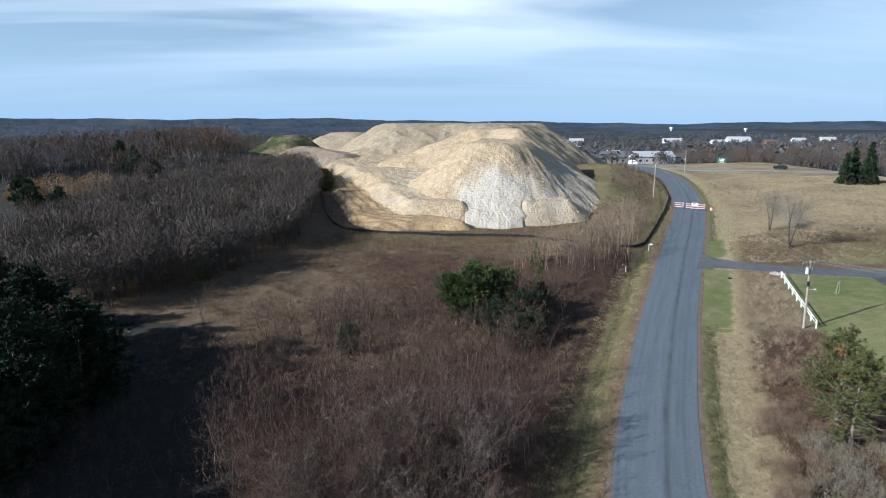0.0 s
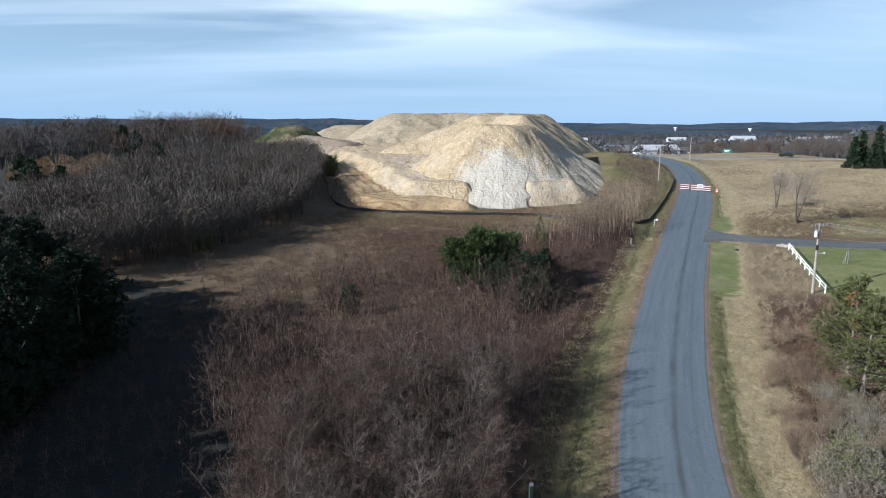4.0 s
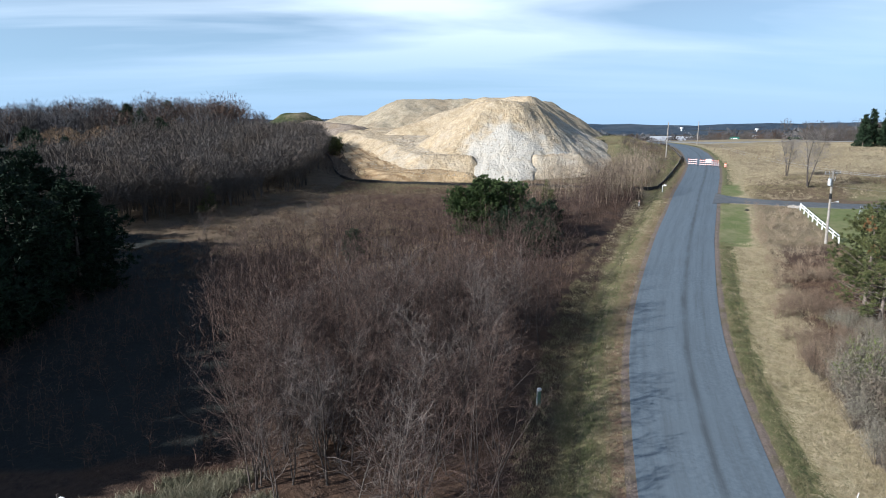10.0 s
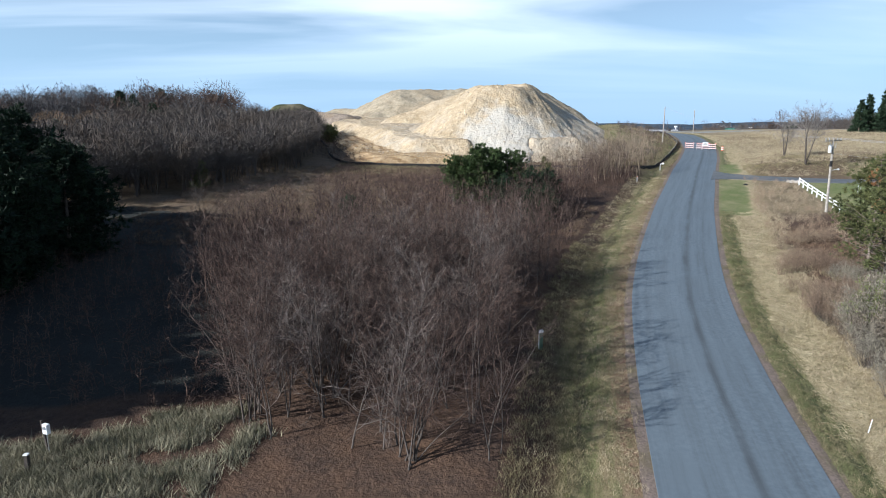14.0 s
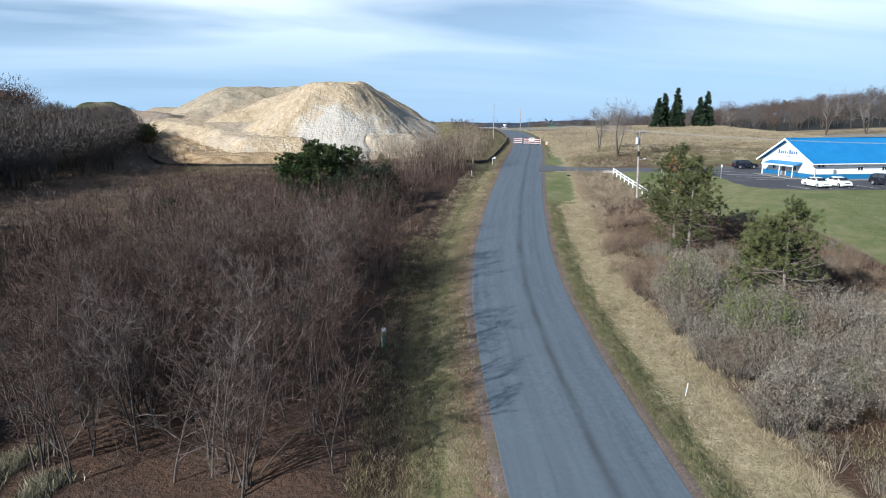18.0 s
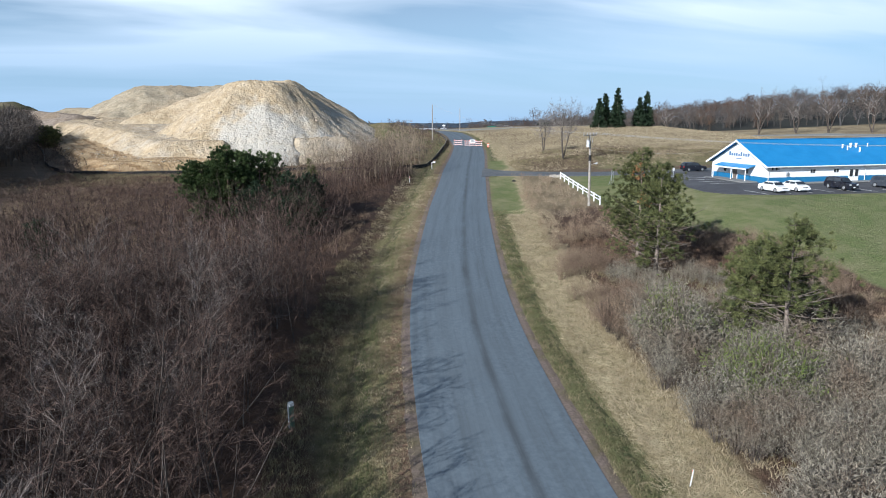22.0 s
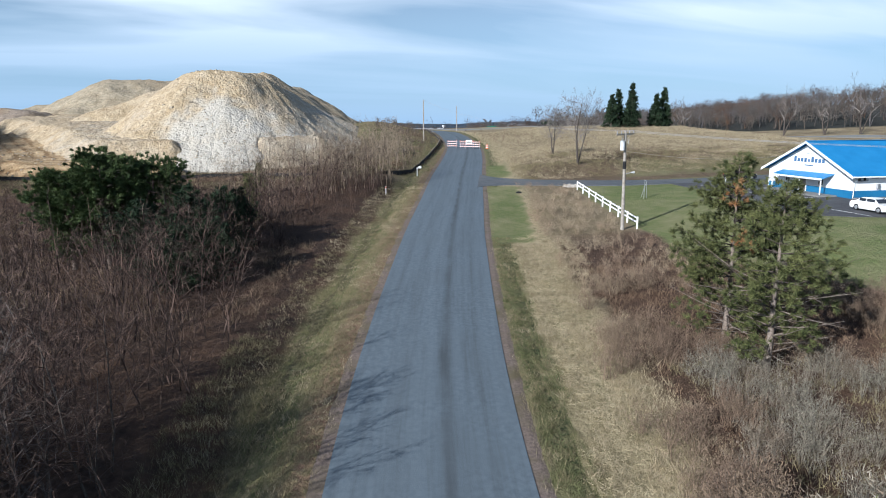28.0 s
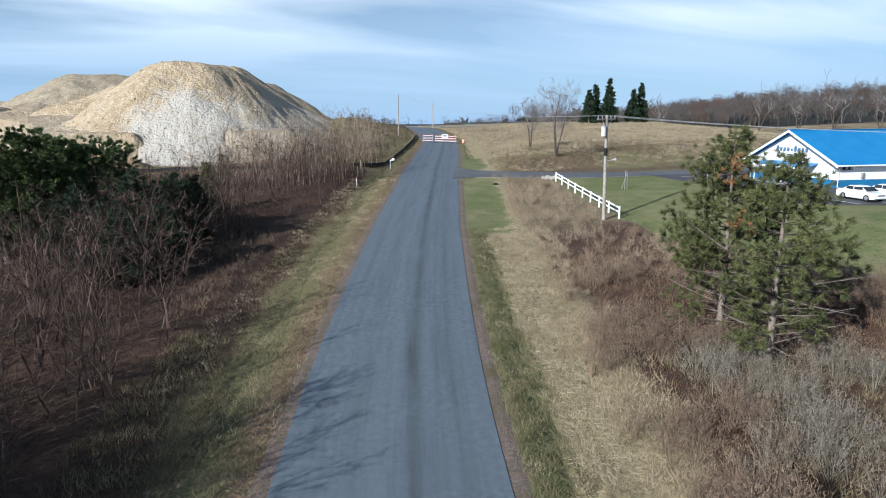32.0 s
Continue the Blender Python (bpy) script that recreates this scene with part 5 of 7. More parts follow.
WEED = mat("tan_weeds", (0.24, 0.185, 0.12), (0.37, 0.30, 0.21), 0.4, 0.95, vary=0.3, c3=(0.20, 0.13, 0.09), big=4)
wood("tall_weeds", kinds, kx, ky, 0.45, 0.8, WEED, "tan seeding weeds beside the lawn", "weeds")


# ---- grass ----
def tuft(seed, h, spread, blades, width):
    r = np.random.default_rng(seed)
    o = r.normal(0, spread * 0.35, (blades, 3)) * [1, 1, 0]
    d = np.stack([r.normal(0, 0.5, blades), r.normal(0, 0.5, blades), np.ones(blades)], -1) * (h * r.uniform(0.5, 1.1, blades))[:, None]
    w = np.cross(d, r.normal(0, 1, (blades, 3)))
    w *= width / (np.linalg.norm(w, axis=1, keepdims=True) + 1e-9)
    v = np.stack([o - w, o + w, o + d], 1).reshape(-1, 3)
    return v, np.arange(len(v)).reshape(-1, 3)


def grass(name, kinds, x, y, lo, hi, material, label):
    z = ground_z(x, y) - 0.03
    n, k = len(x), RNG.integers(len(kinds), size=len(x))
    a, s = RNG.uniform(0, 6.283, n), RNG.uniform(lo, hi, n)
    vs, fs, off = [], [], 0
    for i, (v, f) in enumerate(kinds):
        m = k == i
        c, d = (np.cos(a[m]) * s[m])[:, None], (np.sin(a[m]) * s[m])[:, None]
        p = np.stack([v[None, :, 0] * c - v[None, :, 1] * d + x[m][:, None], v[None, :, 0] * d + v[None, :, 1] * c + y[m][:, None], v[None, :, 2] * s[m][:, None] + z[m][:, None]], -1)
        vs.append(p.reshape(-1, 3))
        fs.append((f[None] + (np.arange(m.sum()) * len(v))[:, None, None]).reshape(-1, 3) + off)
        off += m.sum() * len(v)
    return tagged(put(name, mesh_np(name, np.concatenate(vs), np.concatenate(fs)), material), label, "grass", kind="stuff")


GREEN_GRASS = mat("green_grass", (0.07, 0.082, 0.032), (0.135, 0.138, 0.062), 0.8, 0.9, vary=0.35)
DRY_GRASS = mat("dry_grass", (0.24, 0.195, 0.122), (0.385, 0.32, 0.212), 0.8, 0.95, vary=0.35)
OLIVE_GRASS = mat("fading_grass", (0.135, 0.115, 0.062), (0.235, 0.195, 0.112), 0.8, 0.95, vary=0.35)
SHORT = [tuft(700 + k, 0.20, 0.34, 10, 0.010) for k in range(5)]
MAT = [tuft(740 + k, 0.34, 0.5, 13, 0.012) for k in range(5)]
LONG = [tuft(720 + k, 0.52, 0.5, 14, 0.010) for k in range(5)]
px_, py_ = pick(RNG, 62000, 0, 50, 12, 105, lambda x, y: (np.abs(side(x, y)) > 3.9) & (np.abs(side(x, y)) < 9.2) & (np.abs(side(x, y) + 6.8) > 0.22) & ((side(x, y) < 0) | (y < 74)) & (np.abs(side(x, y) - 5.2) > 0.2))
sv_ = side(px_, py_) + 0.7 * grain(px_, py_, 1.2, 4) + 0.8 * grain(px_, py_, 5, 3)
gsel = (((sv_ > 4.1) & (sv_ < 5.6)) | ((sv_ < -5.4) & (sv_ > -7.6) & (grain(px_, py_, 2.6, 21) > 0.1))) & (grain(px_, py_, 0.8, 7) + 0.6 * grain(px_, py_, 3.5, 17) > -0.1)
grass("verge_grass", SHORT, px_[gsel], py_[gsel], 0.6, 1.3, GREEN_GRASS, "short green verge grass")
dry = ~gsel & (grain(px_, py_, 1.7, 9) + 0.6 * grain(px_, py_, 0.7, 5) > 0.1)
grass("verge_grass", SHORT, px_[~gsel & ~dry], py_[~gsel & ~dry], 0.5, 1.3, OLIVE_GRASS, "fading olive verge grass")
grass("verge_grass", SHORT, px_[dry], py_[dry], 0.5, 1.3, DRY_GRASS, "dry straw-coloured verge grass")
px_, py_ = pick(RNG, 24000, 10, 46, 12, 74, lambda x, y: (side(x, y) > 5.9 + 0.5 * grain(x, y, 2, 2)) & (side(x, y) < 11) & (grain(x, y, 0.9, 6) + 0.5 * grain(x, y, 2.6, 5) > -0.35))
grass("tall_grass", LONG, px_, py_, 0.35, 1.0, DRY_GRASS, "long pale dry grass beside the road")

def straw(seed):
    """A handful of long straw lying nearly flat."""
    r = np.random.default_rng(seed)
    n = 12
    o = np.stack([r.normal(0, 0.24, n), r.normal(0, 0.24, n), r.uniform(0.04, 0.16, n)], -1)
    a = r.uniform(0, 6.283, n)
    d = np.stack([np.cos(a), np.sin(a), r.normal(0, 0.2, n)], -1) * r.uniform(0.18, 0.45, (n, 1))
    w = np.cross(d, r.normal(0, 1, (n, 3)))
    w *= 0.006 / (np.linalg.norm(w, axis=1, keepdims=True) + 1e-9)
    v = np.stack([o - w, o + w, o + d], 1).reshape(-1, 3)
    return v, np.arange(len(v)).reshape(-1, 3)


STRAW = [straw(760 + k) for k in range(6)]
STRAW_MAT = mat("pale_fallen_straw", (0.33, 0.275, 0.165), (0.50, 0.425, 0.275), 0.8, 0.95, vary=0.3)
px_, py_ = pick(RNG, 60000, 12, 44, 12, 76, lambda x, y: (np.abs(side(x, y) - 6.6 - 0.4 * grain(x, y, 4, 51)) < 0.85) & (grain(side(x, y), y * 0.22, 0.45, 52) > -0.1))
grass("fallen_straw", STRAW, px_, py_, 0.6, 1.3, STRAW_MAT, "pale straw lying in swaths along the ditch")
px_, py_ = pick(RNG, 60000, 8, 44, 12, 76, lambda x, y: (np.abs(side(x, y) - 4.85) < 0.75) & (grain(side(x, y), y * 0.6, 0.4, 54) + 0.4 * grain(x, y, 2.2, 55) > 0.05))
grass("verge_grass", MAT, px_[::2], py_[::2], 0.4, 0.9, GREEN_GRASS, "clumped green grass along the verge")
grass("verge_grass", MAT, px_[1::2], py_[1::2], 0.4, 0.9, OLIVE_GRASS, "clumped olive grass along the verge")
px_, py_ = pick(RNG, 26000, -34, 14, 20, 60, lambda x, y: (side(x, y) < -6.6) & (side(x, y) > -9.8))
grass("tall_grass", LONG, px_, py_, 0.5, 1.0, OLIVE_GRASS, "matted fading grass along the ditch")
px_, py_ = pick(RNG, 26000, -26, -4, 16, 31, lambda x, y: (y < 29.3 + 0.45 * (x + 11)) & (x < -10.0 + 2.5 * grain(x, y, 3, 4) + 2.0 * grain(x, y, 0.8, 5)) & (grain(x, y, 1.1, 8) + 0.5 * grain(x, y, 2.6, 3) > -0.15))
px_, py_ = px_ + 0.5 * grain(px_, py_, 1.4, 1), py_ + 0.5 * grain(px_, py_, 1.4, 2)
PALE_GRASS = mat("grey_green_grass", (0.14, 0.132, 0.085), (0.29, 0.262, 0.18), 0.9, 0.95, vary=0.4)
grass("tall_grass", MAT, px_, py_, 0.6, 1.7, PALE_GRASS, "clumped grey-green grass in the clearing")
MEADOW = mat("red_tan_meadow_grass", (0.145, 0.102, 0.066), (0.26, 0.195, 0.13), 1.6, 0.95, vary=0.35, c3=(0.13, 0.085, 0.06), big=5)
px_, py_ = pick(RNG, 34000, -48, 22, 62, 130, lambda x, y: (x > -50 + 0.1 * y) & (side(x, y) < -10) & (x + 0.35 * (y - 90) < 14) & (grain(x, y, 1.5, 61) + 0.6 * grain(x, y, 4.5, 62) > -0.05))
grass("tall_grass", LONG, px_, py_, 0.5, 1.2, MEADOW, "tussocky dry grass in the open field")
px_, py_ = pick(RNG, 22000, 50, 140, 104, 200, lambda x, y: (side(x, y) > 5) & (y > 121 + 4 * rough(x, y, 12, 3)))
grass("tall_grass", LONG, px_, py_, 0.5, 1.1, DRY_GRASS, "tan dry grass across the field")
px_, py_ = pick(RNG, 16000, 32, 84, 114, 240, lambda x, y: (side(x, y) < -4.3) & (side(x, y) > -26))
gsel = rough(px_, py_, 7, 5) + 0.4 * rough(px_, py_, 2, 6) > 0.15
grass("tall_grass", LONG, px_[gsel], py_[gsel], 0.5, 1.0, GREEN_GRASS, "green grass on the berm beside the quarry")
grass("tall_grass", LONG, px_[~gsel], py_[~gsel], 0.5, 1.1, OLIVE_GRASS, "fading grass on the berm beside the quarry")
px_, py_ = pick(RNG, 30000, -2, 46, 14, 112, lambda x, y: (side(x, y) < -5.0) & (side(x, y) > -9.5))
hay = rough(px_, py_, 5, 8) + 0.5 * rough(px_, py_, 1.6, 9) > 0.2
grass("tall_grass", LONG, px_[hay][::2], py_[hay][::2], 0.45, 0.8, DRY_GRASS, "pale dry grass along the ditch")
grass("tall_grass", LONG, px_[~hay][::2], py_[~hay][::2], 0.4, 0.75, OLIVE_GRASS, "fading grass along the ditch")

px_, py_ = pick(RNG, 9000, 52, 130, 102, 122, lambda x, y: (side(x, y) > 8) & (y > 104 + 0.02 * (x - 60)))
dry = grain(px_, py_, 4, 6) + 0.6 * grain(px_, py_, 1.3, 7) > 0.25
grass("tall_grass", LONG, px_[dry], py_[dry], 0.5, 1.1, DRY_GRASS, "dry grass on the bank above the driveway")
grass("tall_grass", LONG, px_[~dry], py_[~dry], 0.5, 1.1, OLIVE_GRASS, "olive grass on the bank above the driveway")
fx_, fy_ = pick(RNG, 420, 52, 96, 106, 124, lambda x, y: (side(x, y) > 7) & (grain(x, y, 7, 4) > 0.0))
wood("bank_brush", SCRUB, fx_, fy_, 0.5, 1.0, TWIG_RED, "low brown brush on the bank above the driveway", "brush")

px_, py_ = pick(RNG, 7000, 22, 50, 18, 66, lambda x, y: (side(x, y) > 10.5) & (x < lawn_edge(y) - 0.6))
red_ = rough(px_, py_, 6, 12) + 0.04 * (py_ - 40) > 0.2
RUSSET_GRASS = mat("russet_dry_grass", (0.12, 0.078, 0.05), (0.21, 0.145, 0.095), 0.8, 0.95, vary=0.4)
grass("tall_grass", LONG, px_[~red_], py_[~red_], 0.5, 1.15, OLIVE_GRASS, "fading grass between the shrubs")
grass("tall_grass", LONG, px_[red_], py_[red_], 0.5, 1.15, RUSSET_GRASS, "russet dry grass between the shrubs")
fx_, fy_ = pick(RNG, 900, -48, -16, 140, 215, lambda x, y: (yard_z(x, y) - ground_z(x, y) < 0.5) & (x > -20 - 0.38 * (y - 138) - 7))
wood("bank_scrub", SCRUB, fx_, fy_, 0.7, 2.0, TWIG, "dark scrub on the bank beside the quarry", "brush")
px_, py_ = pick(RNG, 14000, -24, 40, 118, 142, lambda x, y: (yard_z(x, y) - ground_z(x, y) < 0.3) & (side(x, y) < -9))
rus = grain(px_, py_, 5, 31) + 0.5 * grain(px_, py_, 1.5, 32) > 0.0
grass("tall_grass", LONG, px_[rus], py_[rus], 0.5, 1.0, RUSSET_GRASS, "russet dry grass below the sand pile")
grass("tall_grass", LONG, px_[~rus], py_[~rus], 0.5, 1.0, OLIVE_GRASS, "fading grass below the sand pile")

# ---- the right-hand ridge, the town and the horizon ----
def far_tree(seed):
    """A far tree: a rough crown of broad leaf masses on a short trunk."""
    r = np.random.default_rng(seed)
    c = r.normal(0, 1, (60, 3))
    c = c / np.linalg.norm(c, axis=1, keepdims=True) * r.uniform(0.4, 1.0, (60, 1)) * [3.6, 3.6, 3.6] + [0, 0, 6.0]
    d, w = r.normal(0, 0.55, c.shape), r.normal(0, 0.55, c.shape)
    v = np.stack([c - d, c - w, c + d, c + w], 1).reshape(-1, 3)
    tv, tf = tubes(np.array([[0, 0, -1, 0, 0, 6, 0.3, 0.15]]), 3)
    return np.concatenate([v, tv]), np.concatenate([np.arange(len(v)).reshape(-1, 4), tf + len(v)])


BLOB = [far_tree(860 + k) for k in range(6)]
rx0, ry0 = pick(RNG, 1500, 150, 520, 120, 470, lambda x, y: (y > 235 - 0.42 * (x - 150) + 6 * rough(x, y, 20, 3)) & (y < 640 - 0.6 * x))
wood("ridge_wood", DOME, rx0[::3], ry0[::3], 0.5, 0.95, TWIG_TALL, "leafless grey trees on the wooded ridge")
wood("ridge_wood", DOME, rx0[1::3], ry0[1::3], 0.5, 0.9, OAK_LEAF, "russet and brown oaks on the wooded ridge")
rx1, ry1 = pick(RNG, 1100, 140, 480, 120, 430, lambda x, y: (y > 238 - 0.42 * (x - 150) + 4 * rough(x, y, 15, 3)) & (y < 600 - 0.6 * x))
wood("ridge_undergrowth", DOME, rx1, ry1, 0.4, 0.78, TWIG_HILL, "dense grey-brown undergrowth on the wooded ridge")
wood("ridge_wood", DOME, rx0[2::3], ry0[2::3], 0.5, 0.85, TWIG_HILL, "dense brown thicket on the wooded ridge")
for k, (x, y, h) in enumerate(((195, 190, 19), (207, 184, 16), (216, 178, 20), (229, 171, 18), (160, 198, 13), (245, 168, 17))):
    t = bare_tree("bare_tree", 440 + k, "tall leafless grey tree before the wooded ridge", TWIG_PALE, "tall trees before the ridge", height=h, limbs=24, twigs=4, sprays=3, fork=True, thick=0.26, reach=0.30, rise=(0.7, 1.7))
    for c in t.children:
        if c.name.startswith("crown"):
            tr_, cr_ = bare_segs(440 + k, height=h, limbs=24, twigs=4, sprays=3, fork=True, thick=0.26, reach=0.30, rise=(0.7, 1.7))
            cr_[:, 6:] *= 2.2
            c.data = mesh_np("crown", *tubes(cr_, 3))
            c.data.materials.append(TWIG_PALE)
    t.matrix_world = at(x, y)
for k, (x, y, h) in enumerate(((250, 150, 8), (262, 152, 7), (240, 160, 9), (285, 140, 8), (300, 148, 10), (232, 158, 6))):
    conifer("spruce_tree", at(x, y), 90 + k, "dull green conifer at the foot of the ridge", h, h * 0.3, 0.05, 14, 7, 14, 0.7, 0.1, shape="spruce", material=NEEDLE_DARK if k % 2 else NEEDLE, clumps=6)

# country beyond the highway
# the trees' bluish paling is distance haze put into the colour
FAR_WOOD_HAZED = mat("hazed_far_woods", (0.066, 0.074, 0.084), (0.115, 0.116, 0.120), 20.0, 0.95, vary=0.3, c3=(0.125, 0.108, 0.10), big=90)
tx, ty = pick(RNG, 6000, -900, 1500, 320, 2000, lambda x, y: (np.abs(x) < 150 + y * 0.85) & ((y > 470) | (x > 60)) & (rough(x, y, 130, 7) + 0.6 * rough(x, y, 45, 8) > -0.6 + 0.5 * (y < 600) * (x > 60)))
wood("far_wood", BLOB, tx, ty, 0.6, 1.25, FAR_WOOD_HAZED, "distant woods across the low country, paled with bluish haze")
tx, ty = pick(RNG, 260, 90, 420, 262, 520, lambda x, y: (y > 300 - 0.5 * (x - 90)) & (y > 258 + 0.0 * x))
wood("far_wood", TALL, tx, ty, 0.35, 0.75, TWIG_TALL, "leafless trees beyond the highway")
tx, ty = pick(RNG, 110, -60, 160, 370, 480, lambda x, y: x > 20)
wood("far_wood", OAK, tx, ty, 0.35, 0.7, OAK_LEAF, "brown trees beyond the highway")

# aerial haze is mixed into the blue base colour of these hills
HILL_HAZE = mat("hazed_forest", (0.020, 0.036, 0.058), (0.042, 0.060, 0.084), 45.0, 1.0, 0.8, 30.0, c3=(0.066, 0.080, 0.094), big=380)


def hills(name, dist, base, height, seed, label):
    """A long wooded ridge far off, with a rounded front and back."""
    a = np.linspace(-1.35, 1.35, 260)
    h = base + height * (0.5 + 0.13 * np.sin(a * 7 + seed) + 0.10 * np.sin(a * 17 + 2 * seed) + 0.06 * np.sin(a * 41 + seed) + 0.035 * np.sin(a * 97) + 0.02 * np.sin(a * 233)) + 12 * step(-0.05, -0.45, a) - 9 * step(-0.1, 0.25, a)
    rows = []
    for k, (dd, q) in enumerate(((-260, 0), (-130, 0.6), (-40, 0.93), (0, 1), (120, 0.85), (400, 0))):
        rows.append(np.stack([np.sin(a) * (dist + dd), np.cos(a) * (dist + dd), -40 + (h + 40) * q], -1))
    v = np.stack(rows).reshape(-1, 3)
    return tagged(put(name, mesh_np(name, v, grid_faces(260, 6), True), HILL_HAZE), label, "hills", kind="structure")


hills("backdrop_hills", 2500, -8, 30, 1.0, "low wooded hills far away, tinted with blue haze")
hills("backdrop_hills", 3700, 14, 40, 2.6, "wooded hills on the horizon, tinted with blue haze")

# houses
WALLS = [mat("cream_siding", (0.46, 0.44, 0.40), (0.54, 0.52, 0.48), 2, 0.7), mat("white_siding", (0.60, 0.60, 0.60), (0.68, 0.68, 0.67), 2, 0.7), mat("red_brick_wall", (0.22, 0.09, 0.07), (0.28, 0.12, 0.09), 0.5, 0.9), mat("grey_siding", (0.32, 0.33, 0.34), (0.40, 0.41, 0.42), 2, 0.7)]
ROOFS = [mat("grey_shingles", (0.13, 0.13, 0.14), (0.2, 0.2, 0.21), 0.6, 0.9), mat("pale_metal_roof", (0.40, 0.41, 0.43), (0.48, 0.49, 0.51), 2, 0.6), mat("brown_shingles", (0.12, 0.09, 0.075), (0.17, 0.13, 0.11), 0.6, 0.9)]


def house(x, y, l, w, h, turn, wall, roof, label):
    if y > 440:
        l, w, h = l * 0.5, w * 0.6, h * 0.7
    t = thing("house", at(x, y, -0.3, turn), label, "house", "distant houses")
    part("wall", box((l, w, h), (0, 0, h / 2)), WALLS[wall], t)
    rise = w * 0.28
    bm = bmesh.new()
    e = 0.4
    pr = [(-l / 2 - e, -w / 2 - e, h), (l / 2 + e, -w / 2 - e, h), (l / 2 + e, w / 2 + e, h), (-l / 2 - e, w / 2 + e, h), (-l / 2 - e, 0, h + rise), (l / 2 + e, 0, h + rise)]
    vs = [bm.verts.new(p) for p in pr]
    for f in ((0, 1, 5, 4), (2, 3, 4, 5), (0, 4, 3), (1, 2, 5), (3, 2, 1, 0)):
        bm.faces.new([vs[k] for k in f])
    part("roof", bm, ROOFS[roof], t)
    n = max(2, int(l / 4))
    for k in range(n):
        part("window", box((1.2, 0.1, 1.2), (-l / 2 + l * (k + 0.5) / n, -w / 2 - 0.03, h * 0.55)), GLASS_FAR, t)
    part("door", box((1.1, 0.1, 2.1), (l * 0.12, -w / 2 - 0.04, 1.05)), WALLS[3], t)


GLASS_FAR = mat("far_window", (0.03, 0.035, 0.045), (0.05, 0.055, 0.06), 1.0, 0.2)
TOWN = [(135, 400, 26, 12, 5, 10, 1, 1), (152, 410, 14, 10, 4, -5, 1, 0), (116, 425, 30, 14, 5, 15, 0, 0), (200, 727, 34, 16, 6, 5, 1, 1), (228, 620, 18, 10, 5, 20, 0, 1), (226, 850, 30, 14, 6, -10, 3, 0),
        (232, 470, 44, 14, 5.5, -8, 2, 2), (275, 455, 40, 14, 5.5, -12, 2, 2), (316, 800, 22, 12, 6, 12, 1, 0), (340, 790, 20, 12, 6, 0, 1, 1), (367, 764, 26, 12, 6, 20, 3, 0), (420, 640, 24, 12, 5, -15, 0, 0),
        (553, 1500, 90, 40, 9, 0, 1, 1), (640, 1450, 60, 26, 8, 8, 0, 1), (740, 1560, 110, 50, 9, -5, 1, 1), (728, 1380, 70, 30, 9, 10, 2, 2), (880, 1540, 60, 30, 10, 0, 1, 1), (478, 850, 30, 14, 6, -8, 0, 0), (960, 1300, 50, 24, 8, 15, 1, 0),
        (1000, 1620, 80, 30, 9, 0, 1, 1), (250, 1180, 40, 18, 7, 5, 1, 0), (334, 1560, 70, 30, 8, -4, 0, 1), (430, 1100, 34, 16, 7, 20, 2, 2), (590, 1020, 30, 16, 7, -12, 1, 0), (700, 1100, 40, 18, 7, 10, 0, 0), (520, 900, 26, 14, 6, 4, 3, 0),
        (-40, 900, 30, 14, 7, 0, 0, 0), (-110, 470, 20, 11, 5, 30, 0, 2)]
for x, y, l, w, h, a, wl_, rf in TOWN:
    house(x, y, l, w, h, a, wl_, rf, ("cream-sided distant house with a pitched roof", "white distant building with a pitched roof", "long red-brick distant building with a pitched roof", "grey-sided distant house with a pitched roof")[wl_])
house(-77, 172, 7, 5, 2.6, 60, 2, 2, "small brown-roofed shed half hidden by woods")
house(262, 158, 9, 7, 4, -20, 3, 0, "small grey house among bare trees")
for k, (x, y, h) in enumerate(((840, 2300, 20), (1090, 2250, 16), (170, 2300, 50))):
    t = thing("water_tower" if k < 2 else "radio_mast", at(x, y), "pale water tower on the horizon" if k < 2 else "thin radio mast on the horizon", "tower")
    part("shaft", rod((0, 0, 0), (0, 0, h), 3 if k < 2 else 0.8, 2 if k < 2 else 0.5), WHITE_PAINT, t)
    if k < 2:
        part("tank", rod((0, 0, h), (0, 0, h + 5), 6, 6, 16), WHITE_PAINT, t)

# highway sign
t = thing("highway_sign", at(137, 304, -1.6, -28), "green highway sign seen across the field", "road sign")
SIGN_GREEN = mat("green_sign_face", (0.006, 0.11, 0.075), (0.01, 0.13, 0.09), 1.0, 0.5)
part("panel", box((4.2, 0.08, 3.0), (0, 0, 3.1), 0.03), SIGN_GREEN, t)
for s in (-1.4, 1.4):
    part("post", box((0.18, 0.18, 4.6), (s, 0.14, 2.0)), GREY_METAL, t)
for z, w in ((3.8, 2.8), (3.1, 2.2), (2.4, 2.6)):
    part("lettering_bar", box((w, 0.02, 0.3), (-0.1, -0.055, z)), WHITE_PAINT, t)

# excavator behind the pile
YELLOW = mat("machine_yellow", (0.62, 0.50, 0.05), (0.70, 0.56, 0.08), 0.6, 0.5)
t = thing("excavator", pose(64, 282, gz(64, 282) + 0.05, 0, 0, 140), "yellow excavator parked behind the sand pile", "excavator")
for s in (-1.1, 1.1):
    part("track", box((3.8, 0.55, 0.85), (0, s, 0.42), 0.25), BLACK, t)
hs = part("house", box((3.0, 2.5, 1.2), (-0.3, 0, 1.55), 0.12), YELLOW, t)
part("cab", box((1.4, 1.0, 1.5), (0.7, 0.7, 2.6), 0.1), YELLOW, hs)
part("cab_window", box((1.0, 1.05, 0.8), (0.75, 0.7, 2.8)), GLASS_FAR, hs)
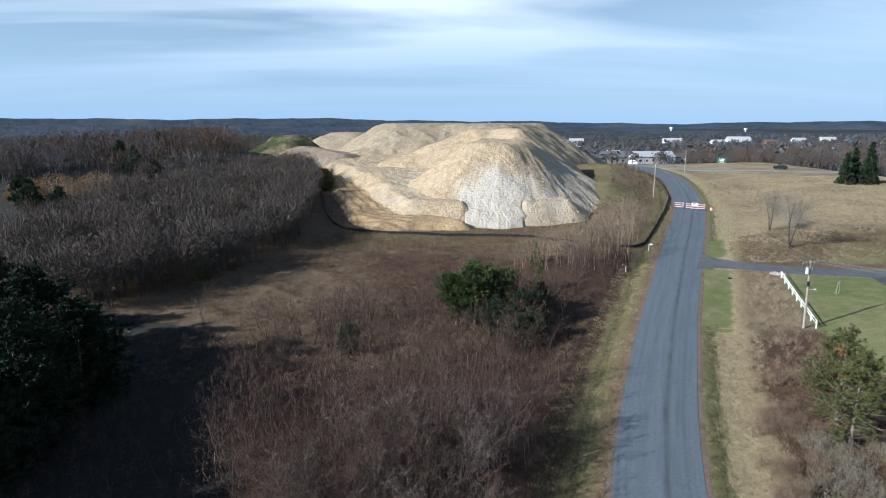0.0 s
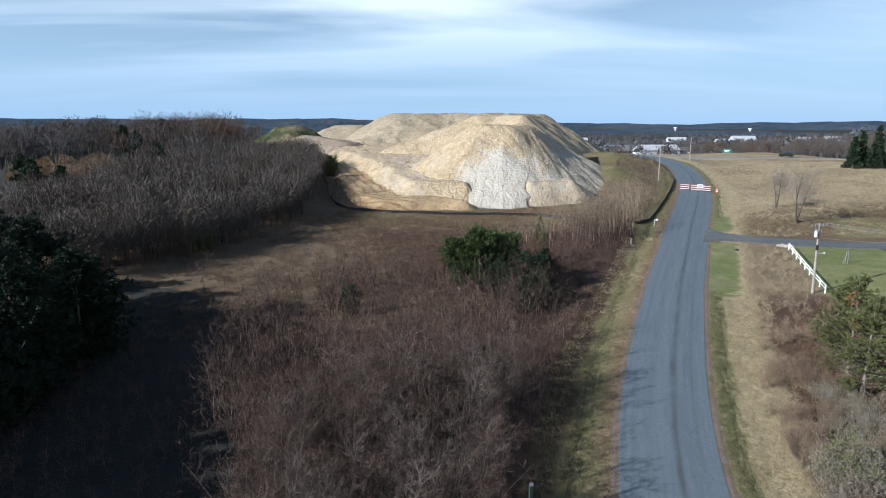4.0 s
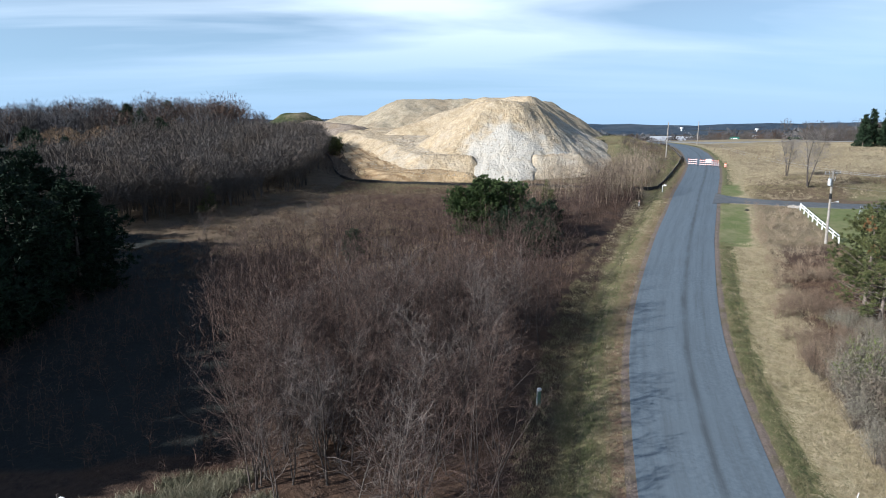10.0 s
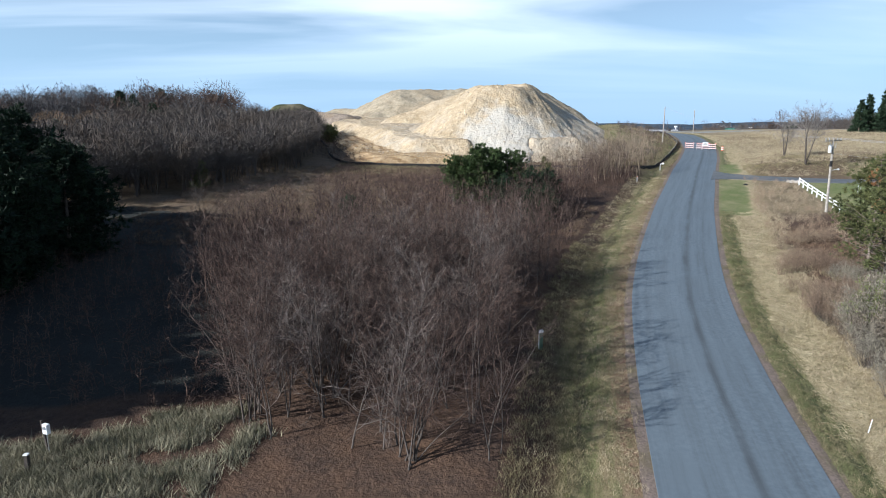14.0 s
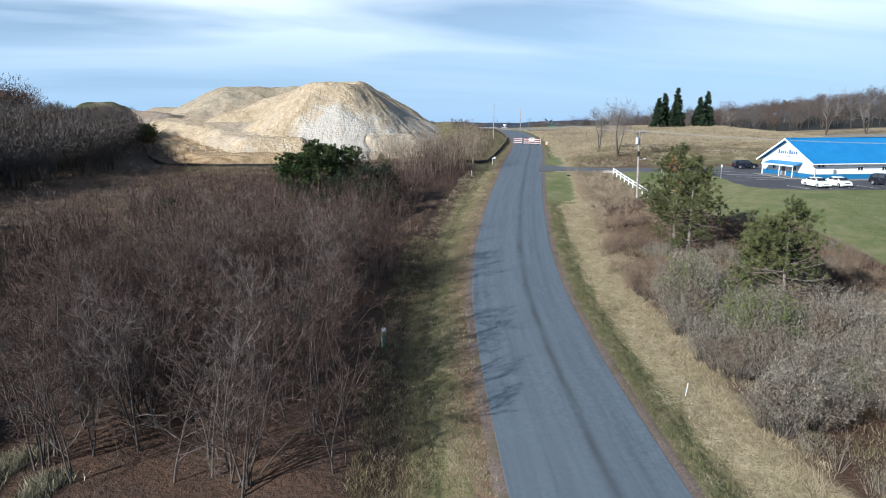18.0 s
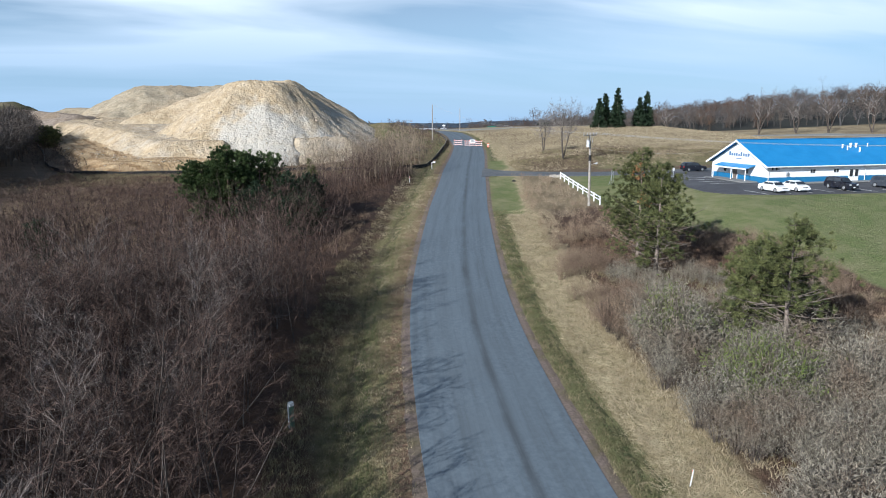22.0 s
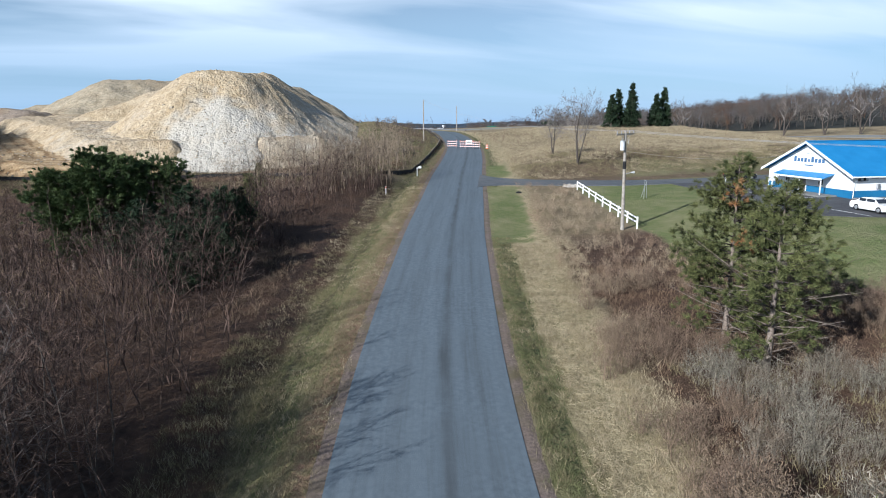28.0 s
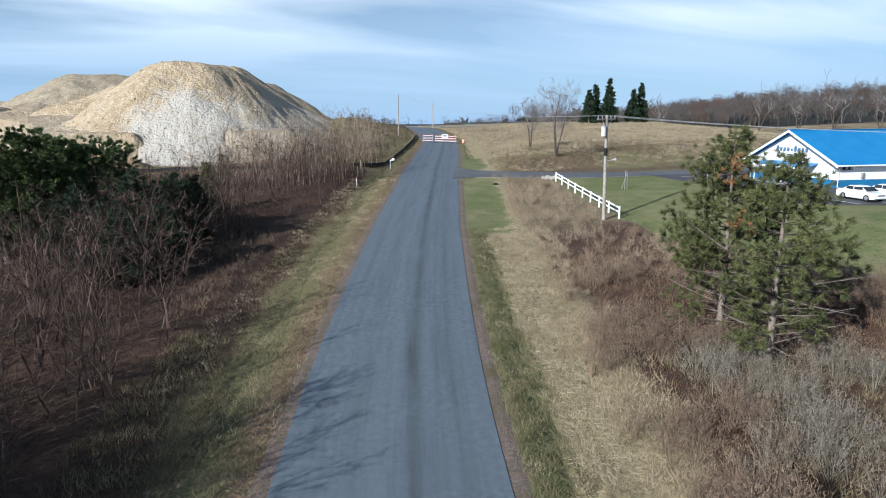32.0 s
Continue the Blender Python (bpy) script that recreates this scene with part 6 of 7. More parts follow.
part("boom", box((4.2, 0.4, 0.6), (2.4, -0.2, 3.5), 0.05, turn=Matrix.Rotation(radians(-38), 4, "Y")), YELLOW, t)
part("stick", box((3.0, 0.3, 0.4), (4.4, -0.2, 3.6), 0.05, turn=Matrix.Rotation(radians(70), 4, "Y")), YELLOW, t)
part("bucket", box((0.9, 1.0, 0.8), (4.8, -0.2, 2.0), 0.15), BLACK, t)
t = thing("dark_car", at(122.5, 224, 0.3, 150), "dark car far off on the highway", "car")
part("body", box((4.6, 1.8, 0.9), (0, 0, 0.75), 0.2), NEEDLE_DARK, t)
part("cabin", box((2.4, 1.6, 0.7), (-0.2, 0, 1.45), 0.25), GLASS_FAR, t)
for sx in (-1.4, 1.4):
    for sy in (-0.8, 0.8):
        part("wheel", rod((sx, sy - 0.1, 0.35), (sx, sy + 0.1, 0.35), 0.35, 0.35, 12), BLACK, t)

# ---- poles, fence, barricades ----
def fence_rails():
    a, b = Vector((54.4, 95.6)), Vector((47.9, 75.0))
    t = thing("rail_fence", pose(a.x, a.y, gz(a.x, a.y)), "white two-rail plank fence along the lawn", "fence")
    n = 9
    tops = []
    for k in range(n):
        p = a.lerp(b, k / (n - 1))
        z = gz(p.x, p.y)
        tops.append(Vector((p.x - a.x, p.y - a.y, z - gz(a.x, a.y))))
        part("post", box((0.13, 0.13, 1.35), tops[-1] + Vector((0, 0, 0.45)), 0.015), WHITE_PAINT, t)
    for k in range(n - 1):
        for h in (0.55, 0.95):
            p, q = tops[k] + Vector((0, 0, h)), tops[k + 1] + Vector((0, 0, h))
            turn = (q - p).to_track_quat("X", "Z").to_matrix().to_4x4()
            part("rail", box(((q - p).length - 0.02, 0.05, 0.15), (p + q) / 2 + Vector((0.06, 0, 0)), 0.008, turn=turn), WHITE_PAINT, t)


fence_rails()


def utility_pole(x, y, h, label, lean=0.0, full=True, turn=20):
    t = thing("utility_pole", pose(x, y, gz(x, y), 0, lean, 0), label, "utility pole")
    part("pole", rod((0, 0, -0.4), (0, 0, h), 0.17, 0.11, 12), POLE_WOOD, t)
    if not full:
        part("insulator", rod((0, 0, h), (0, 0, h + 0.3), 0.05, 0.03), GREY_METAL, t)
        return t
    arm = Matrix.Rotation(radians(turn), 4, "Z")
    part("crossarm", box((2.7, 0.10, 0.13), (0, 0, h - 0.35), 0.01, turn=arm), POLE_WOOD, t)
    for s in (-1, 1):
        part("brace", rod((0, 0, h - 1.05), arm @ Vector((s * 0.75, -0.07, h - 0.38)), 0.018, n=5), GREY_METAL, t)
    for s in (-1.25, -0.62, 0.62, 1.25):
        c = arm @ Vector((s, 0, 0))
        bm = rod((c.x, c.y, h - 0.29), (c.x, c.y, h - 0.16), 0.055, 0.045)
        rod((c.x, c.y, h - 0.16), (c.x, c.y, h - 0.05), 0.035, 0.05, bm=bm)
        part("insulator", bm, GREY_METAL, t)
    can = part("transformer", rod((-0.36, -0.12, h - 1.75), (-0.36, -0.12, h - 0.95), 0.20, 0.20, 16), PALE_GREY, t, "pale grey transformer can")
    part("lid", rod((-0.36, -0.12, h - 0.95), (-0.36, -0.12, h - 0.88), 0.215, 0.16, 16), GREY_METAL, can)
    part("bushing", rod((-0.42, -0.14, h - 0.88), (-0.46, -0.16, h - 0.62), 0.05, 0.03), GREY_METAL, can)
    part("cutout", rod((0.10, -0.28, h - 1.2), (0.16, -0.34, h - 0.75), 0.04, 0.03), GREY_METAL, t)
    part("sleeve", rod((0, 0, h - 3.45), (0, 0, h - 2.75), 0.155, 0.15, 12), BLACK, t, "black band round the pole")
    part("lamp_arm", rod((0.1, -0.05, h - 3.9), (0.62, -0.25, h - 3.75), 0.03), GREY_METAL, t)
    lamp = part("lamp_head", rod((0.58, -0.23, h - 3.78), (0.85, -0.34, h - 3.73), 0.06, 0.09, 10), PALE_GREY, t, "white lamp head")
    part("lens", rod((0.80, -0.32, h - 3.88), (0.80, -0.32, h - 3.80), 0.06, 0.08, 10), GREY_METAL, lamp)
    part("riser_pipe", rod((0.05, 0.17, 0.0), (0.05, 0.13, h - 4.2), 0.03, n=6), GREY_METAL, t)
    return t


def wire(p, q, sag, label="thin grey overhead wire", r=0.008):
    cu = bpy.data.curves.new("overhead_wire", "CURVE")
    cu.dimensions, cu.bevel_depth, cu.bevel_resolution = "3D", r, 0
    sp = cu.splines.new("POLY")
    sp.points.add(20)
    for k in range(21):
        u = k / 20
        c = Vector(p).lerp(Vector(q), u)
        sp.points[k].co = (c.x, c.y, c.z - sag * 4 * u * (1 - u), 1)
    cu.materials.append(WIRE)
    tagged(new("overhead_wire", cu), label, "wire", "overhead wires")


utility_pole(46.5, 75.3, 9.0, "weathered wooden utility pole with transformer and lamp", -1.2)
utility_pole(57.5, 167.0, 9.2, "slim weathered wooden utility pole beside the road", 0.3, False)
utility_pole(91.0, 232, 8.4, "slim distant wooden utility pole beside the road", 0, False)
utility_pole(104, 47, 9.0, "wooden utility pole beyond the parking lot", 0, True)
TOP = Vector((46.35, 75.3, gz(46.5, 75.3) + 8.75))
for s, (dx, dy) in zip((-1.25, -0.62, 0.62, 1.25), ((-1.17, -0.43), (-0.58, -0.21), (0.58, 0.21), (1.17, 0.43))):
    wire(TOP + Vector((dx, dy, 0.2)), (104 + dx, 47 + dy, gz(104, 47) + 8.8), 1.3)
for dx in (-1.17, 1.17):
    wire(TOP + Vector((dx, dx * 0.37, 0.2)), (57.5 + dx * 0.05, 167.0, gz(57.5, 167.0) + 9.35), 1.6)
wire((46.5, 75.3, TOP.z - 1.6), (75.6, 81.0, 12.0), 0.8, "thin grey service wire to the building")


# ---- barricades ----
STRIPE = bpy.data.materials.new("orange_and_white_stripes")
STRIPE.use_nodes = True
_n, _l = STRIPE.node_tree.nodes, STRIPE.node_tree.links
_tc, _wv, _rp = _n.new("ShaderNodeTexCoord"), _n.new("ShaderNodeTexWave"), _n.new("ShaderNodeValToRGB")
_wv.bands_direction, _wv.inputs["Scale"].default_value = "DIAGONAL", 1.5
_rp.color_ramp.interpolation = "CONSTANT"
_rp.color_ramp.elements[0].color, _rp.color_ramp.elements[1].color = (0.62, 0.16, 0.09, 1), (0.80, 0.79, 0.78, 1)
_rp.color_ramp.elements[1].position = 0.5
_l.new(_tc.outputs["Object"], _wv.inputs["Vector"])
_l.new(_wv.outputs["Fac"], _rp.inputs[0])
_l.new(_rp.outputs[0], _n["Principled BSDF"].inputs["Base Color"])
_n["Principled BSDF"].inputs["Roughness"].default_value = 0.45


def barricade(s, w, label, sign=False):
    y = 152.2 + s * -0.38
    x = road_x(y) + s * 0.925
    t = thing("barricade", pose(x, y, gz(x, y) + 0.09, 0, 0, -22), label, "barricade", "barricades across the road")
    for sx in (-w / 2 + 0.12, w / 2 - 0.12):
        part("upright", box((0.06, 0.05, 1.5), (sx, 0, 0.75), 0.006), GREY_METAL, t)
        part("foot", box((0.07, 1.3, 0.06), (sx, 0, 0.03), 0.008), GREY_METAL, t)
        part("sandbag", box((0.28, 0.42, 0.14), (sx, 0.45, 0.12), 0.05), BLACK, t)
    for z in (0.45, 0.93, 1.41):
        part("striped_rail", box((w, 0.03, 0.17), (0, -0.045, z), 0.005), STRIPE, t)
    for sx in (-w / 2 + 0.15, w / 2 - 0.15):
        part("warning_light", rod((sx, -0.01, 1.5), (sx, -0.01, 1.66), 0.07, 0.07), ORANGE, t)
    if sign:
        b = part("sign_board", box((1.25, 0.02, 0.78), (0.05, -0.075, 1.42), 0.01), WHITE_PAINT, t, "white closure sign with dark bars")
        for z, ww in ((1.58, 0.8), (1.30, 1.0)):
            part("lettering_bar", box((ww, 0.008, 0.14), (0.05, -0.089, z)), BLACK, b)


barricade(-2.95, 2.1, "orange and white striped road barricade")
barricade(-0.25, 1.5, "orange and white striped road barricade")
barricade(1.15, 1.7, "striped road barricade that carries a white sign", True)
barricade(3.05, 1.6, "orange and white striped road barricade")


def drum(x, y):
    t = thing("traffic_drum", pose(x, y, gz(x, y) + 0.02), "orange traffic drum with white bands", "traffic drum")
    for k, (z0, z1, r0, r1) in enumerate(((0.06, 0.24, 0.29, 0.285), (0.25, 0.42, 0.28, 0.275), (0.43, 0.60, 0.27, 0.265), (0.61, 0.78, 0.26, 0.255), (0.79, 0.95, 0.25, 0.24))):
        part("band", rod((0, 0, z0), (0, 0, z1), r0, r1, 16), ORANGE if k % 2 == 0 else WHITE_PAINT, t)
    part("rubber_base", rod((0, 0, 0), (0, 0, 0.06), 0.42, 0.40, 16), BLACK, t)
    part("handle", box((0.2, 0.04, 0.07), (0, 0, 0.98), 0.01), ORANGE, t)


drum(66.4, 150.6)


# ---- silt fences ----
def silt_fence(pts, label):
    t = None
    base = Vector((*pts[0], gz(*pts[0])))
    t = thing("silt_fence", Matrix.Translation(base), label, "silt fence")
    dense = []
    for (ax_, ay_), (bx_, by_) in zip(pts, pts[1:]):
        n = max(1, int(math.hypot(bx_ - ax_, by_ - ay_) / 2.4))
        dense += [(ax_ + (bx_ - ax_) * k / n, ay_ + (by_ - ay_) * k / n) for k in range(n)]
    dense.append(pts[-1])
    v = []
    for k, (x, y) in enumerate(dense):
        z = gz(x, y)
        v += [(x - base.x, y - base.y, z - 0.2 - base.z), (x - base.x, y - base.y, z + 0.62 + 0.07 * math.sin(k * 2.3) - base.z)]
        part("stake", box((0.05, 0.05, 1.1), (x - base.x, y - base.y + 0.04, z + 0.35 - base.z)), POLE_WOOD, t)
    f = [(2 * k, 2 * k + 2, 2 * k + 3, 2 * k + 1) for k in range(len(dense) - 1)]
    cloth = put("cloth", mesh_np("cloth", v, f), BLACK, t)
    solid = cloth.modifiers.new("thickness", "SOLIDIFY")
    solid.thickness = 0.02


silt_fence([(-39, 191), (-33, 170), (-29, 152), (-26, 143), (-22, 137.5), (-16.5, 135), (-10.5, 133.5), (0, 132), (8, 131.5), (20, 129), (28, 121)], "sagging black silt fence below the quarry")
silt_fence([(33.8, 114.2), (36.5, 114.6), (39.5, 118), (44, 127), (49.2, 138), (55.5, 152), (61.6, 167), (66.6, 186), (70, 202), (72.6, 218)], "long black silt fence along the road's verge")


# ---- small posts and boxes ----
GREEN_PLASTIC = mat("green_plastic", (0.05, 0.10, 0.07), (0.08, 0.13, 0.09), 0.3, 0.5)


def pedestal():
    t = thing("cable_pedestal", at(5.6, 35.9, 0, 15), "pale cable pedestal with a green back at the thicket's edge", "pedestal")
    part("body", box((0.20, 0.16, 1.15), (0, 0, 0.5), 0.02), GREEN_PLASTIC, t)
    part("cap", box((0.24, 0.20, 0.20), (0, 0, 1.14), 0.03), PALE_GREY, t, "pale cap")
    part("marker", box((0.05, 0.02, 1.2), (-0.14, 0, 0.58)), PALE_GREY, t)


pedestal()
t = thing("meter_post", at(-17.9, 24.9, 0, -20), "white meter box on a leaning post darkened for shade", "meter box")
# bark brown instead of pole wood, to darken the post as shade would
part("post", box((0.11, 0.11, 1.7), (0, 0, 0.75), 0.01, turn=Matrix.Rotation(radians(-8), 4, "Y")), BARK, t)
bx_ = part("meter_box", box((0.30, 0.18, 0.46), (0.16, -0.03, 1.25), 0.02), WHITE_PAINT, t)
part("conduit", rod((0.16, -0.03, -0.1), (0.16, -0.03, 1.0), 0.025), GREY_METAL, t)
part("dial", rod((0.16, -0.12, 1.32), (0.16, -0.15, 1.32), 0.08, 0.08, 12), GREY_METAL, bx_)
t = thing("timber_stub", at(-17.9, 23.6), "short dark timber post with a pale cap", "post")
part("post", box((0.16, 0.16, 0.95), (0, 0, 0.35), 0.01), BARK, t)
part("cap", box((0.2, 0.2, 0.05), (0, 0, 0.85), 0.01), WHITE_PAINT, t)
t = thing("survey_stake", at(19.8, 27.0, 0), "thin white survey stake leaning in dry grass", "stake")
part("shaft", box((0.04, 0.03, 0.75), (0.06, 0, 0.33), turn=Matrix.Rotation(radians(9), 4, "Y")), WHITE_PAINT, t)
part("flag", box((0.02, 0.05, 0.06), (0.11, 0.03, 0.62)), ORANGE, t)
t = thing("mailbox", at(38.6, 112.6, 0, -65), "white mailbox on a white post beside the road", "mailbox")
part("post", box((0.1, 0.1, 1.35), (0, 0, 0.55), 0.01), WHITE_PAINT, t)
part("arm", box((0.9, 0.08, 0.08), (0.35, 0, 1.15), 0.01), WHITE_PAINT, t)
bm = box((0.52, 0.2, 0.12), (0.62, 0, 1.26), 0.01)
rod((0.36, 0, 1.32), (0.88, 0, 1.32), 0.1, 0.1, 12, bm)
mb = part("box", bm, WHITE_PAINT, t)
part("flag", box((0.03, 0.02, 0.16), (0.6, 0.115, 1.42)), ORANGE, mb)
t = thing("marker_post", at(30.6, 99.8), "short white marker post beside the thicket", "post")
part("shaft", box((0.1, 0.06, 1.1), (0, 0, 0.45), 0.01), WHITE_PAINT, t)
part("band", box((0.105, 0.065, 0.12), (0, 0, 0.86)), ORANGE, t)
t = thing("lawn_frame", at(58.2, 87.2, 0, 30), "thin grey pipe frame standing on the lawn", "pipe frame")
for sx in (-0.35, 0.35):
    part("leg", rod((sx, 0, 0), (sx * 0.75, 0, 2.1), 0.03), GREY_METAL, t)
part("top_bar", rod((-0.3, 0, 2.1), (0.3, 0, 2.1), 0.03), GREY_METAL, t)
part("brace", rod((0, 0.5, 0), (0.2, 0, 1.9), 0.025), GREY_METAL, t)
# a small shapeless black lump lying on the mown strip
t = thing("drain_cover", at(46.1, 95.4), "small black lump of rubber in the mown strip", "debris")
bm = bmesh.new()
bmesh.ops.create_icosphere(bm, subdivisions=2, radius=0.3)
for v in bm.verts:
    v.co = Vector((v.co.x * 1.3, v.co.y, max(v.co.z, -0.05) * 0.7)) * (1 + 0.25 * noise.noise(v.co * 4))
part("lump", bm, BLACK, t)
STONE = mat("field_stone", (0.30, 0.27, 0.23), (0.44, 0.40, 0.35), 0.2, 0.95, 0.6, 0.1, vary=0.2)
for k in range(7):
    bm = bmesh.new()
    bmesh.ops.create_icosphere(bm, subdivisions=2, radius=0.28 + 0.08 * (k % 3))
    for v in bm.verts:
        v.co *= 1 + 0.35 * noise.noise(v.co * 3 + Vector((k * 3, 0, 0)))
        v.co.z *= 0.75
    ob = part("boulder", bm, STONE)
    ob.matrix_world = at(54.2 + 0.55 * (k % 4) - 0.2 * (k // 4), 97.3 + 0.5 * (k // 4), 0.12, k * 50)
    tagged(ob, "rough tan boulder at the fence's end", "boulder", "boulders by the fence")


# ---- the building ----
def ribbed(name, c1, c2, pitch, axis_, roughness, sheen=0.0):
    m = mat(name, c1, c2, 1.5, roughness)
    n, l = m.node_tree.nodes, m.node_tree.links
    tc, w, b = n.new("ShaderNodeTexCoord"), n.new("ShaderNodeTexWave"), n.new("ShaderNodeBump")
    w.bands_direction, w.wave_profile = axis_, "SAW"
    w.inputs["Scale"].default_value = 0.314 / pitch
    b.inputs["Strength"].default_value, b.inputs["Distance"].default_value = 0.35, 0.02
    l.new(tc.outputs["Object"], w.inputs["Vector"])
    l.new(w.outputs["Fac"], b.inputs["Height"])
    l.new(b.outputs[0], n["Principled BSDF"].inputs["Normal"])
    return m


BLUE_ROOF = ribbed("blue_metal_roof", (0.018, 0.175, 0.40), (0.026, 0.205, 0.45), 0.3, "X", 0.5)
BLUE_WALL = ribbed("blue_metal_cladding", (0.014, 0.125, 0.27), (0.02, 0.15, 0.31), 0.23, "X", 0.5)
WHITE_WALL = ribbed("white_metal_cladding", (0.72, 0.73, 0.74), (0.79, 0.80, 0.81), 0.23, "X", 0.5)
WHITE_WALL_Y = ribbed("white_gable_cladding", (0.72, 0.73, 0.74), (0.79, 0.80, 0.81), 0.23, "Y", 0.5)
BLUE_WALL_Y = ribbed("blue_gable_cladding", (0.014, 0.125, 0.27), (0.02, 0.15, 0.31), 0.23, "Y", 0.5)
GLASS = mat("dark_window_glass", (0.02, 0.025, 0.03), (0.035, 0.04, 0.05), 1.0, 0.08)
DOOR_BROWN = mat("brown_door", (0.16, 0.13, 0.11), (0.20, 0.165, 0.14), 0.4, 0.6)
SIGN_BLUE = mat("blue_lettering", (0.05, 0.12, 0.24), (0.07, 0.15, 0.28), 0.3, 0.6)
L, W, EAVE, RIDGE = 46.0, 13.0, 2.62, 5.75
hall = thing("commercial_building", pose(74.5, 74.5, gz(74.5, 76) + 0.02, 0, 0, -10.5), "long white and blue metal-clad building with blue roof", "building")


def quad_prism(pts, thick, bm=None):
    """A flat piece through pts, thickened along its normal."""
    bm = bm or bmesh.new()
    a = [Vector(p) for p in pts]
    n = (a[1] - a[0]).cross(a[2] - a[0]).normalized() * thick
    lo, hi = [bm.verts.new(p) for p in a], [bm.verts.new(p + n) for p in a]
    bm.faces.new(lo[::-1])
    bm.faces.new(hi)
    for k in range(len(a)):
        j = (k + 1) % len(a)
        bm.faces.new((lo[k], lo[j], hi[j], hi[k]))
    return bm


part("lower_wall", box((L, 0.16, 1.02), (L / 2, 0.08, 0.35)), BLUE_WALL, hall, "blue metal wainscot")
part("upper_wall", box((L, 0.14, EAVE - 0.86), (L / 2, 0.09, 0.86 + (EAVE - 0.86) / 2)), WHITE_WALL, hall)
part("rear_wall", box((L, 0.16, EAVE + 0.3), (L / 2, W - 0.08, (EAVE - 0.3) / 2)), WHITE_WALL, hall)
part("gable_wainscot", box((0.16, W - 0.34, 1.02), (0.08, W / 2, 0.35)), BLUE_WALL_Y, hall, "blue metal wainscot")
part("gable_wall", quad_prism([(0.16, 0.17, 0.86), (0.16, W - 0.17, 0.86), (0.16, W - 0.17, EAVE), (0.16, W / 2, RIDGE - 0.05), (0.16, 0.17, EAVE)], -0.14), WHITE_WALL_Y, hall)
part("far_gable", quad_prism([(L, 0.17, -0.2), (L, W - 0.17, -0.2), (L, W - 0.17, EAVE), (L, W / 2, RIDGE - 0.05), (L, 0.17, EAVE)], -0.14), WHITE_WALL_Y, hall)
sl = (RIDGE - EAVE) / (W / 2)
OV = 0.65
for nm, ys_ in (("roof_slope", (-OV, W / 2)), ("roof_slope", (W / 2, W + OV))):
    z0, z1 = EAVE + (sl * ys_[0] if ys_[0] <= 0 else RIDGE - EAVE), RIDGE if ys_[1] == W / 2 else EAVE - sl * OV
    part(nm, quad_prism([(-OV, ys_[0], z0 + 0.06), (L + OV, ys_[0], z0 + 0.06), (L + OV, ys_[1], z1 + 0.06), (-OV, ys_[1], z1 + 0.06)], 0.09), BLUE_ROOF, hall)
part("ridge_cap", box((L + 2 * OV, 0.4, 0.05), (L / 2, W / 2, RIDGE + 0.17), 0.01), BLUE_ROOF, hall)
for s in (0, 1):
    y0, y1 = (-OV - 0.02, W / 2) if s == 0 else (W + OV + 0.02, W / 2)
    za, zb = EAVE - sl * OV, RIDGE
    part("rake_trim", quad_prism([(-OV - 0.03, y0, za - 0.16), (-OV - 0.03, y1, zb - 0.13), (-OV - 0.03, y1, zb + 0.13), (-OV - 0.03, y0, za + 0.14)], 0.04 if s else -0.04), WHITE_PAINT, hall, "white rake trim")
part("gutter", box((L + 2 * OV, 0.13, 0.14), (L / 2, -OV - 0.06, EAVE - sl * OV + 0.05), 0.02), WHITE_PAINT, hall, "white gutter")
part("soffit", box((L + 2 * OV - 0.1, OV - 0.02, 0.02), (L / 2, -OV / 2, EAVE - sl * OV - 0.02)), WHITE_PAINT, hall)
for x in (0.1, 15.3, 30.2, 45.6):
    bm = rod((x, -0.09, -0.1), (x, -0.09, EAVE - 0.5), 0.045, n=8)
    rod((x, -0.09, EAVE - 0.5), (x, -OV, EAVE - 0.28), 0.045, n=8, bm=bm)
    part("downspout", bm, WHITE_PAINT, hall)


def window(x, w, h, z, n=2, gable=False):
    """Framed window on the long side, or on the gable at x along it."""
    def loc(a, d):
        return (d, a, 0) if gable else (a, d, 0)

    def blk(a, sx, sz, zz, d, t):
        size = (t, sx, sz) if gable else (sx, t, sz)
        p = Vector(loc(a, d))
        return box(size, (p.x, p.y, zz))

    t = part("window", blk(x, w, h, z, 0.012, 0.03), GLASS, hall)
    for dx in (-w / 2, w / 2):
        part("window_frame", blk(x + dx, 0.07, h + 0.07, z, -0.01, 0.06), WHITE_PAINT, t)
    for dz in (-h / 2, h / 2):
        part("window_frame", blk(x, w, 0.07, z + dz, -0.012, 0.06), WHITE_PAINT, t)
    for k in range(1, n):
        part("muntin", blk(x - w / 2 + w * k / n, 0.05, h, z, -0.006, 0.03), WHITE_PAINT, t)


for x in (7.0, 10.7, 20.1, 25.2, 29.0):
    window(x, 0.85, 0.55, 1.62)
window(9.6, 0.75, 0.75, 1.45, 2, True)
window(4.4, 0.75, 0.75, 1.45, 2, True)
for x, w in ((2.6, 0.8), (14.8, 0.9), (23.1, 0.9)):
    part("soffit_vent", box((w, 0.06, 0.14), (x, -0.03, 2.2), 0.01), GREY_METAL, hall, "grey wall vent")
for x in (0.75, 1.35):
    ac = part("exhaust_hood", box((0.42, 0.3, 0.42), (x, -0.16, 2.12), 0.04), BLACK, hall, "black exhaust hood")
    part("grille", box((0.3, 0.02, 0.3), (x, -0.32, 2.12)), GREY_METAL, ac)
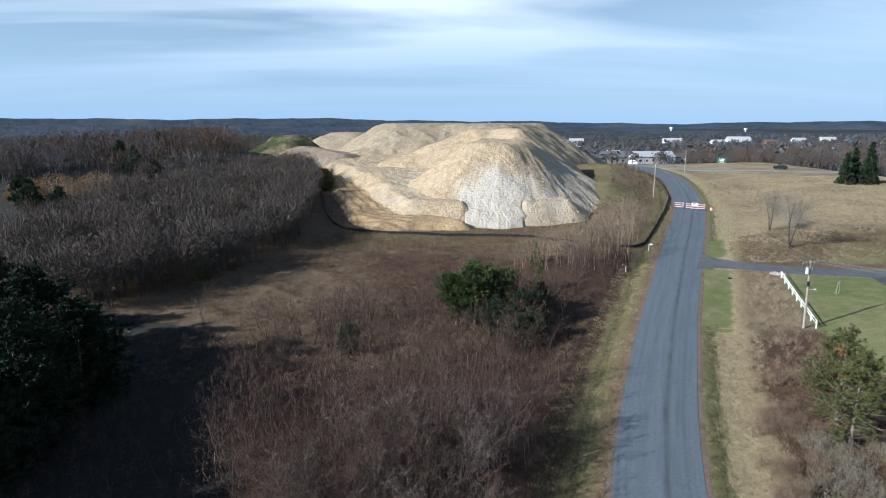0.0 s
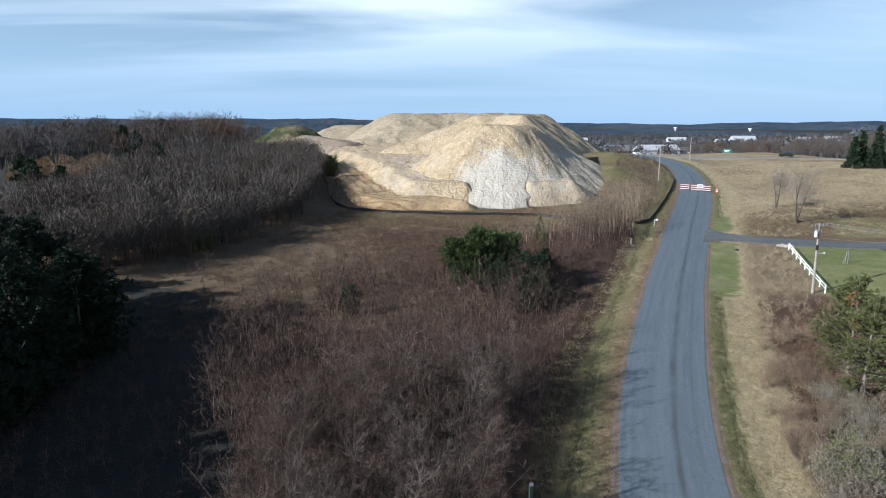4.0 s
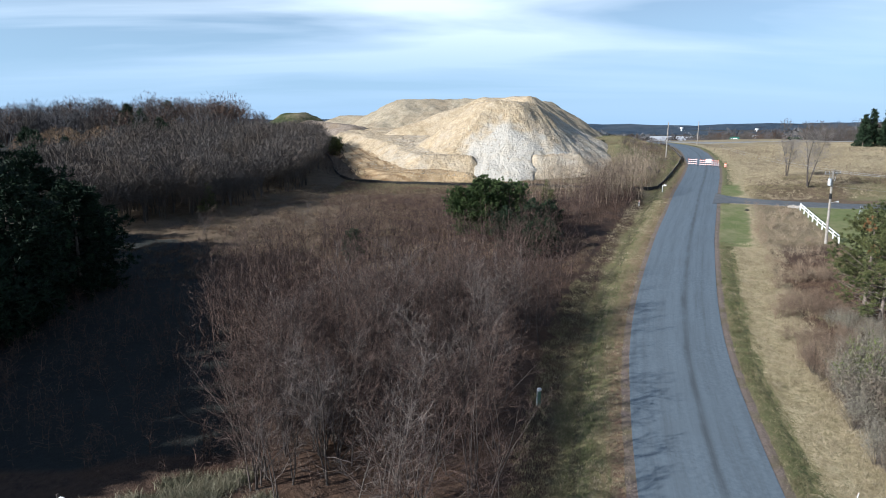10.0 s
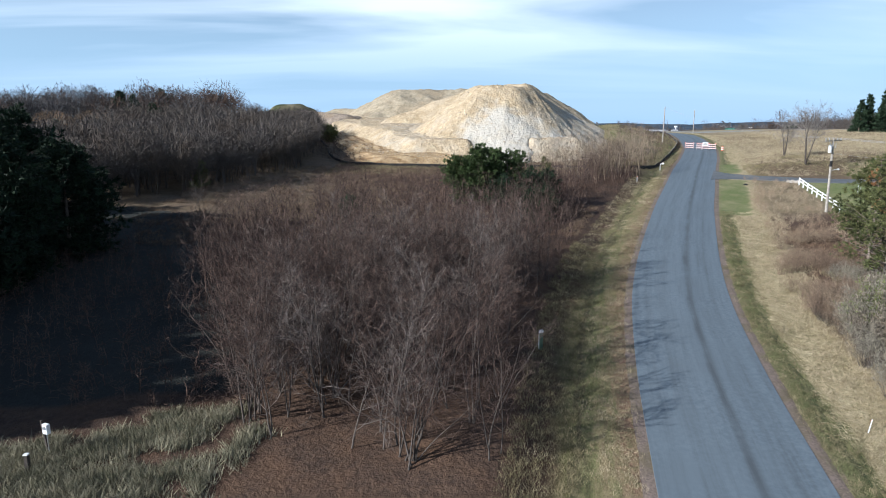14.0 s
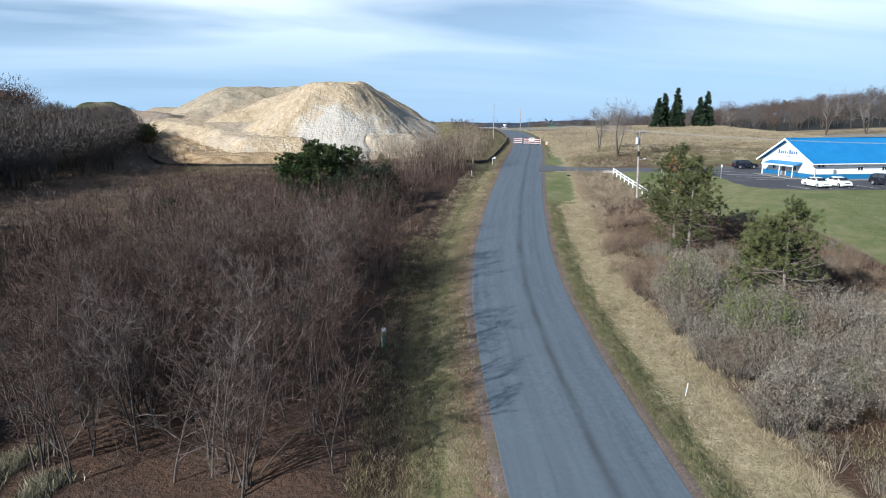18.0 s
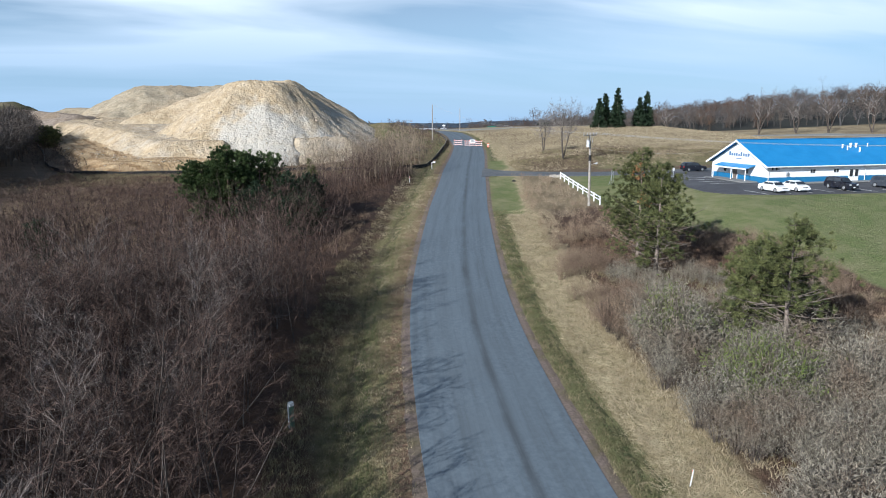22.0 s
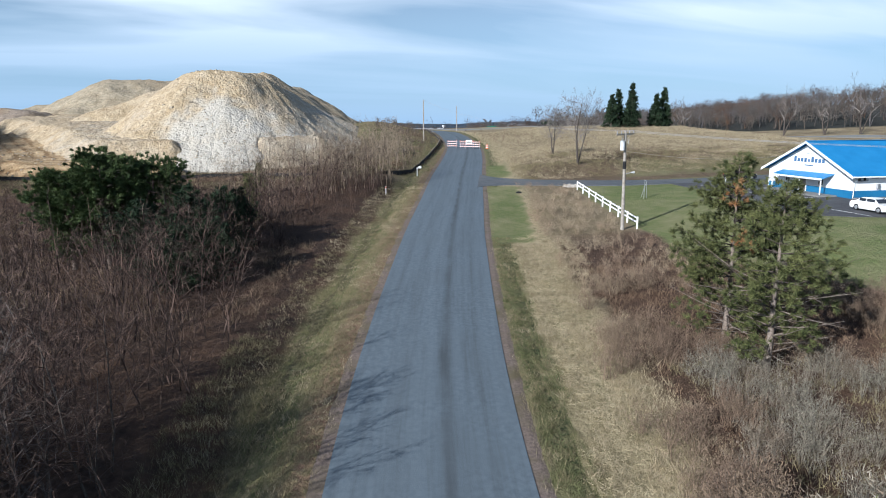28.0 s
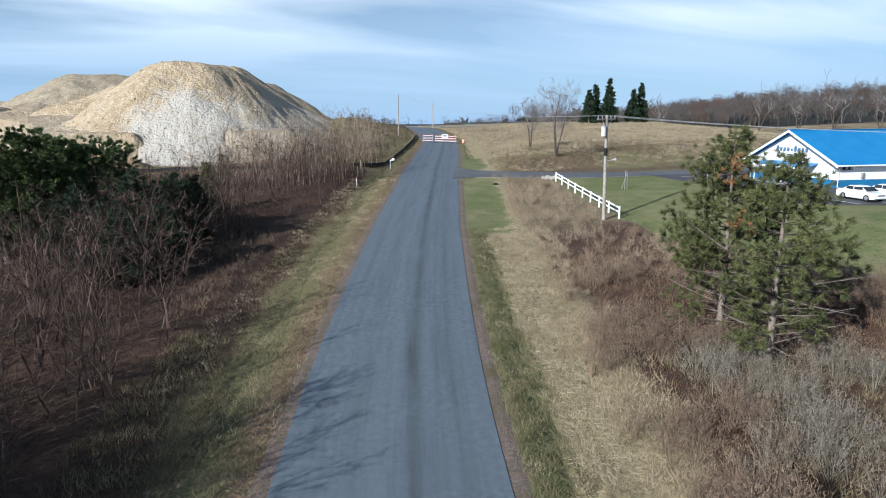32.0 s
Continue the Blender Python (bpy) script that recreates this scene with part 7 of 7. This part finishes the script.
door = part("door_1", box((0.05, 0.95, 2.05), (-0.02, 7.1, 1.0), 0.01), DOOR_BROWN, hall, "brown entrance door")
part("door_handle", rod((-0.06, 6.75, 1.0), (-0.06, 6.75, 1.2), 0.02, n=6), GREY_METAL, door)
part("door_frame", box((0.07, 0.1, 2.15), (-0.015, 6.57, 1.05)), WHITE_PAINT, door)
part("door_frame", box((0.07, 0.1, 2.15), (-0.015, 7.63, 1.05)), WHITE_PAINT, door)
for x in (13.1, 13.95):
    d2 = part("side_door", box((0.75, 0.05, 1.95), (x, -0.03, 0.95), 0.01), WHITE_PAINT, hall, "white side door with dark pane")
    part("door_pane", box((0.5, 0.03, 1.0), (x, -0.06, 1.25)), GLASS, d2)
porch = part("porch_roof", quad_prism([(-1.55, 2.6, 1.92), (0.0, 2.6, 2.42), (0.0, 10.6, 2.42), (-1.55, 10.6, 1.92)], -0.08), BLUE_ROOF, hall, "blue lean-to porch roof")
part("porch_fascia", box((0.06, 8.1, 0.2), (-1.58, 6.6, 1.88), 0.01), WHITE_PAINT, porch)
for y in (2.75, 6.0, 10.4):
    part("porch_post", box((0.1, 0.1, 2.0), (-1.45, y, 0.9), 0.01), WHITE_PAINT, porch)
part("porch_slab", box((2.3, 9.5, 0.16), (-1.2, 6.6, 0.1), 0.02), CONCRETE, hall, "pale concrete walk")
part("side_walk", box((L, 1.3, 0.14), (L / 2, -0.72, 0.09), 0.02), CONCRETE, hall, "pale concrete walk")
# the sign's lettering stands as plain shapes
sgn = part("sign", box((0.03, 0.9, 0.03), (-0.01, 6.5, 4.45)), SIGN_BLUE, hall, "blue sign marks on the gable")
for k in range(9):
    if k != 4:
        part("sign_mark", box((0.03, 0.36, 0.62 if k in (0, 5) else 0.42), (-0.005, 8.7 - k * 0.54, 3.72 + (0.1 if k in (0, 5) else 0))), SIGN_BLUE, sgn)
part("sign_mark", box((0.03, 0.30, 0.30), (-0.005, 6.54, 3.68)), SIGN_BLUE, sgn)
part("sign_mark", box((0.03, 1.3, 0.1), (-0.005, 6.5, 3.15)), SIGN_BLUE, sgn)
VENTS = ((14.6, 3.7, 0.10), (15.0, 3.2, 0.08), (16.1, 3.9, 0.14), (17.0, 3.9, 0.14), (16.6, 2.7, 0.11), (19.0, 4.0, 0.06))
for x, y, r in VENTS:
    z = EAVE + sl * y
    bm = rod((x, y, z), (x, y, z + 0.5 + r), r, r, 10)
    rod((x, y, z + 0.5 + r), (x, y, z + 0.62 + r), r * 1.5, r * 0.8, 10, bm)
    part("roof_vent", bm, WHITE_PAINT, hall, "white roof vent")
for x in (3.0, 26.0):
    part("meter", box((0.35, 0.2, 0.5), (x, -0.12, 1.3), 0.02), GREY_METAL, hall)


# ---- parking lot ----
LOT_EDGE = [(68.5, 95.2), (66.4, 84), (63.2, 77), (61.6, 72), (61.8, 68.3), (63.6, 66.0), (67, 64.8), (72, 64.0), (84, 61.9), (122, 54.6), (126, 66), (90, 86), (90, 95.2)]
bm = bmesh.new()
lo_ = [bm.verts.new((x, y, gz(x, y) - 0.25)) for x, y in LOT_EDGE]
hi_ = [bm.verts.new((x, y, gz(x, y) + 0.05)) for x, y in LOT_EDGE]
bm.faces.new(hi_)
for k in range(len(LOT_EDGE)):
    j = (k + 1) % len(LOT_EDGE)
    bm.faces.new((lo_[j], lo_[k], hi_[k], hi_[j]))
bmesh.ops.triangulate(bm, faces=[f for f in bm.faces if len(f.verts) > 4])
bmesh.ops.subdivide_edges(bm, edges=[e for e in bm.edges if e.calc_length() > 5], cuts=6, use_grid_fill=True)
for v in bm.verts:
    if v.co.z > gz(v.co.x, v.co.y) - 0.2:
        v.co.z = gz(v.co.x, v.co.y) + 0.06
lot = tagged(part("parking_lot", bm, LOT), "dark asphalt parking lot with faded white lines", "parking lot", kind="structure")
LINE = mat("faded_line_paint", (0.42, 0.42, 0.41), (0.62, 0.62, 0.60), 0.15, 0.8)
u_, w_ = Vector((0.983, -0.182, 0)), Vector((0.182, 0.983, 0))
for k in range(14):
    c = Vector((65.4, 67.7, 0)) + u_ * (3.0 * k)
    z = gz(c.x, c.y) + 0.075
    line = part("stall_line", box((0.1, 4.6, 0.012), (0, 0, 0)), LINE, lot)
    line.matrix_world = pose(c.x, c.y, z, 0, 0, -10.5)
for k in range(6):
    c = Vector((69.8, 77.2, 0)) + w_ * (2.8 * k)
    line = part("stall_line", box((4.6, 0.1, 0.012), (0, 0, 0)), LINE, lot)
    line.matrix_world = pose(c.x, c.y, gz(c.x, c.y) + 0.075, 0, 0, -10.5)
t = thing("lot_post", at(65.2, 82.4), "thin grey sign post at the lot's edge", "post")
part("shaft", rod((0, 0, -0.2), (0, 0, 2.2), 0.05), GREY_METAL, t)
part("plate", box((0.32, 0.03, 0.42), (0, -0.05, 1.95), 0.01), WHITE_PAINT, t)


# ---- cars ----
TYRE = mat("tyre_rubber", (0.015, 0.015, 0.016), (0.03, 0.03, 0.03), 0.2, 0.85)
ALLOY = mat("wheel_alloy", (0.45, 0.46, 0.47), (0.55, 0.56, 0.57), 0.2, 0.35, metal=0.7)
LAMP_CLEAR = mat("headlamp", (0.6, 0.62, 0.64), (0.7, 0.72, 0.74), 0.1, 0.15)
LAMP_RED = mat("tail_lamp", (0.35, 0.02, 0.02), (0.45, 0.03, 0.03), 0.1, 0.2)
PLATE = mat("number_plate", (0.6, 0.6, 0.62), (0.7, 0.7, 0.7), 0.2, 0.5)


def loft(profile, widths):
    """A solid through side outlines: profile in x z, mirrored at +-widths of each corner."""
    bm = bmesh.new()
    a = [bm.verts.new((x, -w, z)) for (x, z), w in zip(profile, widths)]
    b = [bm.verts.new((x, w, z)) for (x, z), w in zip(profile, widths)]
    bm.faces.new(a)
    bm.faces.new(b[::-1])
    for k in range(len(a)):
        j = (k + 1) % len(a)
        bm.faces.new((a[j], a[k], b[k], b[j]))
    bmesh.ops.recalc_face_normals(bm, faces=bm.faces)
    return bm


def car(x, y, head, label, paint, style="sedan"):
    """The front looks along +x before the turn."""
    t = thing("car", pose(x, y, gz(x, y) + 0.07, 0, 0, head), label, "car", "parked cars")
    t.matrix_world = t.matrix_world @ Matrix.Scale(0.87, 4)
    if style == "sedan":
        ln, low = 4.7, [(-2.3, 0.35), (-2.32, 0.78), (-2.15, 0.98), (-1.2, 1.0), (0.75, 0.98), (2.05, 0.82), (2.33, 0.62), (2.33, 0.30), (2.0, 0.22), (-2.0, 0.22)]
        cab = [(-1.75, 0.97), (-1.0, 1.40), (-0.55, 1.46), (0.15, 1.44), (0.55, 1.36), (1.25, 0.95)]
    elif style == "round":
        ln, low = 4.1, [(-2.0, 0.35), (-2.03, 0.70), (-1.85, 0.95), (-1.2, 1.05), (0.7, 1.02), (1.6, 0.88), (2.0, 0.62), (2.03, 0.32), (1.8, 0.22), (-1.8, 0.22)]
        cab = [(-1.75, 0.95), (-1.25, 1.30), (-0.6, 1.48), (0.0, 1.49), (0.5, 1.38), (1.25, 0.98)]
    else:
        ln, low = 4.9, [(-2.4, 0.45), (-2.42, 0.9), (-2.3, 1.08), (-1.2, 1.12), (0.8, 1.12), (2.1, 1.02), (2.4, 0.8), (2.42, 0.42), (2.1, 0.30), (-2.1, 0.30)]
        cab = [(-2.36, 1.08), (-2.15, 1.62), (-1.7, 1.76), (0.0, 1.77), (0.35, 1.70), (1.15, 1.08)]
    bm = loft(low, [0.84 if z < 0.9 else 0.80 for _, z in low])
    bmesh.ops.bevel(bm, geom=list(bm.edges), offset=0.05, segments=2, affect="EDGES")
    body = part("body", bm, paint, t)
    bm = loft(cab, [0.78 if z < 1.15 else 0.60 for _, z in cab])
    bmesh.ops.bevel(bm, geom=list(bm.edges), offset=0.04, segments=2, affect="EDGES")
    cabin = part("cabin", bm, paint, t)
    zs = cab[0][1]
    top = max(z for _, z in cab)
    fx, bx2 = cab[-1], cab[0]
    f2, b2 = cab[-2], cab[1]
    part("windscreen", quad_prism([(fx[0] - 0.02, -0.70, fx[1] + 0.06), (fx[0] - 0.02, 0.70, fx[1] + 0.06), (f2[0] + 0.08, 0.55, f2[1] - 0.03), (f2[0] + 0.08, -0.55, f2[1] - 0.03)], 0.045), GLASS, cabin)
    part("rear_window", quad_prism([(bx2[0] + 0.02, 0.70, bx2[1] + 0.07), (bx2[0] + 0.02, -0.70, bx2[1] + 0.07), (b2[0] - 0.04, -0.55, b2[1] - 0.03), (b2[0] - 0.04, 0.55, b2[1] - 0.03)], 0.045), GLASS, cabin)
    for s in (-1, 1):
        for x0, x1 in ((bx2[0] + 0.55, (bx2[0] + fx[0]) / 2 - 0.08), ((bx2[0] + fx[0]) / 2 + 0.03, fx[0] - 0.42)):
            q = [(x0, s * 0.76, zs + 0.09), (x1, s * 0.76, zs + 0.09), (x1 - 0.12 if x1 > 0.2 else x1, s * 0.645, top - 0.12), (x0 + 0.12 if x0 < -0.8 else x0, s * 0.645, top - 0.12)]
            part("side_window", quad_prism(q, -0.035 * s if s > 0 else 0.035), GLASS, cabin)
        part("mirror", box((0.16, 0.16, 0.11), (fx[0] - 0.45, s * 0.92, zs + 0.08), 0.03), paint, t)
        part("headlight", box((0.10, 0.34, 0.14), (low[6][0] - 0.05, s * 0.58, low[6][1] + 0.03), 0.03), LAMP_CLEAR, t)
        part("tail_light", box((0.08, 0.30, 0.16), (low[1][0] + 0.02, s * 0.62, low[1][1] + 0.02), 0.02), LAMP_RED, t)
        part("door_handle", box((0.16, 0.03, 0.03), (-0.1, s * 0.855, zs - 0.14)), GREY_METAL, t)
        for wx in (-ln * 0.29, ln * 0.30):
            r = 0.33 if style != "suv" else 0.37
            wheel = part("tyre", rod((wx, s * 0.66, r), (wx, s * 0.87, r), r, r, 20), TYRE, t)
            part("rim", rod((wx, s * 0.865, r), (wx, s * 0.885, r), r * 0.64, r * 0.55, 14), ALLOY, wheel)
    part("bumper", box((0.12, 1.55, 0.16), (low[6][0] + 0.0, 0, 0.42), 0.04), paint, t)
    part("number_plate", box((0.02, 0.36, 0.14), (low[6][0] + 0.07, 0, 0.46)), PLATE, t)
    part("grille", box((0.03, 0.8, 0.12), (low[6][0] - 0.0, 0, 0.64), 0.01), BLACK, t)


WHITE_CAR = mat("white_car_paint", (0.76, 0.77, 0.77), (0.80, 0.80, 0.80), 0.8, 0.25)
BLACK_CAR = mat("black_car_paint", (0.012, 0.013, 0.02), (0.02, 0.022, 0.03), 0.8, 0.2)
GREY_CAR = mat("dark_grey_car_paint", (0.04, 0.045, 0.055), (0.06, 0.065, 0.075), 0.8, 0.25)
car(67.9, 67.4, -100.5, "white four-door saloon parked in the lot", WHITE_CAR)
car(70.9, 66.9, -100.5, "white rounded hatchback parked in the lot", WHITE_CAR, "round")
car(77.6, 66.0, -100.5, "black estate vehicle parked in the lot", BLACK_CAR, "suv")
car(84.6, 64.9, -100.5, "dark grey pickup-sized vehicle parked in the lot", GREY_CAR, "suv")
car(80.0, 94.9, -10, "black sport utility vehicle parked beside the building", BLACK_CAR, "suv")
